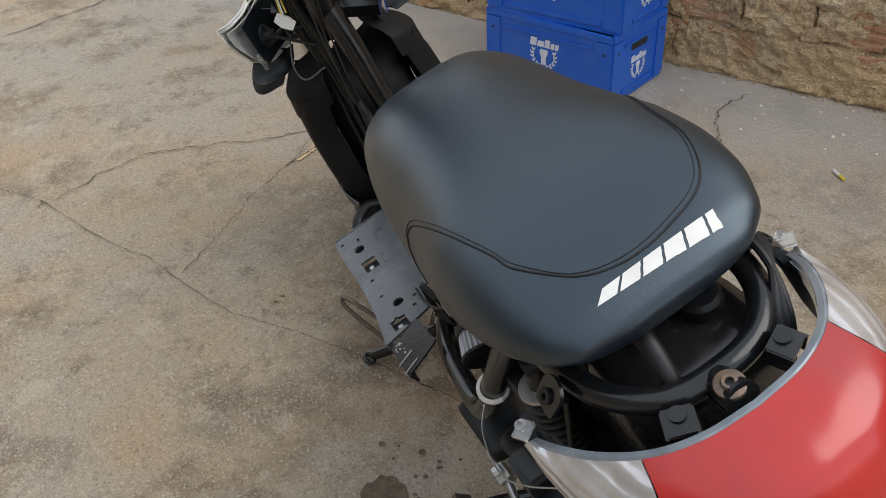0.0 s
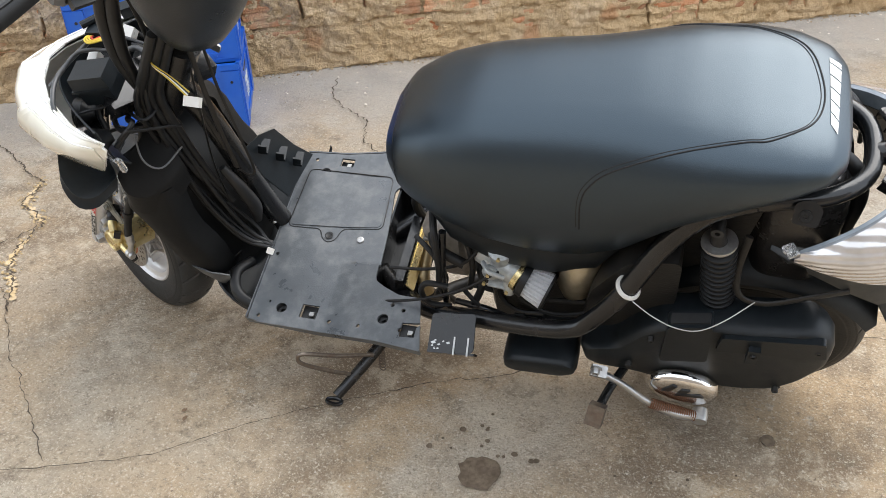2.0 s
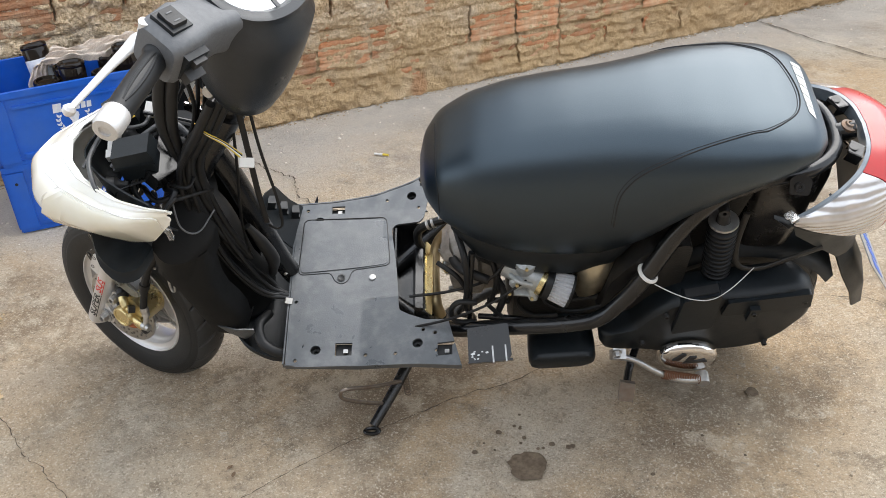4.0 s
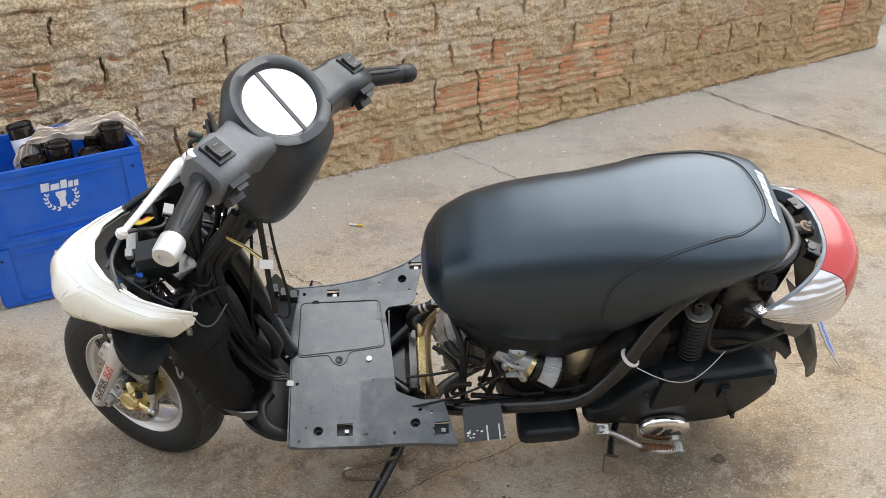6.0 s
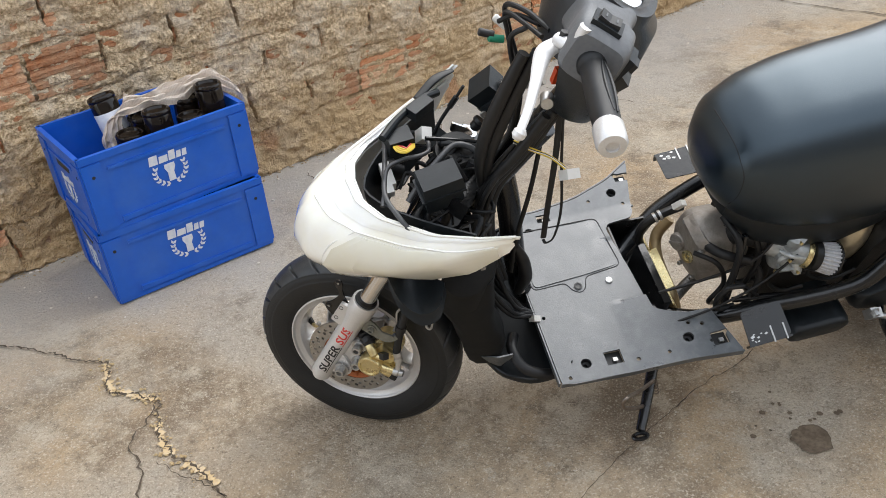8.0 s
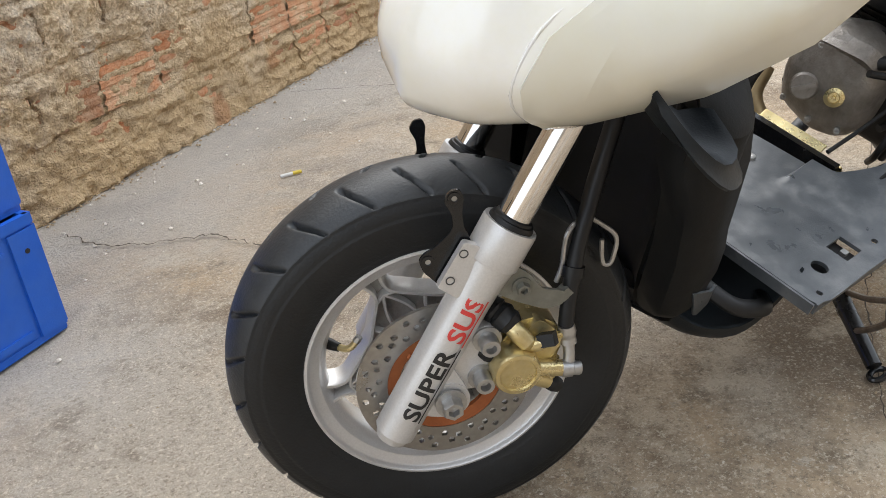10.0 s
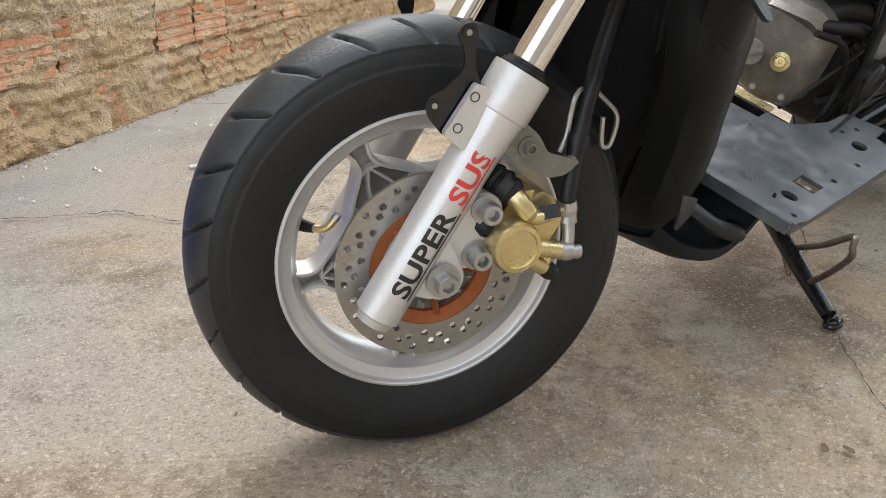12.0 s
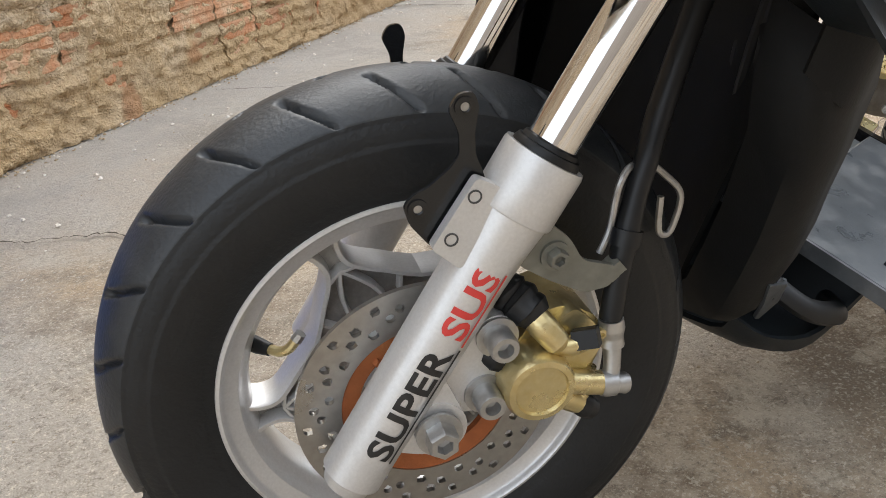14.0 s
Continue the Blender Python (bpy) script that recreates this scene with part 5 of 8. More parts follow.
def bar_side(s):
    """One end of the handlebar: switch block, switches, grip, end weight."""
    bm = bm_new()
    rings = []
    for y, ax, az, cx, cz in ((0.080, 0.046, 0.036, 0.030, 0.860), (0.115, 0.038, 0.033, 0.033, 0.864), (0.145, 0.036, 0.033, 0.036, 0.867), (0.160, 0.040, 0.037, 0.038, 0.868), (0.205, 0.038, 0.035, 0.041, 0.866), (0.215, 0.032, 0.029, 0.042, 0.864)):
        ring = []
        for i in range(28):
            q = 2 * math.pi * i / 28
            c, sn = math.cos(q), math.sin(q)
            ring.append(V(cx + ax * math.copysign(abs(c) ** 0.42, c), s * y, cz + az * math.copysign(abs(sn) ** 0.42, sn)))
        rings.append(ring)
    loft(bm, rings)
    sw = part("switch_housing", bm, M_GREY if s < 0 else M_COVER, scooter, "grey plastic switch housing" if s < 0 else "dark plastic switch housing", STEER, smooth=45)
    bm = bm_new()
    box(bm, (0.040, 0.036, 0.007), pose(0.034, s * 0.184, 0.9035, 0, 0, 0), 0.003)
    part("switch_frame", bm, M_PLASTIC, sw)
    bm = bm_new()
    box(bm, (0.014, 0.024, 0.009), pose(0.0265, s * 0.184, 0.9075, 0, 9, 0), 0.0025)
    box(bm, (0.014, 0.024, 0.009), pose(0.0415, s * 0.184, 0.9075, 0, -9, 0), 0.0025)
    part("rocker_switch", bm, M_BLACK, sw)
    bm = bm_new()
    for dx in (-0.0065, 0.0085):
        box(bm, (0.002, 0.010, 0.0006), pose(0.0335 + dx, s * 0.184, 0.9125), 0)
    part("switch_mark", bm, M_GREY, sw)
    bm = bm_new()
    box(bm, (0.010, 0.040, 0.040), pose(0.079, s * 0.184, 0.868, 0, 10, 0), 0.003)
    part("switch_frame", bm, M_PLASTIC, sw)
    bm = bm_new()
    box(bm, (0.014, 0.022, 0.012), pose(0.086, s * 0.184, 0.877, 0, 10, 0), 0.003)
    box(bm, (0.018, 0.030, 0.015), pose(0.086, s * 0.187, 0.854, 0, 25, 0), 0.004)
    part("horn_button", bm, M_BLACK, sw)
    bm = bm_new()
    a, b = V(0.043, s * 0.208, 0.861), V(0.087, s * 0.324, 0.858)
    pts, rad = [], []
    for i in range(22):
        t = i / 21
        pts.append(a.lerp(b, t))
        rad.append(0.0200 if i < 2 else 0.0166 + 0.0010 * math.sin(t * math.pi) + (0.0016 if i == 21 else 0))
    tube(bm, pts, rad, 24, 2)
    grip = part("grip", bm, M_HOSE, scooter, "black rubber handlebar grip", STEER)
    bm = bm_new()
    d = (b - a).normalized()
    lathe(bm, [(0.004, 0.0), (0.0165, 0.0), (0.0185, 0.004), (0.0185, 0.03), (0.016, 0.036), (0.008, 0.037), (0.0075, 0.034), (0.001, 0.034)], b - d * 0.006, d, 28)
    for side in (-1, 1):
        wing = bm_new()
        tube(wing, [a.lerp(b, f) + V(0.002 + 0.0055 * side * math.sin(f * 3.1), 0, 0.0168) for f in (0.12, 0.3, 0.5, 0.7, 0.88)], (0.0012, 0.0022, 0.0024, 0.0022, 0.0010), 8)
        part("grip_rib", wing, M_HOSE, grip)
    part("end_weight", bm, M_SILVER if s < 0 else M_HOSE, grip, "scuffed pale metal end weight" if s < 0 else "")
    bm = bm_new()
    tube(bm, [a - d * 0.12, b], 0.011, 16)
    part("bar_tube", bm, M_STEEL, grip)


bar_side(-1)
bar_side(1)

# brake lever with its perch
bm = bm_new()
side = [(-0.002, -0.170, 0.842), (-0.011, -0.183, 0.830), (-0.010, -0.200, 0.822), (-0.004, -0.235, 0.814), (0.003, -0.275, 0.802), (0.007, -0.306, 0.789)]
tube(bm, side, (0.011, 0.0130, 0.0105, 0.0075, 0.006, 0.0055), 14, 8, 0.55)
lathe(bm, [(0.001, -0.0085), (0.005, -0.0075), (0.0085, -0.003), (0.0085, 0.003), (0.005, 0.0075), (0.001, 0.0085)], (0.008, -0.313, 0.786), (0, 0.3, 1), 18)
lever = part("brake_lever", bm, M_LEVER, scooter, "pale silver brake lever", STEER)
bm = bm_new()
tube(bm, [(-0.006, -0.176, 0.850), (0.008, -0.186, 0.856), (0.026, -0.196, 0.866), (0.044, -0.200, 0.880)], (0.012, 0.0135, 0.0125, 0.010), 14, 6, 0.75)
tube(bm, [(0.016, -0.204, 0.866), (0.013, -0.207, 0.884), (0.012, -0.208, 0.896)], (0.009, 0.0078, 0.0080), 14)
part("lever_perch", bm, M_LEVER, lever, "pale silver lever perch with a mirror stub")
bm = bm_new()
lathe(bm, [(0.001, 0), (0.0058, 0), (0.0058, 0.007), (0.001, 0.007)], (-0.003, -0.183, 0.859), (-0.2, 0, 1), 6)
part("pivot_bolt", bm, M_BLACK, lever, "black pivot bolt")

# cables in front of the bar
for pts, r in (([(-0.02, -0.09, 0.80), (-0.05, -0.05, 0.785), (-0.08, -0.01, 0.765), (-0.06, -0.005, 0.735), (-0.01, -0.02, 0.68), (0.022, -0.03, 0.60), (0.02, -0.03, 0.53)], 0.0036), ([(-0.015, -0.08, 0.81), (-0.055, -0.035, 0.795), (-0.085, 0.0, 0.77), (-0.06, 0.008, 0.735), (-0.005, -0.008, 0.68), (0.026, -0.02, 0.60), (0.02, -0.025, 0.52)], 0.004), ([(-0.03, -0.06, 0.80), (-0.065, -0.02, 0.775), (-0.082, -0.005, 0.745)], 0.0038), ([(-0.045, -0.09, 0.80), (-0.055, -0.085, 0.77), (-0.02, -0.06, 0.71), (0.018, -0.04, 0.63), (0.022, -0.035, 0.54)], 0.004)):
    bm = bm_new()
    tube(bm, pts, r, 10)
    part("control_cable", bm, M_HOSE, scooter, "", STEER)
for p, d, m, lb in (((-0.062, -0.003, 0.724), (-0.8, -0.4, -0.25), M_GREEN, "green wire plug"), ((-0.068, 0.007, 0.738), (-0.9, 0.1, 0.1), M_WHITE, "cream wire plug"), ((-0.078, -0.008, 0.724), (-0.9, -0.3, -0.2), M_BLACK, "black wire plug")):
    bm = bm_new()
    lathe(bm, [(0.001, 0), (0.006, 0), (0.006, 0.022), (0.004, 0.024), (0.001, 0.024)], p, d, 12)
    part("wire_plug", bm, m, scooter, lb, STEER)
# headlight: a pointed, clouded lens that sweeps back to two tips
HY = 0.032
HL_S = [0.0, 0.22, 0.42, 0.69, 0.88, 1.0]
HL_I = [(0.012, 0.664), (0.020, 0.657), (0.050, 0.652), (0.122, 0.653), (0.190, 0.672), (0.236, 0.692)]
HL_F = [(-0.087, 0.552), (-0.074, 0.556), (-0.040, 0.566), (0.050, 0.592), (0.140, 0.630), (0.244, 0.676)]
HL_B = [(0.0, 0.492), (0.008, 0.497), (0.040, 0.508), (0.130, 0.538), (0.188, 0.588), (0.236, 0.660)]


def hl_curve(table, s):
    return tuple(float(np.interp(abs(s), HL_S, [c[i] for c in table])) for i in (0, 1))


def hl_rows(shrink=0.0):
    rows = []
    for k in range(81):
        s = math.sin((k / 80 * 2 - 1) * math.pi / 2)
        y = HY + 0.192 * s
        (ix, iz), (fx, fz), (bx, bz) = hl_curve(HL_I, s), hl_curve(HL_F, s), hl_curve(HL_B, s)
        ring = smooth_path([(ix, 0, iz), ((ix + fx) / 2 - 0.022 * (1 - abs(s)), 0, (iz + fz) / 2 + 0.018 * (1 - abs(s))), (fx, 0, fz), ((fx + bx) / 2 - 0.022 * (1 - abs(s)), 0, (fz + bz) / 2 - 0.016 * (1 - abs(s))), (bx, 0, bz)], 6)
        out = []
        for i, p in enumerate(ring):
            f = i / (len(ring) - 1)
            step = 0.0045 if abs(s) > 0.40 and f > 0.17 else 0.0
            if abs(s) <= 0.40 and 0.2 < f < 0.62:
                step = -0.003 * (1 - abs(s) / 0.40)
            out.append(V(p.x + shrink - step, y, p.z - step * 0.6))
        rows.append(out)
    return rows


LENS_ROWS = hl_rows()
bm = bm_new()
sheet(bm, LENS_ROWS, -0.003)
bmesh.ops.smooth_vert(bm, verts=bm.verts, factor=0.5, use_axis_x=True, use_axis_y=True, use_axis_z=True)
headlight = part("headlight", bm, M_LENS, scooter, "clouded yellowish-white headlight lens", smooth=60)
bm = bm_new()
inner = []
for r in hl_rows(0.012):
    inner.append([V(0.03 + (p.x - 0.03) * 0.9, HY + (p.y - HY) * 0.93, 0.57 + (p.z - 0.57) * 0.88) for p in r])
sheet(bm, inner, 0.002)
part("reflector", bm, M_WHITE, headlight, "pale reflector behind the lens", smooth=60)
for s in (-1, 1):
    # clear flange round the lens's upper edge, with a raised bead on either side
    def rim_at(t, back, up):
        x, z = hl_curve(HL_I, t)
        return V(x + back, HY + s * 0.192 * t, z + up)

    bm = bm_new()
    ts = [k / 24 for k in range(25)]
    def skin(t, f, out):
        ring = LENS_ROWS[max(0, min(80, round((math.asin(max(-1.0, min(1.0, s * t))) / (math.pi / 2) + 1) * 40)))]
        i = f * (len(ring) - 1)
        a = ring[int(i)].lerp(ring[min(int(i) + 1, len(ring) - 1)], i - int(i))
        return a + V(-0.8 * out, 0, 0.25 * out)

    sheet(bm, [[skin(t, 0.085, 0.0020), skin(t, 0.05, 0.0028), rim_at(t, -0.003, 0.001), rim_at(t, 0.004, 0.003), rim_at(t, 0.012 - 0.004 * t, 0.0025), rim_at(t, 0.018 - 0.008 * t, -0.002)] for t in ts], 0.0025)
    part("lens_rim", bm, M_RIM, headlight, "clear moulded lens rim", smooth=60)
    bm = bm_new()
    rows = []
    for k in range(19):
        t = 0.445 + 0.525 * k / 18
        top = float(np.interp(t, [0.42, 0.52, 0.64, 0.76, 0.88, 0.96], [0.15, 0.16, 0.17, 0.19, 0.24, 0.32])) + 0.025
        rows.append([skin(t - 0.07 * (1 - k / 18) * f, top + (0.97 - top) * f, 0.0014 if 0 < f < 1 else 0.0003) for f in (0.0, 0.03, 0.2, 0.4, 0.6, 0.8, 0.97, 1.0)])
    sheet(bm, rows, 0.0012 * s)
    part("turn_lens", bm, M_SIGNAL, headlight, "yellowed clear turn signal lens", smooth=60)
    for line, r in (([(0.42, 0.15), (0.52, 0.16), (0.64, 0.17), (0.76, 0.19), (0.88, 0.24), (0.96, 0.32)], 0.0016), ([(0.42, 0.15), (0.385, 0.34), (0.37, 0.55), (0.365, 0.78), (0.36, 0.95)], 0.0013), ([(0.0, 0.16), (0.12, 0.16), (0.24, 0.155), (0.34, 0.15), (0.42, 0.15)], 0.0014)):
        bm = bm_new()
        tube(bm, [skin(t, f, 0.0006) for t, f in line], r, 8, 4)
        part("lens_crease", bm, M_RIM, headlight)
    for back, up, r in ((0.0035, 0.0035, 0.0022), (0.0165, 0.0005, 0.0018)):
        bm = bm_new()
        tube(bm, [rim_at(t, back - 0.006 * t if back > 0.01 else back, up) for t in ts], r, 8, 1)
        part("rim_bead", bm, M_RIM, headlight)
    bm = bm_new()
    box(bm, (0.008, 0.008, 0.03), pose(0.205, HY + s * 0.152, 0.585), 0.002)
    box(bm, (0.05, 0.006, 0.006), pose(0.182, HY + s * 0.146, 0.60, 0, 20, s * 20), 0.002)
    part("mounting_tab", bm, M_CLEAR, headlight, "clear plastic mounting tab")
bm = bm_new()
tube(bm, [(0.236, HY + 0.185, 0.69), (0.20, HY + 0.165, 0.695), (0.16, HY + 0.13, 0.69)], (0.005, 0.009, 0.007), 10, 6, 0.5)
part("gasket", bm, M_HOSE, headlight)

# black bucket and clutter behind the lens
bm = bm_new()
rows = []
for k in range(17):
    s = k / 8 - 1
    y = HY + 0.15 * s
    x0 = 0.045 + 0.15 * abs(s) ** 1.6
    rows.append([V(x0 - 0.004, y, 0.64 + 0.02 * abs(s)), V(x0, y, 0.60), V(x0 + 0.006, y, 0.565 + 0.03 * abs(s)), V(x0 + 0.022, y * 0.95, 0.54 + 0.04 * abs(s))])
sheet(bm, rows, 0.003)
part("lamp_bucket", bm, M_PLASTIC, scooter, "black lamp bucket")

bm = bm_new()
box(bm, (0.070, 0.050, 0.026), pose(0.156, -0.021, 0.690, 0, -8, 6), 0.005, (0.92, 0.9))
box(bm, (0.062, 0.044, 0.036), pose(0.158, -0.021, 0.662, 0, -8, 6), 0.003)
box(bm, (0.073, 0.053, 0.005), pose(0.156, -0.021, 0.677, 0, -8, 6), 0.0015)
part("relay_box", bm, M_PLASTIC, scooter, "square black relay box")
bm = bm_new()
box(bm, (0.046, 0.036, 0.030), pose(0.114, 0.087, 0.676, 0, 0, 8), 0.005, (0.9, 0.9))
part("wire_block", bm, M_PLASTIC, scooter, "black connector block")
bm = bm_new()
box(bm, (0.017, 0.044, 0.020), pose(0.086, 0.058, 0.628, 12, 0, 6), 0.003)
box(bm, (0.013, 0.016, 0.016), pose(0.084, 0.030, 0.624, 12, 0, 6), 0.002)
part("wire_connector", bm, M_WHITE, scooter, "white wire connector")
bm = bm_new()
box(bm, (0.018, 0.022, 0.03), pose(0.157, 0.098, 0.668, 30, 20, 0), 0.003)
part("wire_connector", bm, M_WHITE, scooter, "white wire connector")
bm = bm_new()
box(bm, (0.03, 0.03, 0.026), pose(0.20, 0.045, 0.605, 20, 20, 0), 0.003)
part("wire_connector", bm, M_WHITE, scooter, "white wire connector")

# grey tube frame that carried the front cover
rail_pts = [(0.062, -0.03, 0.660), (0.070, -0.005, 0.664), (0.083, 0.035, 0.672), (0.112, 0.046, 0.676), (0.140, 0.048, 0.676), (0.156, 0.056, 0.675), (0.160, 0.075, 0.674), (0.157, 0.095, 0.670)]
bm = bm_new()
tube(bm, rail_pts, 0.0036, 12)
tube(bm, [(0.094, 0.119, 0.660), (0.087, 0.074, 0.665), (0.076, 0.025, 0.667), (0.070, -0.016, 0.665), (0.082, -0.055, 0.662), (0.098, -0.080, 0.650), (0.14, -0.095, 0.615)], 0.0042, 12)
tube(bm, [(0.238, 0.030, 0.672), (0.218, 0.044, 0.684), (0.196, 0.048, 0.686), (0.168, 0.030, 0.680), (0.135, 0.004, 0.668), (0.105, -0.020, 0.648)], 0.0052, 12)
part("front_stay", bm, M_STAY, scooter, "bent grey front stay")
bm = bm_new()
tube(bm, [(0.085, 0.08, 0.696), (0.12, 0.12, 0.694), (0.17, 0.16, 0.690), (0.2, 0.18, 0.68)], 0.007, 10)
box(bm, (0.045, 0.022, 0.02), pose(0.16, 0.135, 0.695, 0, 0, 35), 0.004)
part("front_stay", bm, M_PLASTIC, scooter)

# horn and headlamp bulb holders
bm = bm_new()
lathe(bm, [(0.004, 0), (0.034, 0.0), (0.038, 0.006), (0.036, 0.014), (0.02, 0.02), (0.014, 0.035), (0.012, 0.05), (0.004, 0.052)], (0.205, 0.07, 0.655), (0.1, 0.1, -1), 28)
part("horn", bm, M_GRIME, scooter, "round black horn")
for p, d in (((0.10, 0.09, 0.60), (-1, 0.2, 0.1)), ((0.10, -0.03, 0.60), (-1, -0.2, 0.1)), ((0.155, -0.085, 0.60), (-0.6, -0.8, 0.1))):
    bm = bm_new()
    lathe(bm, [(0.003, -0.02), (0.012, -0.02), (0.016, -0.008), (0.024, 0.0), (0.026, 0.014), (0.004, 0.016)], p, d, 22)
    part("bulb_holder", bm, M_HOSE, scooter, "black rubber bulb holder")
FLASH = axis_frame((0.287, 0.140, 0.690), (0.72, -0.22, -0.70))
bm = bm_new()
box(bm, (0.052, 0.050, 0.034), FLASH @ pose(0, 0.004, -0.020), 0.004, (0.94, 0.94))
lathe(bm, [(0.004, -0.012), (0.030, -0.012), (0.033, -0.006), (0.033, 0.026), (0.030, 0.036), (0.012, 0.042), (0.004, 0.042)], FLASH.to_translation(), (0.72, -0.22, -0.70), 28)
flasher = part("flasher_unit", bm, M_PLASTIC, scooter, "black round electrical unit with a square cap", smooth=40)
bm = bm_new()
prism(bm, round_poly([(0.258, 0.676), (0.268, 0.684), (0.312, 0.636), (0.304, 0.622), (0.286, 0.634)], 0.003), -0.118, -0.114, Y90, 0.001)
part("unit_bracket", bm, M_STEEL, flasher, "pale grey bracket")
bm = bm_new()
tube(bm, [(0.302, 0.128, 0.716), (0.330, 0.118, 0.732), (0.360, 0.105, 0.748)], 0.0125, 18)
part("steel_tube", bm, M_STEEL, flasher, "dull grey tube")
bm = bm_new()
tube(bm, [(0.298, 0.130, 0.712), (0.303, 0.128, 0.716)], 0.0142, 18)
part("tube_ring", bm, M_HOSE, flasher)
bm = bm_new()
lathe(bm, [(0.003, 0), (0.012, 0), (0.013, 0.006), (0.010, 0.010), (0.010, 0.018), (0.006, 0.022), (0.002, 0.022)], (0.262, 0.116, 0.662), (-0.7, -0.1, -0.7), 18)
part("terminal", bm, M_HOSE, flasher)
bm = bm_new()
prism(bm, round_poly([(0.212, 0.664), (0.238, 0.646), (0.250, 0.628), (0.226, 0.626), (0.208, 0.646)], 0.003), -0.122, -0.118, Y90, 0.001)
part("terminal_plate", bm, M_CHROME, flasher, "bright terminal plate")
bm = bm_new()
tube(bm, [(0.236, 0.142, 0.722), (0.224, 0.140, 0.702)], 0.0028, 8)
tube(bm, [(0.224, 0.140, 0.702), (0.212, 0.139, 0.682)], 0.0052, 8)
tube(bm, [(0.212, 0.139, 0.682), (0.196, 0.137, 0.655), (0.180, 0.130, 0.625)], 0.0034, 8)
part("unit_wire", bm, M_HOSE, flasher)
bm = bm_new()
tube(bm, [(0.155, 0.072, 0.688), (0.21, 0.071, 0.671), (0.265, 0.068, 0.653)], 0.0038, 10)
part("brace_rod", bm, M_PAINT, scooter, "thin black brace rod")

# wires: many thin hoses through the headstock
WIRES = random.Random(5)
for k in range(26):
    a = V(0.09 + WIRES.uniform(0, 0.12), HY + WIRES.uniform(-0.13, 0.12), 0.585 + WIRES.uniform(-0.04, 0.06))
    c = V(0.22 + WIRES.uniform(-0.02, 0.04), 0.03 + WIRES.uniform(-0.05, 0.05), 0.60 + WIRES.uniform(-0.06, 0.07))
    mid = a.lerp(c, 0.5) + V(WIRES.uniform(-0.03, 0.03), WIRES.uniform(-0.04, 0.04), WIRES.uniform(-0.02, 0.035))
    q1 = a.lerp(c, 0.25) + V(WIRES.uniform(-0.02, 0.02), WIRES.uniform(-0.02, 0.02), WIRES.uniform(-0.01, 0.03))
    bm = bm_new()
    tube(bm, [a, q1, mid, c], WIRES.choice((0.002, 0.003, 0.004, 0.005)), 8, 5)
    part("wire", bm, WIRES.choice((M_HOSE, M_HOSE, M_HOSE, M_GRIME)), scooter)
for k in range(4):
    bm = bm_new()
    tube(bm, [(0.106, 0.080, 0.676), (0.101 + 0.003 * k, 0.064, 0.688), (0.105 + 0.003 * k, 0.050 + 0.003 * k, 0.692), (0.117 + 0.001 * k, 0.045 + 0.003 * k, 0.692), (0.131 - 0.001 * k, 0.054 + 0.003 * k, 0.690), (0.136 - 0.002 * k, 0.074, 0.678)], 0.0018, 6)
    part("wire", bm, M_YELLOW if k < 3 else M_REDWIRE, scooter, "yellow wire" if k < 3 else "red wire")

# main tube, cables along it
bm = bm_new()
tube(bm, [(0.268, 0.024, 0.650), (0.278, 0.027, 0.61), (0.294, 0.03, 0.53), (0.315, 0.03, 0.38), (0.338, 0.03, 0.255), (0.362, 0.03, 0.215), (0.43, 0.03, 0.19), (0.56, 0.03, 0.185)], 0.0215, 24)
part("main_tube", bm, M_PAINT, scooter, "glossy black painted frame tube")
bm = bm_new()
tube(bm, [(0.335, 0.012, 0.265), (0.338, 0.009, 0.262)], 0.0055, 10)
part("frame_bolt", bm, M_STEEL, scooter)
bm = bm_new()
tube(bm, [(0.226, 0.022, 0.582), (0.255, 0.020, 0.629), (0.300, 0.017, 0.701), (0.326, 0.015, 0.743)], (0.030, 0.0285, 0.0285, 0.030), 24)
part("headstock", bm, M_PAINT, scooter, "black headstock")
for k in range(6):
    x = -0.024 * (k % 3) - 0.02
    y = -0.004 - 0.013 * (k // 2)
    j = [WIRES.uniform(-0.008, 0.008) for _ in range(6)]
    bm = bm_new()
    tube(bm, [(0.352 + j[0], 0.0 + j[1], 0.80), (0.318 + x * 0.4 + j[3], -0.012 + j[2], 0.742), (0.268 + x * 0.6, y + j[2] - 0.004, 0.655 + j[0]), (0.262 + x * 0.7, y + j[3], 0.50), (0.285 + x * 0.6 + j[4], y - 0.01, 0.37), (0.315 + x * 0.3, y - 0.012 + j[5], 0.28), (0.345 + j[1], -0.035 + j[2], 0.245)], (0.0042, 0.0045, 0.005, 0.005, 0.0045, 0.004), 10)
    part("cable", bm, M_HOSE, scooter)
for k in range(3):
    bm = bm_new()
    tube(bm, [(0.345 - 0.014 * k, -0.012 - 0.008 * k, 0.800), (0.300 - 0.014 * k, -0.020 - 0.006 * k, 0.725), (0.258 - 0.014 * k, -0.016 - 0.005 * k, 0.650), (0.250 - 0.010 * k, -0.008 - 0.008 * k, 0.56), (0.262 - 0.008 * k, -0.010 - 0.006 * k, 0.46), (0.288 - 0.006 * k, -0.014, 0.36)], (0.008, 0.009, 0.0085, 0.007, 0.0065, 0.005), 12)
    part("wire_loom", bm, M_HOSE, scooter, "thick taped wire loom")
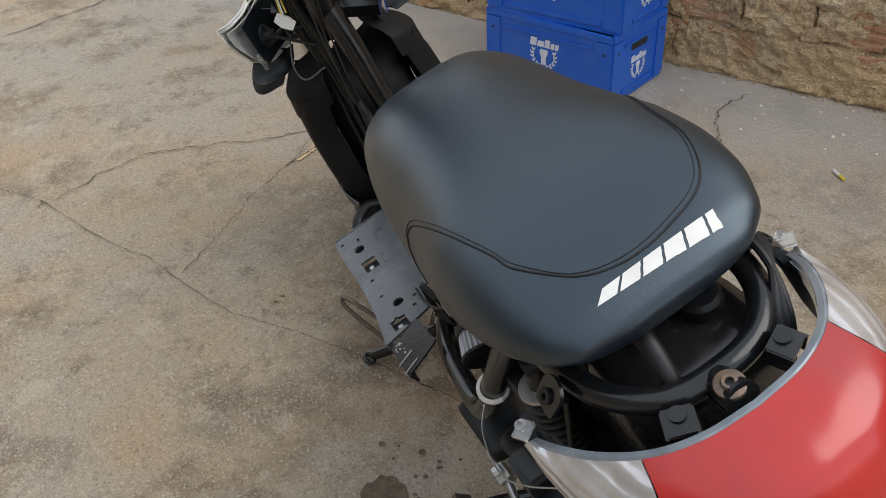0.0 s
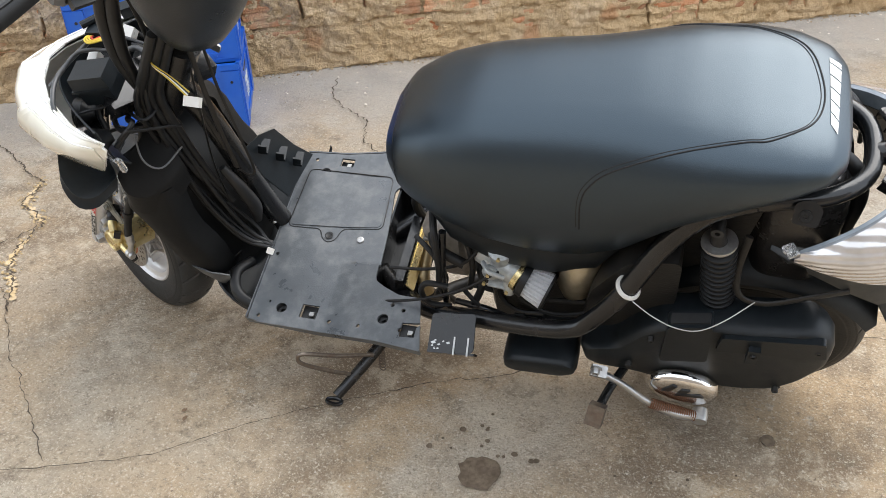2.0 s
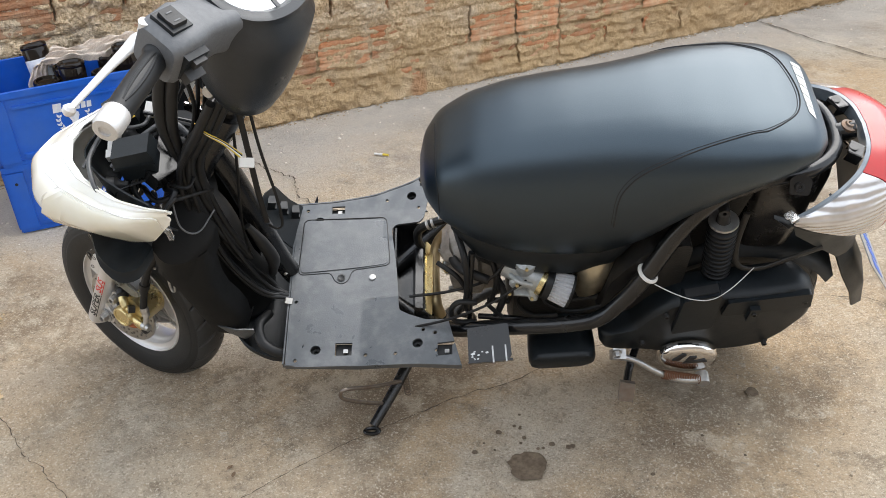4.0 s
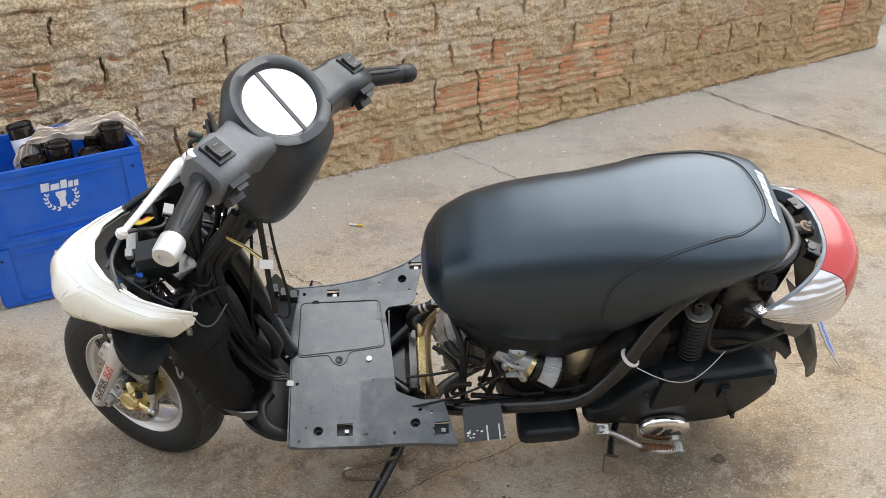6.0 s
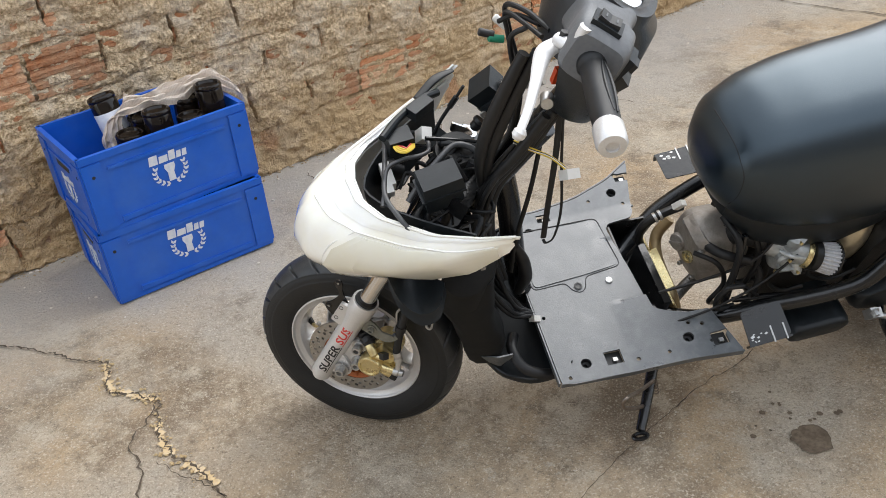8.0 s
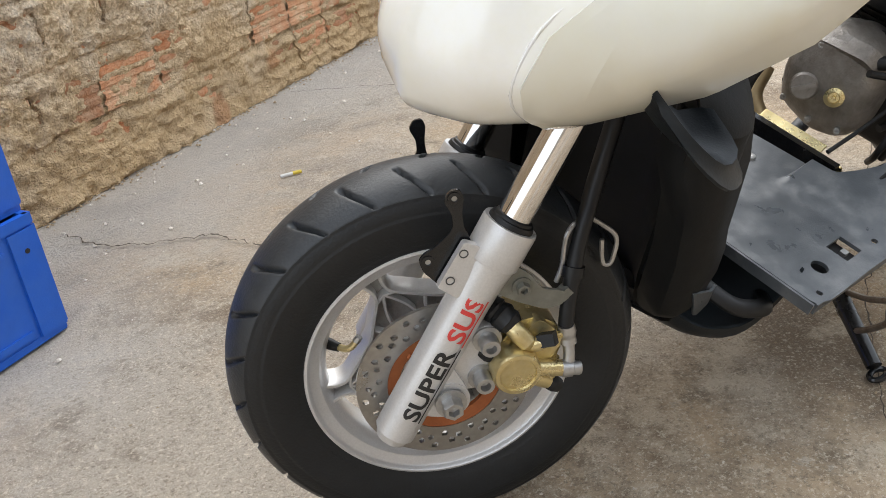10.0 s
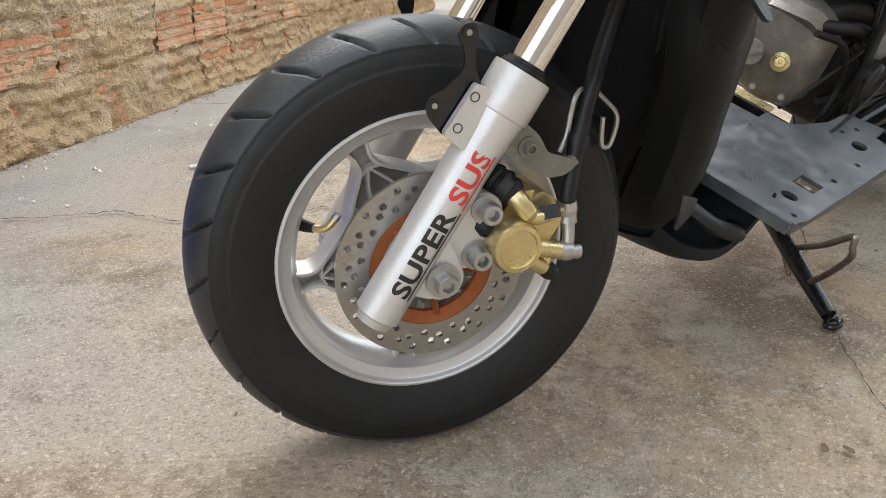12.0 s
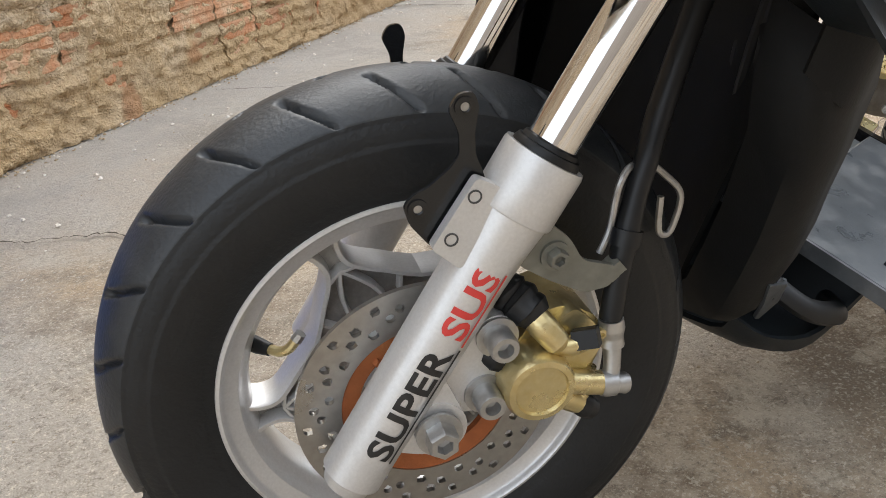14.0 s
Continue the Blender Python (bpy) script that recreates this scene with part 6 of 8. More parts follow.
for k in range(2):
    bm = bm_new()
    tube(bm, [(0.278 + 0.020 * k, -0.012, 0.915), (0.262 + 0.020 * k, -0.016, 0.880), (0.243 + 0.020 * k, -0.02, 0.831), (0.230 + 0.019 * k, -0.02, 0.787), (0.222 + 0.016 * k, -0.02, 0.740), (0.222 + 0.012 * k, -0.018, 0.69), (0.234, -0.014, 0.62), (0.248, -0.010, 0.54)], (0.0085, 0.0095, 0.0105, 0.0105, 0.0095, 0.008, 0.007, 0.006), 14)
    part("wire_loom", bm, M_HOSE, scooter, "thick taped wire loom")
bm = bm_new()
box(bm, (0.012, 0.010, 0.026), pose(0.335, -0.005, 0.856, 0, 12, 0), 0.003)
part("wire_plug", bm, material("orange_plug", (0.72, 0.10, 0.03), (0.62, 0.07, 0.02), 60, 0.4), scooter, "orange-red wire plug")
bm = bm_new()
lathe(bm, [(0.003, -0.02), (0.0105, -0.02), (0.0105, 0.0), (0.009, 0.003), (0.001, 0.003)], (0.318, -0.022, 0.820), (-0.3, -0.9, 0.3), 20)
part("clamp_bolt", bm, M_STEEL, scooter, "round steel bolt head")
bm = bm_new()
tube(bm, [(0.318, -0.01, 0.30), (0.328, -0.012, 0.35), (0.318, -0.014, 0.41), (0.30, -0.012, 0.46)], (0.009, 0.014, 0.012, 0.007), 14)
part("cable_sleeve", bm, M_HOSE, scooter, "black rubber cable sleeve")
bm = bm_new()
box(bm, (0.014, 0.012, 0.022), pose(0.345, -0.05, 0.250, 30, 20, 0), 0.002)
part("wire_connector", bm, M_WHITE, scooter, "white wire connector")
bm = bm_new()
tube(bm, [(0.20, -0.05, 0.60), (0.205, -0.075, 0.545), (0.23, -0.070, 0.52), (0.258, -0.03, 0.535)], 0.0017, 8)
part("wire", bm, M_GREY, scooter, "grey looped wire")

# loose connector hanging on its wires
bm = bm_new()
box(bm, (0.024, 0.016, 0.024), pose(0.356, -0.061, 0.695, 40, 15, 10), 0.002)
part("wire_connector", bm, M_WHITE, scooter, "cream multi-pin wire connector")
for k in range(4):
    bm = bm_new()
    tube(bm, [(0.275, -0.015, 0.735 + 0.003 * k), (0.295, -0.035, 0.738 + 0.002 * k), (0.325, -0.050 + 0.002 * k, 0.728), (0.350, -0.060 + 0.003 * k, 0.705)], 0.0013, 6)
    part("wire", bm, (M_YELLOW, M_WHITE, M_HOSE, M_YELLOW)[k], scooter, ("yellow wire", "white wire", "", "yellow wire")[k])

# straps that hang plumb from the bar cover
INV = BIKE.inverted()


def hang(pts, r, flat, name="strap", label="black hanging strap"):
    bm = bm_new()
    tube(bm, [INV @ V(*p) for p in pts], r, 8, 6, flat)
    part(name, bm, M_HOSE, scooter, label)


hang([(0.405, -0.245, 0.76), (0.404, -0.22, 0.66), (0.400, -0.185, 0.55), (0.399, -0.155, 0.465)], 0.0055, 0.25)
hang([(0.417, -0.225, 0.76), (0.420, -0.20, 0.64), (0.428, -0.17, 0.53), (0.424, -0.14, 0.455), (0.410, -0.135, 0.440), (0.400, -0.150, 0.458)], 0.0028, 0.4)
hang([(0.392, -0.226, 0.76), (0.372, -0.19, 0.60), (0.35, -0.15, 0.47), (0.345, -0.12, 0.38)], 0.004, 0.3)

# inner fender behind the front wheel, with its flared flanges
bm = bm_new()
rows = []
prof = [(0.150, 0.505), (0.21, 0.47), (0.245, 0.42), (0.258, 0.36), (0.262, 0.30), (0.268, 0.24), (0.28, 0.20), (0.295, 0.18)]
for k in range(21):
    s = k / 10 - 1
    y = HY + 0.095 * s
    rows.append([V(x - 0.055 * abs(s) ** 3 * (1 if z < 0.44 else 0.3), y, z + 0.015 * abs(s) ** 2) for x, z in smooth_path([(a, b, 0) for a, b in prof], 4) and [(p.x, p.y) for p in smooth_path([(a, b, 0) for a, b in prof], 4)]])
sheet(bm, rows, 0.004)
M_FENDER = material("dull_black_plastic", (0.0042, 0.0047, 0.005), (0.0065, 0.007, 0.0075), 90, 0.62, spec=0.22, bump=0.1, bump_scale=500, dirt=(0.02, 0.019, 0.017), dirt_amount=0.2, dirt_scale=8)
fender = part("inner_fender", bm, M_FENDER, scooter, "black plastic inner fender", smooth=60)
for s in (-1, 1):
    def my(y):
        return HY + s * (HY - y)
    # front flange: a shallow cup
    bm = bm_new()
    rows = []
    for k in range(13):
        t = k / 12
        a = smooth_path([(0.052, my(-0.092), 0.560), (0.064, my(-0.126), 0.535), (0.094, my(-0.146), 0.510), (0.128, my(-0.136), 0.506), (0.148, my(-0.095), 0.512)], 3)[k]
        c = V(0.10, my(-0.045), 0.535)
        d = V(0, s * 0.006, 0)
        rows.append([a + d * 2 + V(0, 0, -0.016), a + d * 0.3 + V(0, 0, -0.006), a, a.lerp(c, 0.15) + V(0, 0, -0.004), a.lerp(c, 0.4) + V(0, 0, -0.016), a.lerp(c, 0.75) + V(0, 0, -0.014), c])
    sheet(bm, rows, 0.0035)
    part("fender_flange", bm, M_PLASTIC, fender, "dark plastic flange", smooth=60)
    # rear flange
    bm = bm_new()
    rows = []
    edge = smooth_path([(0.142, my(-0.090), 0.502), (0.166, my(-0.112), 0.486), (0.205, my(-0.110), 0.482), (0.240, my(-0.080), 0.490), (0.256, my(-0.045), 0.505)], 3)
    for k in range(13):
        a = edge[k]
        c = V(0.185 + 0.003 * k, my(-0.02), 0.55)
        rows.append([a + V(-0.003, s * 0.004, -0.045), a + V(0.0, 0, -0.010), a, a.lerp(c, 0.06) + V(0, 0, 0.004), a.lerp(c, 0.35) + V(0, 0, 0.006), a.lerp(c, 0.7), c])
    sheet(bm, rows, 0.0035)
    part("fender_flange", bm, M_FENDER, fender, "dark plastic flange", smooth=30)
    # side wall from the flange down to the floor, turned in at its rear edge
    bm = bm_new()
    rows = []
    for z, x0, x1, y in ((0.482, 0.15, 0.238, -0.098), (0.44, 0.138, 0.238, -0.112), (0.395, 0.160, 0.238, -0.118), (0.36, 0.168, 0.243, -0.120), (0.326, 0.178, 0.257, -0.121), (0.29, 0.184, 0.265, -0.121), (0.245, 0.196, 0.262, -0.118), (0.222, 0.212, 0.258, -0.108), (0.205, 0.226, 0.256, -0.085), (0.195, 0.235, 0.258, -0.04)):
        rows.append([V(x0 + 0.012, my(y + 0.05), z), V(x0, my(y + 0.012), z), V(x0 + 0.012, my(y), z), V(x0 * 0.5 + x1 * 0.5, my(y - 0.003), z), V(x1 - 0.012, my(y), z), V(x1, my(y + 0.012), z), V(x1 + 0.006, my(y + 0.05), z + 0.003)])
    sheet(bm, rows, 0.003)
    part("fender_side", bm, M_FENDER, fender, "black plastic side of the inner fender", smooth=60)
    bm = bm_new()
    sheet(bm, [[V(0.214, my(-0.124), 0.279), V(0.250, my(-0.127), 0.266), V(0.281, my(-0.118), 0.250)], [V(0.230, my(-0.124), 0.252), V(0.256, my(-0.127), 0.244), V(0.280, my(-0.118), 0.238)], [V(0.250, my(-0.120), 0.222), V(0.257, my(-0.121), 0.219), V(0.263, my(-0.117), 0.217)]], 0.003)
    part("fender_tip", bm, M_BOARD, fender, "worn blue-grey lower tip", smooth=60)
# belly tray in front of the floor board
bm = bm_new()
for_rows = []
for x, w, z in ((0.235, 0.14, 0.20), (0.26, 0.165, 0.185), (0.31, 0.185, 0.175), (0.36, 0.19, 0.185), (0.385, 0.195, 0.235)):
    for_rows.append([V(x, HY - w, z + 0.022), V(x, HY - w + 0.012, z), V(x, HY - 0.05, z - 0.02), V(x, HY + 0.05, z - 0.02), V(x, HY + w - 0.012, z), V(x, HY + w, z + 0.02)])
for_rows = [smooth_path(r, 3) for r in for_rows]
for_rows = list(zip(*[smooth_path(c, 3) for c in zip(*for_rows)]))
sheet(bm, for_rows, 0.004)
part("belly_tray", bm, M_PLASTIC, scooter, "black plastic belly tray", smooth=50)
bm = bm_new()
tube(bm, [(0.30, -0.06, 0.22), (0.285, -0.1, 0.235), (0.30, -0.14, 0.225), (0.345, -0.155, 0.21), (0.37, -0.14, 0.20)], 0.011, 12, 6, 0.8)
part("duct", bm, M_HOSE, scooter, "black rubber duct")

# ribbed remnant of the leg shield on the far side of the tube
bm = bm_new()
sheet(bm, [[V(0.30, 0.06, 0.42), V(0.315, 0.065, 0.34), V(0.345, 0.075, 0.265)], [V(0.312, 0.11, 0.41), V(0.328, 0.12, 0.33), V(0.35, 0.13, 0.262)], [V(0.322, 0.15, 0.385), V(0.338, 0.17, 0.315), V(0.358, 0.19, 0.262)]], 0.003)
remnant = part("shield_remnant", bm, M_PLASTIC, scooter, "black plastic remnant of the leg shield", smooth=60)
for x, y, z in ((0.322, 0.10, 0.39), (0.335, 0.125, 0.34), (0.35, 0.15, 0.295)):
    bm = bm_new()
    box(bm, (0.016, 0.034, 0.006), pose(x, y, z, 0, 15, 10), 0.002)
    box(bm, (0.016, 0.004, 0.022), pose(x + 0.002, y - 0.014, z + 0.008, 0, 15, 10), 0.001)
    part("shield_lug", bm, M_PLASTIC, remnant)

# floor board
BOARD = [(0.352, -0.2), (0.375, -0.207), (0.52, -0.208), (0.61, -0.214), (0.703, -0.228), (0.688, -0.165), (0.678, -0.122), (0.634, -0.118), (0.60, -0.102), (0.578, -0.088), (0.57, 0.02), (0.557, 0.125), (0.565, 0.138), (0.618, 0.142), (0.628, 0.155), (0.634, 0.19), (0.658, 0.284), (0.60, 0.248), (0.52, 0.22), (0.43, 0.205), (0.344, 0.2)]


def board_bow(x, y):
    """The board curls up a little at its rear corners."""
    return 0.252 + max(0, x - 0.5) * 0.16 * (1.0 if y < -0.05 else 0.35 if y > 0.1 else 0.15) + 0.10 * max(0.0, y - 0.18)


def build_board():
    bm = bm_new()
    poly = round_poly(BOARD, 0.006, 3)
    # cells of a fine grid, cut out where the board has openings
    xs, ys = np.arange(0.34, 0.71, 0.0048), np.arange(-0.232, 0.29, 0.0048)

    def inside(x, y):
        c, j = False, len(poly) - 1
        for i in range(len(poly)):
            (xi, yi), (xj, yj) = poly[i], poly[j]
            if (yi > y) != (yj > y) and x < (xj - xi) * (y - yi) / (yj - yi) + xi:
                c = not c
            j = i
        return c

    ROUND = [(0.411, -0.170, 0.0105), (0.617, -0.170, 0.0105), (0.396, 0.156, 0.0105), (0.600, 0.214, 0.0105)]
    SQUARE = [(0.468, -0.168, 0.016, 0.014), (0.672, -0.188, 0.015, 0.013), (0.436, 0.186, 0.015, 0.008), (0.632, 0.248, 0.013, 0.009)]
    SMALL = [(0.372, -0.193), (0.512, -0.185), (0.572, -0.188), (0.652, -0.15), (0.362, -0.055), (0.655, -0.19), (0.616, 0.182), (0.368, 0.185), (0.545, 0.205), (0.628, -0.14), (0.64, 0.17)]

    def open_at(x, y):
        return any((x - a) ** 2 + (y - b) ** 2 < r * r for a, b, r in ROUND) or any(abs(x - a) < w and abs(y - b) < h for a, b, w, h in SQUARE) or any((x - a) ** 2 + (y - b) ** 2 < 0.0042 ** 2 for a, b in SMALL)

    verts, faces = {}, []

    def vert(i, j):
        if (i, j) not in verts:
            verts[i, j] = bm.verts.new((xs[i], ys[j], board_bow(xs[i], ys[j])))
        return verts[i, j]

    for i in range(len(xs) - 1):
        for j in range(len(ys) - 1):
            cx, cy = (xs[i] + xs[i + 1]) / 2, (ys[j] + ys[j + 1]) / 2
            if inside(cx, cy) and not open_at(cx, cy):
                faces.append(bm.faces.new((vert(i, j), vert(i + 1, j), vert(i + 1, j + 1), vert(i, j + 1))))
    # pull the ragged rim onto the true outline
    rim = [v for v in bm.verts if any(len(e.link_faces) == 1 for e in v.link_edges)]
    edges = [(Vector((*poly[i], 0)), Vector((*poly[(i + 1) % len(poly)], 0))) for i in range(len(poly))]
    for v in rim:
        p = V(v.co.x, v.co.y, 0)
        best, bd = None, 0.0062
        for a, b in edges:
            t = max(0, min(1, (p - a).dot(b - a) / max(1e-9, (b - a).length_squared)))
            q = a.lerp(b, t)
            if (p - q).length < bd:
                best, bd = q, (p - q).length
        for a, b, r in ROUND + [(a, b, 0.0042) for a, b in SMALL]:
            d = p - V(a, b, 0)
            if abs(d.length - r) < 0.005:
                best = V(a, b, 0) + d.normalized() * r
        if best is not None:
            v.co.x, v.co.y = best.x, best.y
            v.co.z = board_bow(best.x, best.y)
    under = bmesh.ops.extrude_face_region(bm, geom=faces)
    for v in under["geom"]:
        if isinstance(v, bmesh.types.BMVert):
            v.co.z -= 0.005
    board = part("floor_board", bm, M_BOARD, scooter, "scuffed dark grey plastic floor board with bolt holes", smooth=30)
    # down-turned lips along the edges
    for a, b in (((0.352, -0.2), (0.703, -0.228)), ((0.344, 0.2), (0.658, 0.284)), ((0.35, -0.2), (0.344, 0.2))):
        lip = bm_new()
        rows = []
        for k in range(13):
            t = k / 12
            x, y = a[0] + (b[0] - a[0]) * t, a[1] + (b[1] - a[1]) * t
            if a[1] < -0.1 and b[1] < -0.1:
                y = float(np.interp(x, [0.352, 0.52, 0.61, 0.703], [-0.203, -0.2095, -0.2155, -0.2295]))
            if a[1] > 0.1 and b[1] > 0.1:
                y = float(np.interp(x, [0.344, 0.43, 0.52, 0.60, 0.658], [0.2015, 0.2065, 0.2215, 0.2495, 0.2855]))
            z = board_bow(x, y)
            rows.append([V(x, y, z + 0.0005), V(x, y, z - 0.014)])
        sheet(lip, rows, 0.003)
        part("edge_lip", lip, M_BOARD, board)
    # black cups: the shade inside the bolt holes is put into the colour
    for a, b, r in ROUND:
        cup = bm_new()
        z = board_bow(a, b)
        lathe(cup, [(r + 0.0005, -0.001), (r - 0.0005, -0.013), (0.005, -0.0135), (0.005, -0.020), (0.001, -0.020)], (a, b, z), (0, 0, 1), 20, caps=False)
        part("bolt_cup", cup, M_BLACK, board)
    for a, b, w, h in SQUARE:
        clip = bm_new()
        z = board_bow(a, b)
        box(clip, (0.009, 0.008, 0.005), pose(a + 0.003, b - 0.003, z - 0.008), 0.001)
        part("spring_clip", clip, M_STEEL, board, "steel spring clip")
        # black sheet stands in for the shade under the clip opening
        well = bm_new()
        box(well, (2 * w + 0.004, 2 * h + 0.004, 0.002), pose(a, b, z - 0.014), 0)
        part("clip_well_shade", well, M_BLACK, board)
    # hatch lid
    lid = bm_new()
    lp = round_poly([(0.360, 0.012), (0.362, 0.160), (0.545, 0.160), (0.556, 0.032), (0.475, 0.022), (0.468, -0.005), (0.455, -0.014), (0.440, -0.006), (0.430, 0.016)], 0.014, 4)
    gm = bm_new()
    tube(gm, [(x, y, board_bow(x, y) + 0.0003) for x, y in lp + lp[:1]], 0.0011, 5, 1)
    part("lid_gap", gm, M_BLACK, board)
    prism(lid, round_poly([(0.3645, 0.0165), (0.366, 0.156), (0.541, 0.156), (0.5515, 0.0355), (0.478, 0.026)], 0.012, 4), 0, 0.0016, Matrix.Translation((0, 0, 0.2525)), 0.0007)
    part("hatch_lid", lid, M_BOARD, board, "flat hatch lid")
    bt = bm_new()
    lathe(bt, [(0.001, 0), (0.0075, 0), (0.007, 0.003), (0.0035, 0.004), (0.001, 0.0032)], (0.519, 0.001, board_bow(0.519, 0.0)), (0, 0, 1), 18)
    part("board_bolt", bt, M_STEEL, board, "zinc bolt")
    bt = bm_new()
    lathe(bt, [(0.001, 0.0004), (0.0085, 0.0004), (0.0085, 0.0012), (0.006, 0.0014), (0.005, 0.0008), (0.001, 0.0008)], (0.453, 0.002, 0.2535), (0, 0, 1), 18)
    part("board_bolt", bt, M_BLACK, board)
    return board


build_board()

# side stand with its wire loop and spring
foot = INV @ V(0.571, -0.23, 0.006)
top = V(0.60, -0.115, 0.135)
bm = bm_new()
tube(bm, [top, top.lerp(foot, 0.5), foot + V(0.0, 0.006, 0.006)], (0.0125, 0.0115, 0.010), 14)
box(bm, (0.03, 0.05, 0.03), pose(0.60, -0.10, 0.145), 0.005)
stand = part("side_stand", bm, M_PAINT, scooter, "black painted side stand")
bm = bm_new()
ring = []
for k in range(17):
    q = 2 * math.pi * k / 16
    ring.append(INV @ V(0.568 + 0.015 * math.cos(q), -0.234 + 0.008 * math.sin(q), 0.006))
tube(bm, ring, 0.004, 8, 2)
part("stand_foot", bm, M_PAINT, stand)
bm = bm_new()
tube(bm, [(0.572, -0.179, 0.126), (0.52, -0.215, 0.175), (0.475, -0.243, 0.222), (0.462, -0.25, 0.217), (0.468, -0.254, 0.20), (0.505, -0.238, 0.15), (0.545, -0.217, 0.10)], 0.0042, 10)
part("wire_loop", bm, M_OLD, stand, "bent brown steel wire loop")
bm = bm_new()
coil = []
for k in range(160):
    t = k / 159
    q = t * 2 * math.pi * 16
    c = V(0.575, -0.125, 0.155).lerp(V(0.585, -0.185, 0.082), t)
    coil.append(c + V(0.0062 * math.cos(q), 0.004 * math.sin(q), 0.0045 * math.sin(q)))
tube(bm, coil, 0.0014, 5, 1)
part("stand_spring", bm, M_OLD, stand, "steel coil spring")
# frame rails
def mirror(pts):
    return [(x, 2 * mid_y(x) - y, z) for x, y, z in pts]


RAIL = [(0.56, -0.02, 0.19), (0.62, -0.075, 0.205), (0.691, -0.122, 0.240), (0.80, -0.15, 0.290), (0.90, -0.163, 0.315), (0.965, -0.165, 0.338), (1.005, -0.157, 0.385), (1.041, -0.145, 0.448), (1.089, -0.118, 0.545), (1.14, -0.105, 0.62), (1.20, -0.10, 0.655)]
for pts in (RAIL, mirror(RAIL)):
    bm = bm_new()
    tube(bm, pts, 0.0165, 18)
    part("frame_rail", bm, M_PAINT, scooter, "black painted steel frame rail")
LOOP = [(1.17, -0.10, 0.64), (1.24, -0.098, 0.66), (1.295, -0.085, 0.665), (1.335, -0.05, 0.667), (1.345, 0.0, 0.668), (1.335, 0.05, 0.667), (1.295, 0.085, 0.665), (1.24, 0.098, 0.66), (1.17, 0.10, 0.64)]
bm = bm_new()
tube(bm, LOOP, 0.0128, 18)
loop = part("tail_loop", bm, M_PAINT, scooter, "black painted tail frame loop")
for s in (-1, 1):
    bm = bm_new()
    prism(bm, round_poly([(-0.016, -0.016), (0.016, -0.016), (0.018, 0.010), (0.006, 0.018), (-0.006, 0.018), (-0.018, 0.010)], 0.006), -0.002, 0.002, pose(1.262, s * 0.122, 0.668, s * -48, 0, s * 8), 0.0008)
    ear = part("tail_ear", bm, M_PAINT, loop, "black steel mounting ear")
    bm = bm_new()
    lathe(bm, [(0.0035, -0.004), (0.008, -0.004), (0.008, 0.004), (0.0035, 0.004)], (1.260, s * 0.125, 0.667), (0, s * 0.75, 0.67), 16, ring=True)
    part("rubber_grommet", bm, M_HOSE, ear)
    bm = bm_new()
    box(bm, (0.024, 0.026, 0.006), pose(1.366, s * 0.055 - 0.002, 0.678, 0, 12, s * 25), 0.002)
    for w in (-1, 1):
        box(bm, (0.024, 0.003, 0.02), pose(1.366, s * 0.055 - 0.002, 0.670, 0, 12, s * 25) @ pose(0, w * 0.013, 0), 0.001)
    lathe(bm, [(0.004, 0), (0.008, 0), (0.008, 0.003), (0.004, 0.003)], (1.362, s * 0.055, 0.681), (0, 0, 1), 14)
    part("tail_lug", bm, M_PAINT, loop)
bm = bm_new()
lathe(bm, [(0.004, -0.01), (0.0145, -0.01), (0.0145, 0.002), (0.0115, 0.004), (0.0115, 0.009), (0.0135, 0.010), (0.0135, 0.015), (0.008, 0.017), (0.0065, 0.020), (0.004, 0.020), (0.0035, 0.012), (0.001, 0.012)], (1.366, -0.006, 0.668), (0.15, 0, 1), 24)
part("seat_latch", bm, material("rusty_steel", (0.12, 0.09, 0.07), (0.2, 0.16, 0.13), 120, 0.55, metal=0.6, bump=0.4, dirt=(0.28, 0.13, 0.05), dirt_amount=0.5, dirt_scale=60), loop, "rusty round latch bolt")
bm = bm_new()
tube(bm, [(1.35, -0.005, 0.665), (1.38, -0.005, 0.672)], 0.017, 14)
part("latch_base", bm, M_PAINT, loop)

# underseat box, oil tank
bm = bm_new()
rings = []
for x, w, t, b in ((0.69, 0.06, 0.50, 0.46), (0.74, 0.095, 0.50, 0.405), (0.82, 0.115, 0.50, 0.378), (0.92, 0.12, 0.50, 0.38), (0.99, 0.115, 0.52, 0.41), (1.05, 0.10, 0.60, 0.50), (1.12, 0.09, 0.66, 0.60)):
    c = mid_y(x)
    rings.append([V(x, c + w * math.copysign(abs(math.cos(q)) ** 0.5, math.cos(q)), (t + b) / 2 + (t - b) / 2 * math.copysign(abs(math.sin(q)) ** 0.5, math.sin(q))) for q in [2 * math.pi * k / 28 for k in range(28)]])
loft(bm, rings)
part("storage_box", bm, M_PLASTIC, scooter, "black plastic underseat box", smooth=50)
bm = bm_new()
rings = []
for z, sx, sy in ((0.42, 0.035, 0.06), (0.43, 0.055, 0.078), (0.50, 0.064, 0.084), (0.60, 0.064, 0.086), (0.632, 0.058, 0.081), (0.642, 0.044, 0.067)):
    rings.append([V(1.272 + 0.02 * (0.6 - z) + sx * math.copysign(abs(math.cos(q)) ** 0.5, math.cos(q)), 0.005 + sy * math.copysign(abs(math.sin(q)) ** 0.5, math.sin(q)), z) for q in [2 * math.pi * k / 36 for k in range(36)]])
loft(bm, rings)
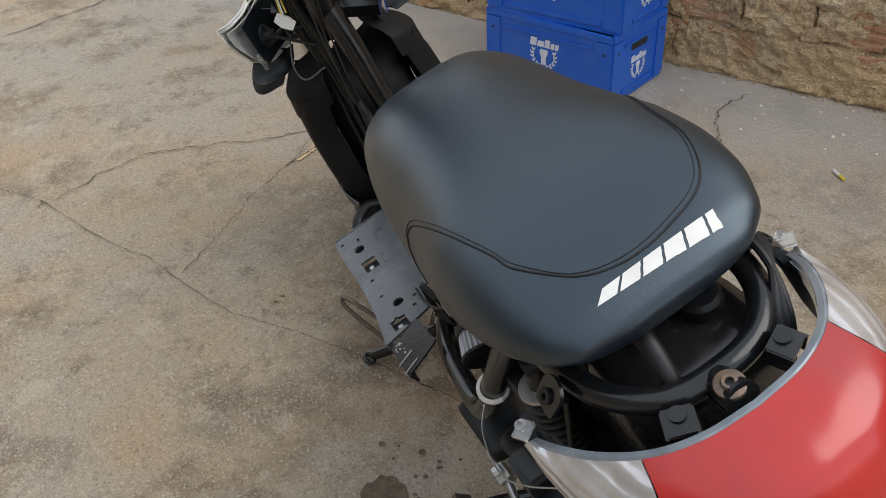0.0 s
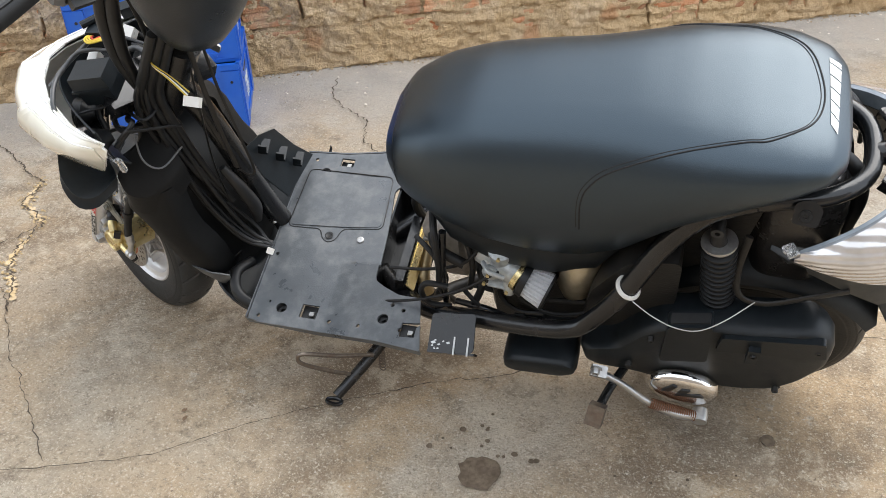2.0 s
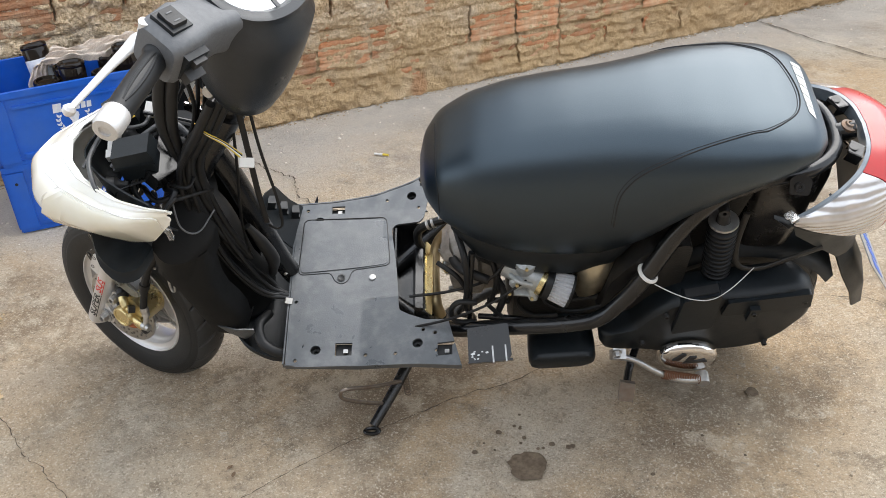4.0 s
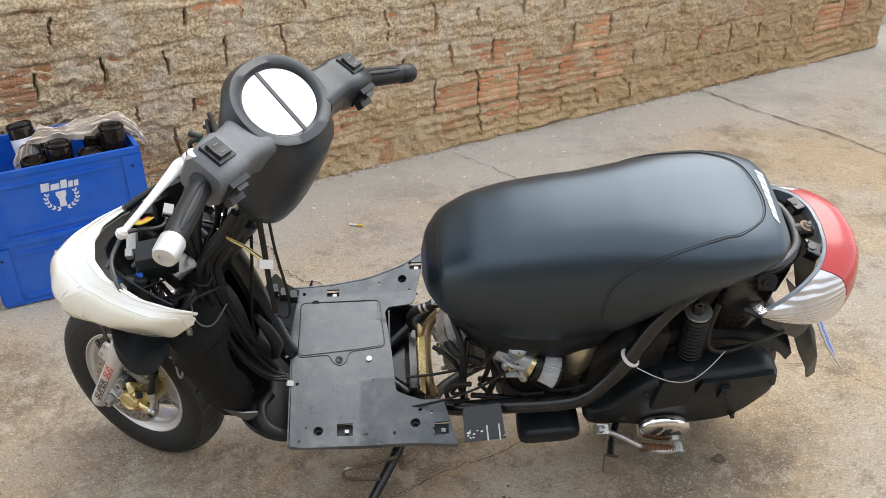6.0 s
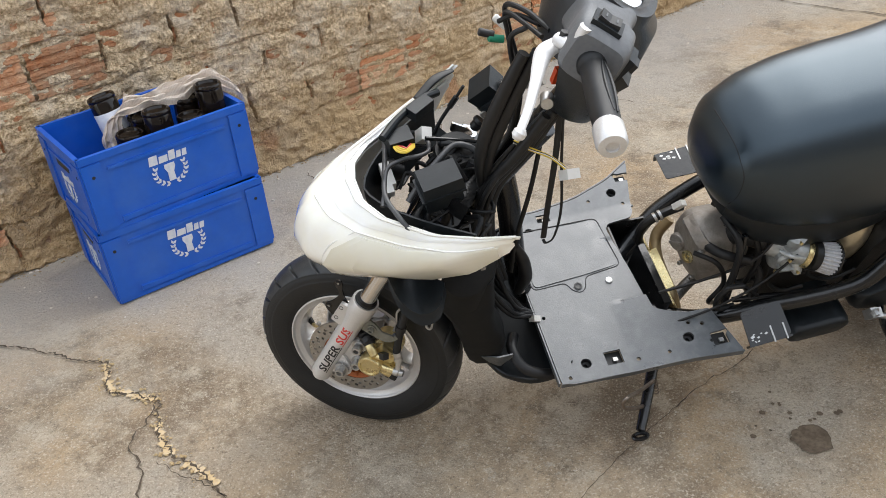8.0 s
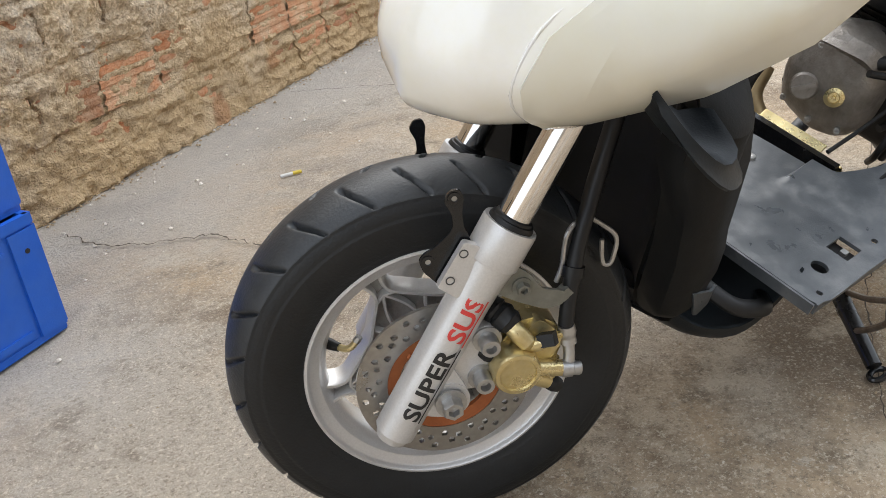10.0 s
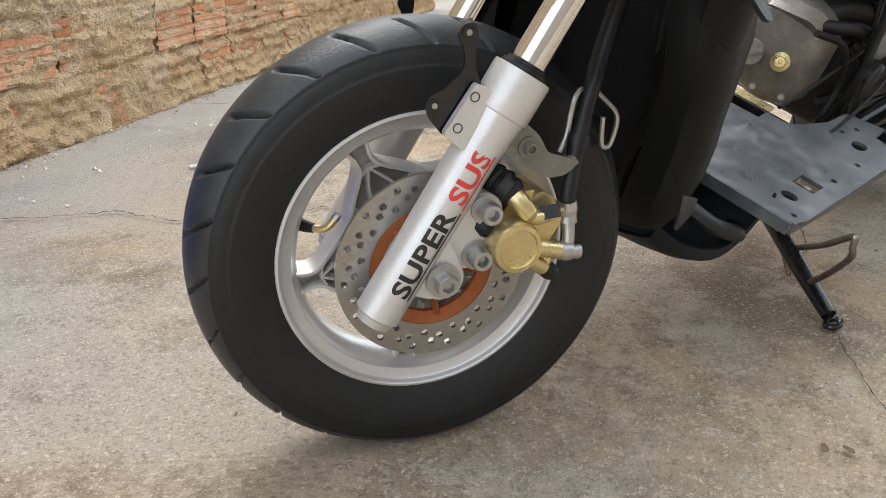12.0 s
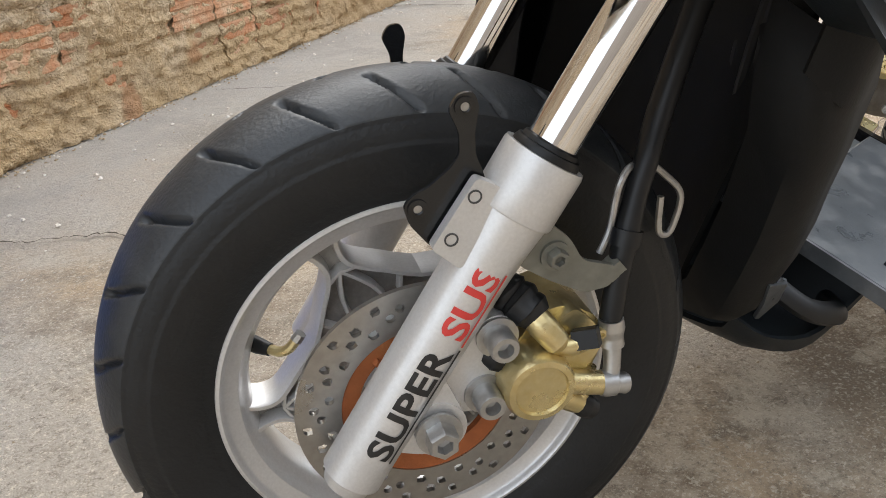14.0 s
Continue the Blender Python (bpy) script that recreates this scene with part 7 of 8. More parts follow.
M_TANK = material("glossy_black", (0.014, 0.014, 0.015), (0.02, 0.02, 0.021), 40, 0.22, dirt=(0.06, 0.055, 0.05), dirt_amount=0.4, dirt_scale=18)
tank = part("oil_tank", bm, M_TANK, scooter, "glossy black oil tank", smooth=50)
bm = bm_new()
lathe(bm, [(0.004, 0), (0.021, 0), (0.022, 0.004), (0.022, 0.018), (0.018, 0.023), (0.008, 0.024), (0.001, 0.022)], (1.262, 0.045, 0.640), (0, 0, 1), 26)
part("filler_cap", bm, M_HOSE, tank, "black filler cap")
bm = bm_new()
tube(bm, [(1.258, 0.048, 0.66), (1.246, 0.05, 0.685), (1.225, 0.045, 0.695)], 0.005, 8)
part("breather_hose", bm, M_HOSE, tank)
bm = bm_new()
tube(bm, [(1.255, -0.03, 0.690), (1.290, -0.03, 0.690), (1.325, -0.035, 0.662), (1.342, -0.04, 0.61), (1.34, -0.04, 0.53)], 0.010, 12)
part("hose", bm, M_HOSE, scooter, "black rubber hose")
for k in range(5):
    bm = bm_new()
    tube(bm, [(1.22 + 0.01 * k, 0.09, 0.66), (1.26, 0.105 + 0.004 * k, 0.685 - 0.003 * k), (1.30, 0.10, 0.68), (1.335, 0.085 - 0.004 * k, 0.65), (1.345, 0.07, 0.60)], 0.004, 8)
    part("wire", bm, M_HOSE, scooter)

# tail lamp: a horseshoe of red between two clear ends
TS = [0.0, 0.35, 0.6, 0.8, 0.93, 1.0]
T_I = [(1.398, 0.0, 0.678), (1.392, 0.050, 0.676), (1.371, 0.092, 0.668), (1.334, 0.125, 0.654), (1.292, 0.147, 0.637), (1.258, 0.157, 0.619)]
T_M = [(1.466, 0.0, 0.655), (1.457, 0.058, 0.652), (1.424, 0.110, 0.640), (1.364, 0.149, 0.622), (1.302, 0.160, 0.618), (1.256, 0.160, 0.622)]
T_O = [(1.484, 0.0, 0.560), (1.474, 0.060, 0.553), (1.440, 0.112, 0.548), (1.374, 0.145, 0.565), (1.305, 0.157, 0.592), (1.257, 0.159, 0.616)]


def tail_pt(tab, s):
    fine = smooth_path(tab, 8)
    at = float(np.interp(abs(s), TS, range(len(TS)))) * 8
    k = min(int(at), len(fine) - 2)
    p = fine[k].lerp(fine[k + 1], at - k)
    return V(p.x, math.copysign(max(0.0, p.y), s) - 0.002, p.z)


def tail_piece(name, s0, s1, mat, label, lift=0.0):
    rows = []
    n = 20
    for k in range(n + 1):
        s = s0 + (s1 - s0) * k / n
        a, m, o = tail_pt(T_I, s), tail_pt(T_M, s), tail_pt(T_O, s)
        rows.append(smooth_path([a, a.lerp(m, 0.55) + V(0.006, 0, 0.006), m, m.lerp(o, 0.5) + V(0.008, 0, 0), o], 4))
    bm = bm_new()
    sheet(bm, rows, -0.0035)
    return part(name, bm, mat, tail, label, smooth=60)


bm = bm_new()
rows = []
for k in range(41):
    s = k / 20 - 1
    a, o = tail_pt(T_I, s), tail_pt(T_O, s)
    d = V(a.x - 0.004, a.y * 0.98, a.z - 0.022)
    e = V(o.x - 0.03, o.y * 0.9, o.z + 0.005)
    rows.append([d, d.lerp(e, 0.5) + V(-0.004, 0, 0), e, o + V(-0.004, 0, -0.002)])
sheet(bm, rows, 0.003)
tail = part("tail_lamp", bm, M_PLASTIC, scooter, "black tail lamp housing with red and clear lenses", smooth=50)
bm = bm_new()
rows = []
for k in range(61):
    p = tail_pt(T_I, k / 30 - 1)
    c = V(1.25, 0, p.z)
    d = (p - c).normalized()
    rows.append([p - d * 0.0085 + V(0, 0, -0.020), p - d * 0.0070 + V(0, 0, 0.0030), p - d * 0.0015 + V(0, 0, 0.0045), p + d * 0.0016 + V(0, 0, 0.0015)])
sheet(bm, rows, 0.0015)
part("lens_edge", bm, M_EDGE, tail, "glossy lens edge with the sky's sheen painted blue-grey", smooth=50)
tail_piece("red_lens", -0.62, 0.62, M_RED, "translucent red tail lens")
tail_piece("clear_lens", -1.0, -0.625, M_TURN, "clear ribbed turn signal lens")
tail_piece("clear_lens", 0.625, 1.0, M_TURN, "clear ribbed turn signal lens")
for s in (-1, 1):
    bm = bm_new()
    rows = []
    for k in range(9):
        t = s * (0.65 + 0.31 * k / 8)
        a, m, o = tail_pt(T_I, t), tail_pt(T_M, t), tail_pt(T_O, t)
        d = V(-0.010, -s * 0.007, -0.004)
        rows.append([a.lerp(m, 0.15) + d, a.lerp(m, 0.6) + d * 1.3, m + d, m.lerp(o, 0.5) + d * 1.3, o.lerp(m, 0.1) + d])
    # white colour replaces the bright reflection of silver
    sheet(bm, rows, 0.001)
    part("reflector", bm, M_WHITE, tail, "reflector with its silver shine painted white", smooth=20)
    bm = bm_new()
    for f in (0.3, 0.45, 0.6, 0.75, 0.88):
        tube(bm, [tail_pt(T_M, s * t).lerp(tail_pt(T_O, s * t), f) + V(0.0, 0, 0) for t in (0.66, 0.75, 0.85, 0.93)], 0.0024, 6)
    part("reflector_rib", bm, M_STEEL, tail, "silver ribbed reflector")
    bm = bm_new()
    box(bm, (0.02, 0.016, 0.004), pose(1.25, s * 0.156 - 0.002, 0.632, 0, 0, s * 60), 0.0015)
    lathe(bm, [(0.0025, -0.003), (0.006, -0.003), (0.006, 0.003), (0.0025, 0.003)], (1.245, s * 0.156 - 0.002, 0.633), (0, 0, 1), 14, ring=True)
    part("lens_tab", bm, M_CLEAR, tail)

# tail plastics below the lamp, number plate, mud flap
bm = bm_new()
sheet(bm, [[V(1.26, -0.14, 0.61), V(1.29, -0.13, 0.54), V(1.36, -0.11, 0.47), V(1.42, -0.08, 0.40)], [V(1.36, -0.125, 0.585), V(1.38, -0.11, 0.52), V(1.41, -0.09, 0.46), V(1.44, -0.07, 0.40)], [V(1.42, -0.08, 0.56), V(1.43, -0.07, 0.50), V(1.45, -0.055, 0.44), V(1.47, -0.04, 0.38)], [V(1.45, 0.0, 0.555), V(1.46, 0.0, 0.49), V(1.475, 0.0, 0.43), V(1.49, 0.0, 0.37)], [V(1.42, 0.08, 0.56), V(1.43, 0.07, 0.50), V(1.45, 0.055, 0.44), V(1.47, 0.04, 0.38)]], 0.004)
part("tail_under_cover", bm, M_PLASTIC, scooter, "black plastic under-tail cover", smooth=60)
bm = bm_new()
sheet(bm, [[V(1.42, -0.075, 0.40), V(1.46, -0.072, 0.32), V(1.50, -0.068, 0.25), V(1.525, -0.06, 0.19)], [V(1.45, -0.05, 0.41), V(1.49, -0.045, 0.33), V(1.53, -0.045, 0.26), V(1.555, -0.04, 0.175)], [V(1.465, 0.02, 0.41), V(1.505, 0.02, 0.33), V(1.545, 0.02, 0.26), V(1.565, 0.01, 0.175)], [V(1.45, 0.075, 0.40), V(1.49, 0.072, 0.32), V(1.53, 0.068, 0.25), V(1.55, 0.06, 0.19)]], 0.004)
part("mud_flap", bm, M_PLASTIC, scooter, "black plastic mud flap", smooth=60)
bm = bm_new()
prism(bm, round_poly([(-0.09, -0.065), (0.09, -0.065), (0.09, 0.065), (-0.09, 0.065)], 0.006), -0.001, 0.001, pose(1.525, 0.0, 0.33, 0, 0, 90) @ Matrix.Rotation(radians(55), 4, "X"))
plate = part("number_plate", bm, M_STEEL, scooter, "grey metal number plate")
bm = bm_new()
for k in range(4):
    prism(bm, [(-0.07 + 0.035 * k, -0.03), (-0.045 + 0.035 * k, -0.03), (-0.045 + 0.035 * k, 0.02), (-0.07 + 0.035 * k, 0.02)], 0.0012, 0.0018, pose(1.525, 0.0, 0.33, 0, 0, 90) @ Matrix.Rotation(radians(55), 4, "X"))
part("plate_mark", bm, M_BLUE, plate, "plain dark bars")

# shock absorber
bm = bm_new()
prof = [(0.006, 0.0), (0.02, 0.0)]
for k in range(15):
    prof += [(0.0265, 0.006 + k * 0.0125), (0.0265, 0.010 + k * 0.0125), (0.0195, 0.0125 + k * 0.0125), (0.0195, 0.0155 + k * 0.0125)]
prof += [(0.018, 0.20), (0.006, 0.20)]
lathe(bm, prof, (1.187, -0.113, 0.362), (-0.11, 0.02, 1), 28)
shock = part("shock_absorber", bm, M_HOSE, scooter, "shock absorber in a ribbed black rubber boot", smooth=60)
bm = bm_new()
lathe(bm, [(0.006, 0.197), (0.0255, 0.197), (0.0262, 0.199), (0.0255, 0.2025), (0.012, 0.203), (0.004, 0.203)], (1.187, -0.113, 0.362), (-0.11, 0.02, 1), 28)
part("spring_cap", bm, M_STEEL, shock, "bare steel spring cap")
bm = bm_new()
lathe(bm, [(0.004, -0.012), (0.0095, -0.012), (0.0095, 0.012), (0.004, 0.012)], (1.160, -0.105, 0.590), (0.1, 1, 0), 20, ring=True)
rod(bm, V(1.164, -0.109, 0.562), V(1.161, -0.106, 0.586), 0.013, 0.008)
part("shock_eye", bm, M_GRIME, shock)
bm = bm_new()
prism(bm, round_poly([(1.105, 0.575), (1.14, 0.56), (1.18, 0.60), (1.20, 0.66), (1.12, 0.66)], 0.01), 0.085, 0.09, Y90, 0.001)
lathe(bm, [(0.004, 0), (0.013, 0), (0.013, 0.012), (0.006, 0.012), (0.006, 0.006), (0.001, 0.006)], (1.13, -0.09, 0.585), (0, -1, 0), 18)
part("shock_mount", bm, M_PAINT, scooter, "black shock mount")

# rear wheel
bm = bm_new()
lathe(bm, [(0.03, -0.04), (0.1365, -0.037), (0.1385, -0.034), (0.121, -0.014), (0.121, 0.014), (0.1385, 0.034), (0.1365, 0.037), (0.03, 0.04)], seg=72)
rear = part("rear_wheel", bm, M_GRIME, scooter, "dirty dark cast rear wheel", Matrix.Translation((1.245, -0.002, 0.192)))
rt = new("tyre", TYRE)
rt.parent = rear
tagged(rt, "black rubber rear tyre")

# transmission case on the left
CASE = [(1.03, 0.30), (1.062, 0.355), (1.10, 0.395), (1.175, 0.415), (1.235, 0.420), (1.325, 0.438), (1.362, 0.405), (1.365, 0.34), (1.335, 0.27), (1.305, 0.232), (1.25, 0.215), (1.113, 0.205), (1.06, 0.22), (0.98, 0.225), (0.97, 0.28)]


def case_rings(poly, spec):
    cx, cz = 1.18, 0.33
    return [[V(cx + (x - cx) * k, y, cz + (z - cz) * k) for x, z in round_poly(poly, 0.018, 4)] for y, k in spec]


bm = bm_new()
loft(bm, case_rings(CASE, ((-0.105, 0.94), (-0.125, 0.99), (-0.155, 0.99), (-0.168, 0.96), (-0.173, 0.91))))
case = part("transmission_case", bm, M_PLASTIC, scooter, "dull black transmission cover", smooth=40)
bm = bm_new()
prism(bm, round_poly([(1.108, 0.30), (1.112, 0.415), (1.178, 0.435), (1.182, 0.32)], 0.008), 0.15, 0.182, Y90, 0.003)
duct = part("cooling_duct", bm, M_PLASTIC, case)
# solid black strip paints the shade of the duct's mouth
bm = bm_new()
box(bm, (0.06, 0.018, 0.004), pose(1.145, -0.166, 0.4265, 0, -17, 0), 0.001)
part("duct_opening", bm, M_BLACK, case)
bm = bm_new()
prism(bm, round_poly([(1.19, 0.36), (1.195, 0.405), (1.34, 0.43), (1.35, 0.385)], 0.006), 0.168, 0.181, Y90, 0.003)
box(bm, (0.018, 0.014, 0.04), pose(1.245, -0.184, 0.375), 0.003)
part("case_rib", bm, M_PLASTIC, case)
for x, z in ((1.245, 0.38), (1.30, 0.25), (1.09, 0.36), (1.115, 0.225), (1.335, 0.40), (1.06, 0.26)):
    bm = bm_new()
    hex_bolt(bm, x, z, -0.194 if x == 1.245 else -0.182, 0.012, 0.0055)
    part("case_bolt", bm, M_GRIME, case)

# kick starter: bright boss, lever, rusty spring, folded pedal
K_AT = Matrix.Translation((1.155, -0.188, 0.215)) @ Matrix.Rotation(radians(90), 4, "X")
bm = bm_new()
rings = [oval(0, 0, h, 0.060 * k, 0.050 * k, 40, 1.0, K_AT @ Matrix.Rotation(radians(-12), 4, "Z")) for h, k in ((-0.012, 1.0), (0.0, 1.0), (0.006, 0.93), (0.010, 0.75), (0.012, 0.4), (0.0125, 0.05))]
loft(bm, rings)
kick = part("kick_boss", bm, M_CHROME, scooter, "scratched bright metal kick starter cover", smooth=50)
for poly in ([(-0.035, 0.012), (-0.018, 0.036), (-0.010, 0.034), (-0.022, 0.012)], [(-0.008, 0.012), (0.006, 0.012), (0.012, 0.026), (-0.002, 0.026)], [(-0.012, 0.0), (0.036, 0.006), (0.030, 0.014), (-0.008, 0.008)]):
    bm = bm_new()
    prism(bm, poly, 0.008, 0.0135, K_AT, 0.0008)
    part("kick_emblem", bm, M_BLACK, kick, smooth=0)
bm = bm_new()
tube(bm, [(1.19, -0.21, 0.165), (1.15, -0.218, 0.178), (1.10, -0.213, 0.198), (1.05, -0.20, 0.228), (1.012, -0.192, 0.24)], (0.0095, 0.0075, 0.006, 0.006, 0.007), 12)
lathe(bm, [(0.004, -0.012), (0.013, -0.012), (0.014, 0.0), (0.013, 0.012), (0.004, 0.012)], (1.192, -0.208, 0.163), (0, -1, 0), 20)
lev = part("kick_lever", bm, M_STEEL, scooter, "worn steel kick starter lever")
bm = bm_new()
coil = []
for k in range(260):
    t = k / 259
    q = t * 2 * math.pi * 22
    c = V(1.185, -0.212, 0.166).lerp(V(1.105, -0.214, 0.196), t)
    coil.append(c + V(0.003 * math.cos(q), 0.0085 * math.sin(q), 0.0085 * math.cos(q)))
tube(bm, coil, 0.0014, 5, 1)
part("lever_spring", bm, material("old_rust", (0.20, 0.085, 0.04), (0.13, 0.06, 0.03), 120, 0.7, metal=0.2), lev, "rusty coil spring")
bm = bm_new()
box(bm, (0.026, 0.02, 0.024), pose(1.012, -0.192, 0.243, 20, 10, 0), 0.004)
hex_bolt(bm, 1.008, 0.256, -0.205, 0.012, 0.007)
part("lever_clamp", bm, M_STEEL, lev)
bm = bm_new()
tube(bm, [(1.06, -0.15, 0.215), (1.035, -0.21, 0.225), (1.02, -0.26, 0.238)], 0.008, 10)
peg = part("foot_peg", bm, M_PAINT, scooter, "black foot peg arm with a scuffed bright end")
bm = bm_new()
box(bm, (0.028, 0.026, 0.036), axis_frame((1.018, -0.273, 0.246), (-0.15, -0.75, -0.62)), 0.005)
part("peg_end", bm, M_OLD, peg, "scuffed grey end block")

# air box under the rail, lower bodywork
bm = bm_new()
rings = []
for y, k in ((-0.08, 0.95), (-0.15, 1.0), (-0.180, 0.99), (-0.190, 0.93), (-0.193, 0.8)):
    rings.append([V(0.905 + (x - 0.905) * k, y, 0.215 + (z - 0.215) * k) for x, z in round_poly([(0.838, 0.197), (0.85, 0.188), (0.955, 0.196), (0.975, 0.212), (0.970, 0.234), (0.94, 0.243), (0.855, 0.234), (0.838, 0.222)], 0.010, 3)])
loft(bm, rings)
part("air_box", bm, M_PLASTIC, scooter, "small black plastic air box", smooth=45)
for s in (-1, 1):
    cy = 0.02
    bm = bm_new()
    pm = pose(0.757, cy + s * 0.218, 0.300, 0, -8, 0) @ Matrix.Rotation(radians(22 if s < 0 else 6), 4, "X")
    prism(bm, round_poly([(-0.040, -0.038 * s), (0.040, -0.042 * s), (0.042, 0.022 * s), (0.035, 0.027 * s), (-0.042, 0.03 * s)][::s], 0.006), -0.0015, 0.0015, pm, 0.0006)
    prism(bm, [(-0.043, -0.002), (0.043, -0.002), (0.043, 0.002), (-0.043, 0.002)], -0.02, 0.0, pm @ pose(0, s * 0.028, 0))
    br = part("peg_bracket", bm, M_PAINT, scooter, "chipped black steel bracket")
    bm = bm_new()
    chips = random.Random(9 + s)
    for k in range(9):
        x, y = chips.uniform(-0.036, -0.005), chips.uniform(0.008, 0.024)
        r = chips.uniform(0.0015, 0.005)
        prism(bm, [(x - r, s * y), (x - 0.3 * r, s * (y + 0.7 * r)), (x + r, s * (y + 0.2 * r)), (x + 0.4 * r, s * (y - 0.6 * r))], 0.0016, 0.0021, pm)
    part("bare_metal", bm, M_STEEL, br, "scratched bare metal", smooth=0)
    for k in (0.005, 0.03):
        bm = bm_new()
        prism(bm, [(k, s * 0.0), (k + 0.003, s * 0.0), (k + 0.003, s * 0.032), (k, s * 0.032)], 0.0016, 0.003, pm)
        part("scratch", bm, M_STEEL, br, "bare metal scratch", smooth=0)

# engine
bm = bm_new()
HEAD = [(-0.035, 0.236), (-0.050, 0.262), (-0.054, 0.34), (-0.034, 0.378), (0.02, 0.390), (0.062, 0.372), (0.082, 0.305), (0.068, 0.248), (0.01, 0.226)]
rings = []
for x, k in ((0.679, 0.70), (0.684, 0.86), (0.692, 0.95), (0.706, 1.0), (0.74, 1.0), (0.748, 0.88), (0.78, 0.85)):
    rings.append([V(x + 0.10 * (y - 0.015) * -0.5 + 0.06 * (0.305 - z), 0.015 + (y - 0.015) * k, 0.305 + (z - 0.305) * k) for y, z in round_poly(HEAD, 0.016, 3)])
loft(bm, rings)
M_HEAD = material("sooty_alloy", (0.36, 0.335, 0.305), (0.26, 0.237, 0.212), 90, 0.46, metal=0.45, bump=0.5, bump_scale=300, dirt=(0.06, 0.05, 0.042), dirt_amount=0.6, dirt_scale=22)
engine = part("engine", bm, M_HEAD, scooter, "dirty cast alloy engine", smooth=40)
OUT = V(-0.9, -0.32, 0.2).normalized()


def facing(p, lift=0.0):
    return axis_frame(V(*p) + OUT * lift, OUT)


bm = bm_new()
lathe(bm, [(0.001, 0), (0.0175, 0), (0.0195, 0.003), (0.0195, 0.009), (0.017, 0.012), (0.001, 0.012)], V(0.680, 0.036, 0.293), OUT, 28)
box(bm, (0.032, 0.006, 0.006), facing((0.680, 0.036, 0.293), 0.013) @ Matrix.Rotation(radians(35), 4, "Z"), 0.001)
part("valve_cap", bm, M_HEAD, engine, "slotted alloy cap")
bm = bm_new()
lathe(bm, [(0.001, 0), (0.0125, 0), (0.0135, 0.002), (0.0135, 0.005), (0.008, 0.006), (0.007, 0.004), (0.003, 0.004), (0.002, 0.007), (0.001, 0.007)], V(0.678, -0.009, 0.300), OUT, 24)
part("plug_cap", bm, M_GOLD, engine, "dull brass plug")
bm = bm_new()
prism(bm, round_poly([(-0.045, -0.016), (0.03, -0.020), (0.042, -0.004), (0.036, 0.018), (-0.03, 0.022), (-0.046, 0.008)], 0.007), -0.01, 0.012, Matrix.Translation((0.690, 0.006, 0.358)) @ Matrix.Rotation(radians(90), 4, "Z") @ Matrix.Rotation(radians(48), 4, "X"), 0.004)
part("rocker_cover", bm, M_HEAD, engine, "small alloy rocker cover")
for p in ((0.682, 0.040, 0.355), (0.682, -0.036, 0.352), (0.690, -0.03, 0.254), (0.690, 0.06, 0.258), (0.684, 0.012, 0.250)):
    bm = bm_new()
    lathe(bm, [(0.001, 0), (0.0048, 0), (0.0048, 0.009), (0.004, 0.010), (0.0022, 0.010), (0.002, 0.006), (0.001, 0.006)], p, OUT, 12)
    part("engine_bolt", bm, M_STEEL, engine)
bm = bm_new()
tube(bm, [(0.690, -0.030, 0.362), (0.700, -0.055, 0.370), (0.72, -0.075, 0.374), (0.76, -0.085, 0.36)], 0.0095, 16)
part("cam_hose", bm, M_HOSE, engine, "thick black rubber hose")
for k in range(7):
    bm = bm_new()
    x = 0.765 + k * 0.011
    prism(bm, round_poly([(-0.045, -0.05), (0.06, -0.05), (0.06, 0.055), (-0.045, 0.055)], 0.012), -0.0015, 0.0015, pose(x, 0.03, 0.295 + 0.004 * k, 0, 90, 0) @ Matrix.Rotation(radians(90), 4, "Z"))
    part("cooling_fin", bm, M_GRIME, engine)
bm = bm_new()
rings = [[V(0.90 + (x - 0.90) * k, y, 0.25 + (z - 0.25) * k) for x, z in round_poly([(0.80, 0.20), (0.80, 0.34), (0.90, 0.37), (1.05, 0.36), (1.06, 0.22), (0.95, 0.16)], 0.02, 3)] for y, k in ((0.12, 0.9), (0.10, 1.0), (-0.07, 1.0), (-0.09, 0.9))]
loft(bm, rings)
part("crankcase", bm, M_GRIME, scooter, "grimy dark crankcase", smooth=40)
# exhaust header
bm = bm_new()
tube(bm, [(0.685, 0.10, 0.285), (0.658, 0.088, 0.25), (0.648, 0.045, 0.228), (0.651, -0.035, 0.210), (0.660, -0.05, 0.178)], (0.012, 0.0125, 0.0125, 0.0125, 0.013), 16)
exhaust = part("exhaust_pipe", bm, material("heat_tinted_steel", (0.30, 0.225, 0.12), (0.36, 0.29, 0.17), 60, 0.42, metal=0.8, dirt=(0.22, 0.13, 0.06), dirt_amount=0.5, dirt_scale=20), scooter, "gold heat-tinted exhaust pipe")
bm = bm_new()
prism(bm, round_poly([(-0.086, -0.012), (0.05, -0.014), (0.092, -0.008), (0.092, 0.010), (0.045, 0.016), (-0.05, 0.015), (-0.086, 0.012)], 0.005), -0.0015, 0.0015, pose(0.637, 0.008, 0.232, 0, 62, 0) @ Matrix.Rotation(radians(90), 4, "Z"), 0.0006)
prism(bm, round_poly([(-0.05, 0.010), (0.05, 0.010), (0.05, 0.014), (-0.05, 0.014)], 0.001), 0.0, 0.016, pose(0.637, 0.008, 0.232, 0, 62, 0) @ Matrix.Rotation(radians(90), 4, "Z"), 0.0006)
shield = part("heat_shield", bm, M_GOLD, exhaust, "long gold-zinc bracket plate")
# black strip painted for the dark of a slot; the plate is uncut
bm = bm_new()
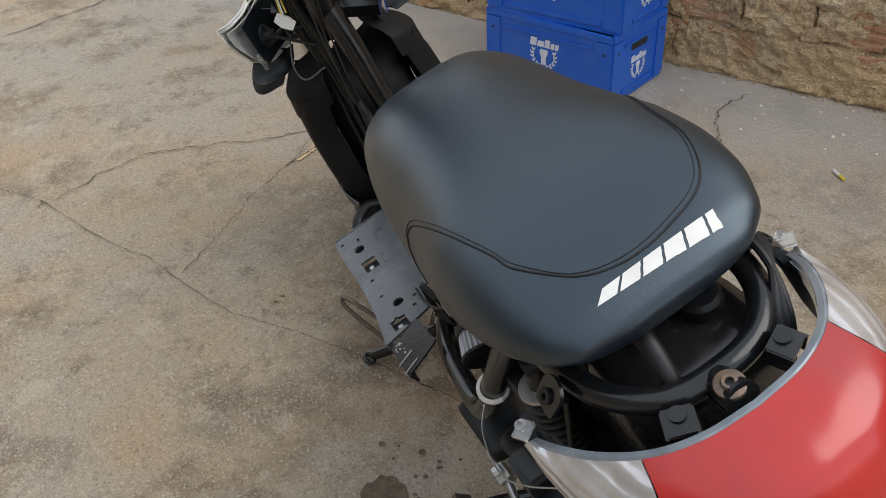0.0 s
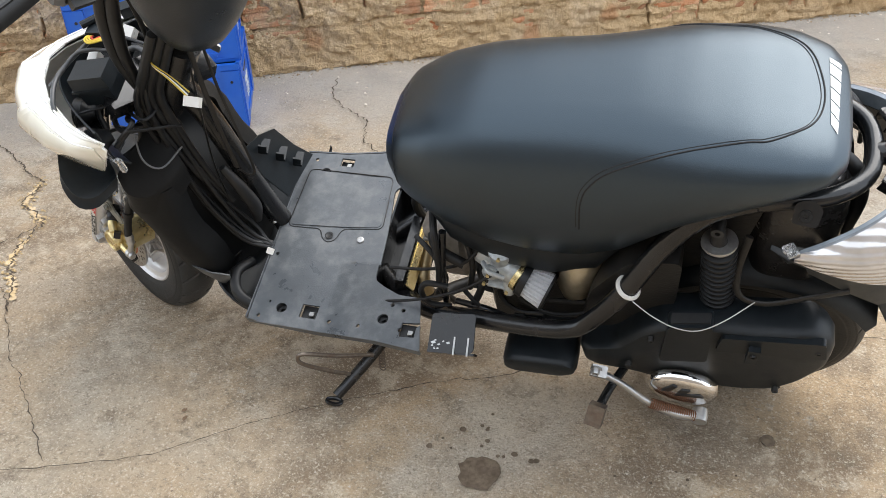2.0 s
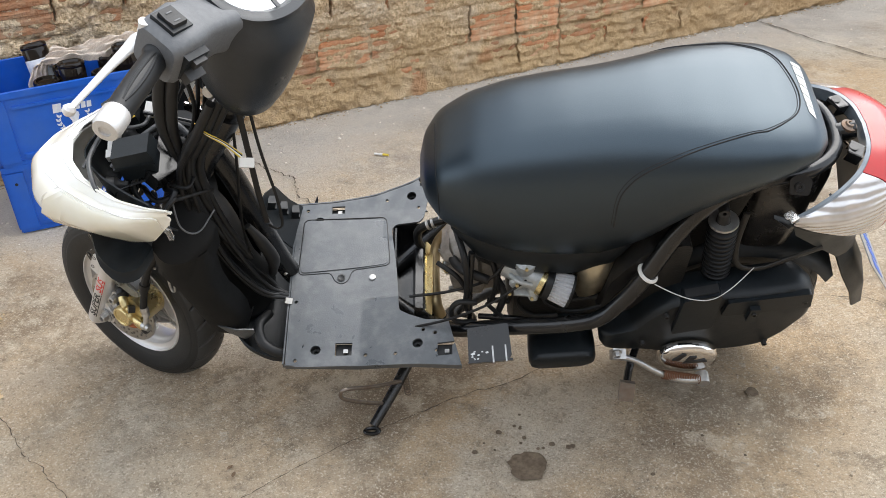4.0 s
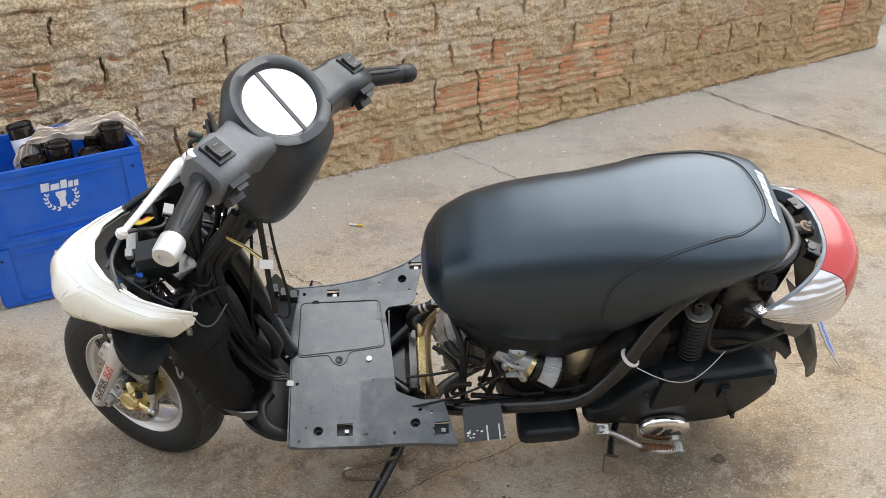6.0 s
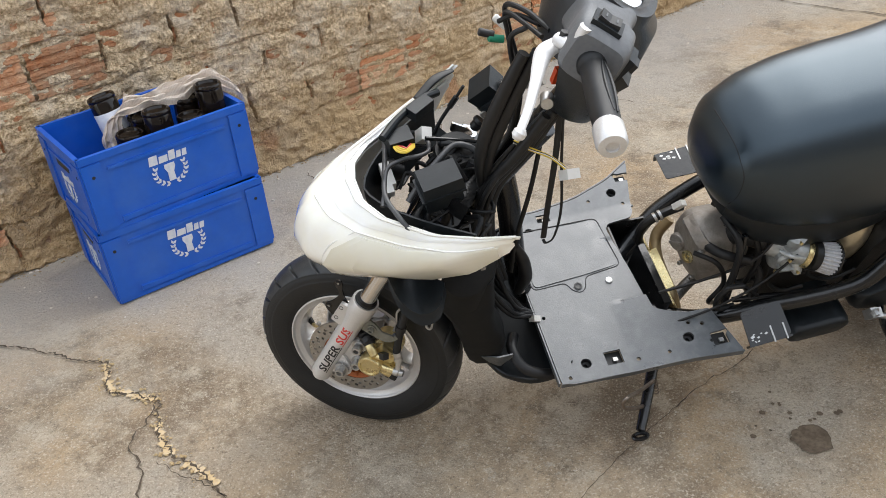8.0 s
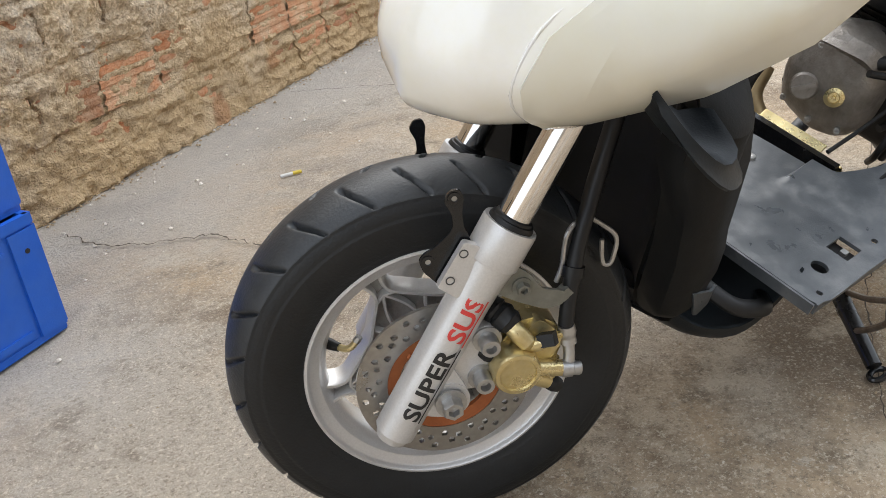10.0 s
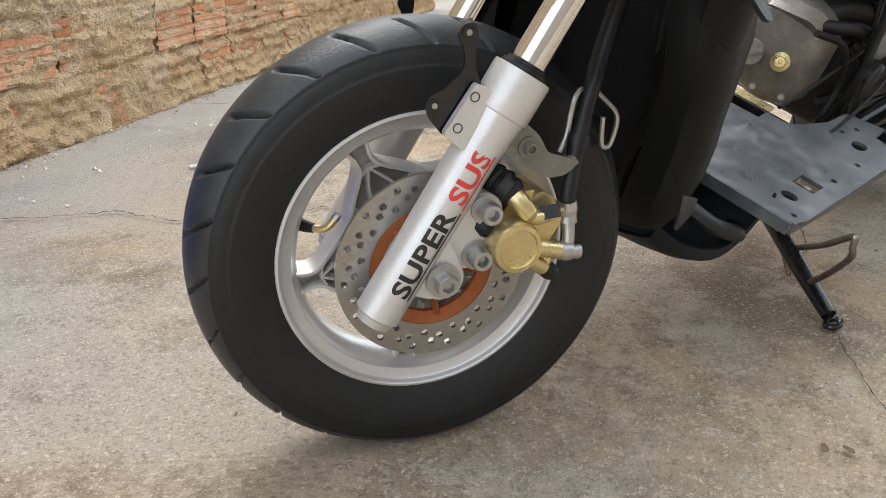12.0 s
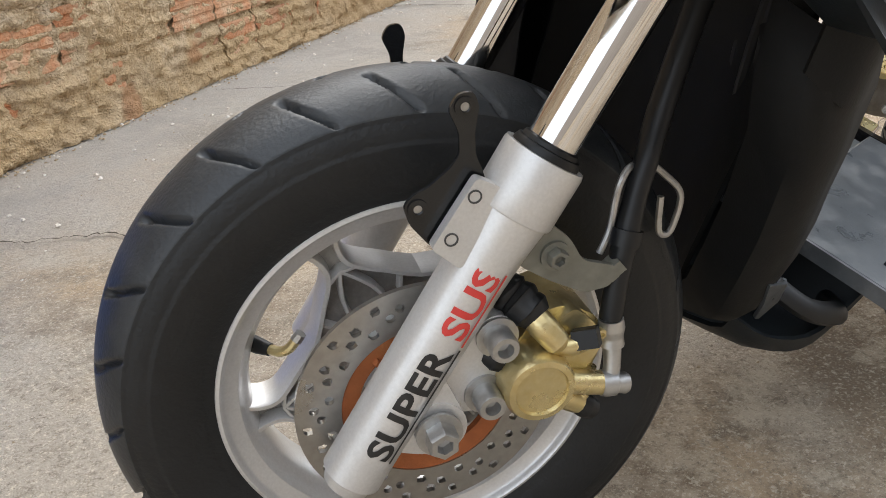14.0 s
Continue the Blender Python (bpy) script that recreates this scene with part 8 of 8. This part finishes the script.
prism(bm, round_poly([(0.0, -0.005), (0.055, -0.005), (0.055, 0.004), (0.0, 0.004)], 0.003), 0.0015, 0.0022, pose(0.637, 0.008, 0.232, 0, 62, 0) @ Matrix.Rotation(radians(90), 4, "Z"))
part("plate_slot", bm, M_BLACK, shield)
bm = bm_new()
tube(bm, [(0.660, -0.05, 0.178), (0.667, -0.035, 0.14), (0.70, 0.01, 0.11), (0.80, 0.07, 0.10), (0.95, 0.10, 0.11)], 0.0132, 16)
part("exhaust_bend", bm, M_GRIME, exhaust, "dark lower bend of the pipe")
# regulator plate beside the board, and added black walls that darken the bay
bm = bm_new()
box(bm, (0.016, 0.15, 0.085), pose(0.612, 0.0, 0.208, 0, 8, 0), 0.003)
box(bm, (0.10, 0.30, 0.004), pose(0.602, 0.04, 0.178, 0, 0, 0), 0.001)
box(bm, (0.004, 0.24, 0.09), pose(0.566, 0.03, 0.205, 0, 0, 0), 0.001)
box(bm, (0.09, 0.004, 0.09), pose(0.605, 0.142, 0.205, 0, 0, 0), 0.001)
part("bay_plate_and_fill", bm, M_PAINT, scooter, "black plate and added walls for the dark bay behind the board")
# added block, no part of the scooter; keeps the gap behind the rail dark
bm = bm_new()
prism(bm, round_poly([(0.97, 0.28), (1.07, 0.30), (1.12, 0.40), (1.12, 0.52), (1.04, 0.50), (0.985, 0.40)], 0.02), -0.06, 0.128, Y90, 0.006)
part("dark_gap_block", bm, M_GRIME, scooter, "added black block for the dark behind the rail")
# carburettor
bm = bm_new()
tube(bm, [(0.795, -0.065, 0.388), (0.862, -0.10, 0.372)], (0.026, 0.024), 20)
lathe(bm, [(0.004, -0.055), (0.018, -0.055), (0.022, -0.045), (0.024, -0.018), (0.02, 0.0), (0.02, 0.03), (0.022, 0.034), (0.022, 0.046), (0.012, 0.05), (0.008, 0.064), (0.002, 0.064)], (0.828, -0.082, 0.382), (0.05, -0.1, 1), 24)
lathe(bm, [(0.003, 0), (0.014, 0), (0.0155, 0.004), (0.0155, 0.018), (0.011, 0.024), (0.003, 0.025)], (0.815, -0.09, 0.378), (-0.1, -1, 0.1), 20)
lathe(bm, [(0.003, 0), (0.009, 0), (0.010, 0.02), (0.007, 0.026), (0.003, 0.026)], (0.842, -0.105, 0.36), (0.2, -0.6, -0.8), 16)
tube(bm, [(0.80, -0.10, 0.40), (0.815, -0.12, 0.405), (0.84, -0.122, 0.395)], 0.0045, 10)
box(bm, (0.034, 0.018, 0.008), pose(0.825, -0.108, 0.352, 15, 10, 0), 0.003)
carb = part("carburettor", bm, material("carb_alloy", (0.50, 0.53, 0.54), (0.36, 0.385, 0.39), 120, 0.42, metal=0.45, bump=0.3, bump_scale=300, dirt=(0.2, 0.2, 0.2), dirt_amount=0.5, dirt_scale=40), scooter, "silver-grey carburettor")
for p in ((0.812, -0.118, 0.392), (0.842, -0.122, 0.35), (0.80, -0.11, 0.35), (0.83, -0.105, 0.425)):
    bm = bm_new()
    lathe(bm, [(0.001, 0), (0.0032, 0), (0.0032, 0.005), (0.001, 0.005)], p, (0, -1, 0.3), 10)
    part("carb_screw", bm, M_GOLD, carb)
bm = bm_new()
tube(bm, [(0.74, -0.01, 0.36), (0.765, -0.04, 0.385), (0.795, -0.065, 0.388)], 0.021, 16)
part("intake_pipe", bm, M_GRIME, scooter)
bm = bm_new()
lathe(bm, [(0.023, -0.004), (0.0275, -0.004), (0.0275, 0.006), (0.023, 0.006)], (0.862, -0.10, 0.372), (0.067, -0.035, -0.016), 28, ring=True)
part("hose_clamp", bm, M_GOLD, carb, "gold-zinc hose clamp")
# cone filter with pleats
bm = bm_new()
ax = V(0.92, -0.26, -0.24).normalized()
fm = axis_frame((0.866, -0.105, 0.376), ax)
rings = []
for h, r0 in ((0.012, 0.0255), (0.05, 0.031)):
    ring = []
    for k in range(96):
        q = 2 * math.pi * k / 96
        r = r0 + (0.0022 if k % 4 < 2 else -0.0022)
        ring.append(fm @ V(r * math.cos(q), r * math.sin(q), h))
    rings.append(ring)
loft(bm, rings)
filt = part("air_filter", bm, material("filter_pleats", (0.52, 0.53, 0.55), (0.42, 0.43, 0.45), 200, 0.7, bump=0.2), scooter, "small cone air filter with pale pleats", smooth=20)
bm = bm_new()
lathe(bm, [(0.01, 0.0), (0.03, 0.0), (0.031, 0.013), (0.01, 0.013)], fm.to_translation(), ax, 28)
lathe(bm, [(0.01, 0.049), (0.0345, 0.049), (0.034, 0.053), (0.03, 0.055), (0.002, 0.055)], fm.to_translation(), ax, 28)
part("filter_end", bm, M_HOSE, filt, "black rubber end")
# pale can behind the filter
bm = bm_new()
tube(bm, [(0.952, -0.06, 0.29), (0.954, -0.072, 0.335), (0.957, -0.075, 0.345), (0.962, -0.078, 0.39), (0.975, -0.06, 0.44)], (0.030, 0.031, 0.036, 0.036, 0.034), 22)
part("intake_duct", bm, M_CAN, scooter, "stained pale alloy duct")
# hoses and cables round the engine
for pts, r in (([(0.640, 0.090, 0.205), (0.618, 0.088, 0.25), (0.616, 0.087, 0.29), (0.630, 0.087, 0.312), (0.660, 0.090, 0.325), (0.70, 0.095, 0.33)], 0.0095), ([(0.60, -0.06, 0.27), (0.68, -0.07, 0.30), (0.76, -0.09, 0.37), (0.80, -0.08, 0.43)], 0.003), ([(0.66, -0.04, 0.36), (0.70, -0.07, 0.35), (0.72, -0.085, 0.30), (0.70, -0.09, 0.25), (0.72, -0.08, 0.22)], 0.005), ([(0.70, -0.03, 0.45), (0.715, -0.085, 0.43), (0.718, -0.10, 0.36), (0.715, -0.105, 0.30), (0.73, -0.09, 0.23)], 0.0065), ([(0.72, -0.02, 0.41), (0.76, -0.06, 0.41), (0.775, -0.085, 0.36), (0.765, -0.09, 0.29)], 0.0055), ([(0.71, 0.0, 0.44), (0.74, -0.03, 0.46), (0.79, -0.05, 0.46), (0.83, -0.07, 0.44)], 0.007), ([(0.76, -0.06, 0.25), (0.84, -0.08, 0.27), (0.92, -0.09, 0.29), (1.0, -0.10, 0.32)], 0.006), ([(0.83, -0.08, 0.33), (0.82, -0.09, 0.28), (0.85, -0.10, 0.25), (0.9, -0.10, 0.25)], 0.005), ([(0.60, -0.13, 0.262), (0.68, -0.135, 0.300), (0.76, -0.13, 0.345), (0.83, -0.115, 0.40)], 0.0026), ([(0.735, -0.12, 0.335), (0.70, -0.125, 0.345), (0.685, -0.125, 0.315), (0.695, -0.125, 0.275), (0.735, -0.12, 0.265)], 0.0055), ([(0.755, -0.10, 0.30), (0.785, -0.115, 0.275), (0.82, -0.125, 0.262), (0.87, -0.12, 0.27)], 0.0045), ([(0.775, -0.06, 0.34), (0.79, -0.09, 0.315), (0.775, -0.11, 0.27), (0.76, -0.115, 0.235)], 0.007), ([(0.86, -0.12, 0.36), (0.875, -0.125, 0.33), (0.93, -0.13, 0.31), (1.02, -0.12, 0.33), (1.1, -0.12, 0.34)], 0.004)):
    bm = bm_new()
    tube(bm, pts, r, 10)
    part("hose", bm, M_HOSE, scooter, "black rubber hose")
bm = bm_new()
tube(bm, [(0.638, 0.087, 0.3165), (0.643, 0.0875, 0.319)], 0.0115, 14)
tube(bm, [(0.648, 0.088, 0.321), (0.653, 0.0885, 0.323)], 0.0115, 14)
part("hose_clamp", bm, M_STEEL, scooter)
bm = bm_new()
tube(bm, [(0.728, -0.075, 0.44), (0.722, -0.10, 0.34), (0.722, -0.11, 0.25)], 0.0065, 12)
tube(bm, [(0.74, -0.105, 0.26), (0.80, -0.12, 0.275), (0.84, -0.14, 0.295)], 0.006, 10)
part("engine_stay", bm, M_PAINT, scooter, "black engine stay")
bm = bm_new()
box(bm, (0.016, 0.012, 0.024), pose(0.675, 0.072, 0.368, 20, 30, 10), 0.002)
part("wire_connector", bm, M_WHITE, scooter, "cream wire connector")
# cable tie and the grey cable that hangs from the rail
bm = bm_new()
ring = []
for k in range(21):
    q = 2 * math.pi * k / 20
    ring.append(V(1.046, -0.143, 0.458) + V(0.019 * math.cos(q) * 0.9, 0.020 * math.sin(q), -0.019 * math.cos(q) * 0.45))
tube(bm, ring, 0.0014, 8, 1, 2.6)
part("cable_tie", bm, M_WHITE, scooter, "pale plastic cable tie")
bm = bm_new()
tube(bm, [(1.055, -0.165, 0.452), (1.085, -0.185, 0.452), (1.12, -0.196, 0.446), (1.155, -0.196, 0.446), (1.19, -0.180, 0.458), (1.23, -0.150, 0.475)], 0.0011, 8)
part("loose_cable", bm, M_STEEL, scooter, "pale grey loose cable")
bm = bm_new()
tube(bm, [(1.205, -0.10, 0.57), (1.20, -0.115, 0.50), (1.21, -0.13, 0.455), (1.25, -0.135, 0.45), (1.31, -0.125, 0.47), (1.36, -0.11, 0.475)], 0.006, 10, 6, 0.6)
part("fender_stay", bm, M_GRIME, scooter, "dull grey steel fender stay")

# arch over the rear wheel and added black block: both keep under-seat gaps dark
bm = bm_new()
rows = []
for k in range(19):
    a = radians(34 + 8.0 * k)
    rows.append([V(1.245 + r * math.cos(a), y, 0.20 + r * math.sin(a)) for y, r in ((-0.085, 0.215), (-0.075, 0.232), (0.0, 0.240), (0.075, 0.232), (0.085, 0.215))])
sheet(bm, rows, 0.003)
part("rear_fender", bm, M_PLASTIC, scooter, "black plastic rear inner fender", smooth=60)
bm = bm_new()
prism(bm, round_poly([(0.99, 0.36), (1.10, 0.40), (1.20, 0.47), (1.22, 0.60), (1.20, 0.665), (1.08, 0.60), (1.0, 0.47)], 0.02), -0.075, 0.07, Y90, 0.006)
part("dark_fill_box", bm, M_GRIME, scooter, "added black block for the dark under the seat")
# added arm that keeps the space behind the transmission case dark
bm = bm_new()
tube(bm, [(1.02, -0.09, 0.30), (1.08, -0.10, 0.325), (1.16, -0.105, 0.345), (1.25, -0.10, 0.35)], (0.03, 0.032, 0.03, 0.025), 14)
part("dark_fill_arm", bm, M_GRIME, scooter, "added black arm for the dark behind the transmission case")
# ---- loose crumbs on the floor ----


def at_wall(rnd):
    return wall_point(rnd.uniform(-1.4, 2.9), abs(rnd.gauss(0, 0.028)) + 0.002)


def in_yard(rnd):
    return rnd.uniform(-1.9, 2.8), rnd.uniform(-1.5, 1.5)


def by_wall_wide(rnd):
    return wall_point(rnd.uniform(-1.4, 2.9), abs(rnd.gauss(0, 0.22)) + 0.02)


def along_crack(rnd):
    p = smooth_path([(-0.57, 0.362, 0), (-0.545, 0.33, 0), (-0.534, 0.257, 0), (-0.452, 0.202, 0), (-0.42, 0.174, 0), (-0.401, 0.053, 0), (-0.358, -0.027, 0), (-0.313, -0.083, 0)], 10)
    q = rnd.choice(p)
    return q.x + rnd.gauss(0, 0.012), q.y + rnd.gauss(0, 0.012)


scatter("mortar_crumbs", 1, 2600, at_wall, 0.0062, material("sandy_crumbs", (0.46, 0.35, 0.22), (0.38, 0.28, 0.17), 150, 0.95), ground, "crumbled sandy mortar along the foot of the wall")
scatter("chips", 2, 260, by_wall_wide, 0.008, material("pale_chips", (0.80, 0.76, 0.70), (0.72, 0.62, 0.50), 60, 0.9), ground, "small pale chips strewn near the wall")
scatter("grit", 3, 2600, in_yard, 0.0032, M_CHIP, ground, "fine pale grit strewn over the concrete")
scatter("grit", 4, 1600, in_yard, 0.0036, M_EARTH, ground, "fine brown grit strewn over the concrete")
scatter("crack_crumbs", 5, 200, along_crack, 0.0068, material("ochre_crumbs", (0.60, 0.46, 0.27), (0.42, 0.30, 0.15), 120, 0.95), ground, "ochre crumbs along a wide crack")


def blot(x, y, r, seed, z=0.0024):
    rnd = random.Random(seed)
    pts = []
    for i in range(26):
        q = 2 * math.pi * i / 26
        d = r * (1 + 0.22 * noise.noise((math.cos(q) * 2, math.sin(q) * 2, seed)) + rnd.uniform(-0.06, 0.06))
        pts.append(V(x + d * math.cos(q), y + d * math.sin(q), z))
    bm = bm_new()
    bm.faces.new([bm.verts.new(p) for p in pts])
    return part("oil_stain", bm, M_STAIN, ground, "dark oil stain soaked into concrete", smooth=0)


blot(0.885, -0.33, 0.038, 1)
drops = random.Random(4)
for k in range(15):
    blot(0.86 + drops.gauss(0, 0.07), -0.24 + drops.gauss(0, 0.045), drops.uniform(0.002, 0.0065), 10 + k)
blot(1.377, -0.12, 0.014, 60)
for k in range(8):
    blot(1.2 + drops.uniform(-0.1, 0.3), -0.3 + drops.uniform(-0.1, 0.1), drops.uniform(0.002, 0.005), 80 + k)

bm = bm_new()
tube(bm, [(0.452, 1.078, 0.005), (0.482, 1.070, 0.005)], 0.004, 10)
butt = thing("cigarette_end", bm, M_WHITE, "flattened cigarette end on the concrete", "litter")
bm = bm_new()
tube(bm, [(0.480, 1.0705, 0.0052), (0.500, 1.065, 0.0052)], 0.0043, 10)
part("filter", bm, M_YELLOW, butt, "tan filter")
for x, y, a in ((0.291, -0.329, 30), (0.303, -0.348, 70)):
    bm = bm_new()
    sheet(bm, [[V(-0.014, -0.006, 0.003), V(-0.005, -0.010, 0.007), V(0.006, -0.008, 0.006), V(0.015, -0.002, 0.009)], [V(-0.013, 0.0, 0.002), V(-0.004, 0.0, 0.004), V(0.006, 0.001, 0.003), V(0.016, 0.003, 0.006)], [V(-0.010, 0.006, 0.006), V(-0.002, 0.009, 0.009), V(0.007, 0.008, 0.007), V(0.013, 0.006, 0.010)]], 0.0008)
    thing("dry_leaf", bm, material("dry_leaf", (0.16, 0.10, 0.055), (0.11, 0.07, 0.04), 120, 0.8), "small curled dry brown leaf on the concrete", "leaf", pose(x, y, 0.0, 0, 0, a) @ Matrix.Scale(0.42, 4), smooth=60)
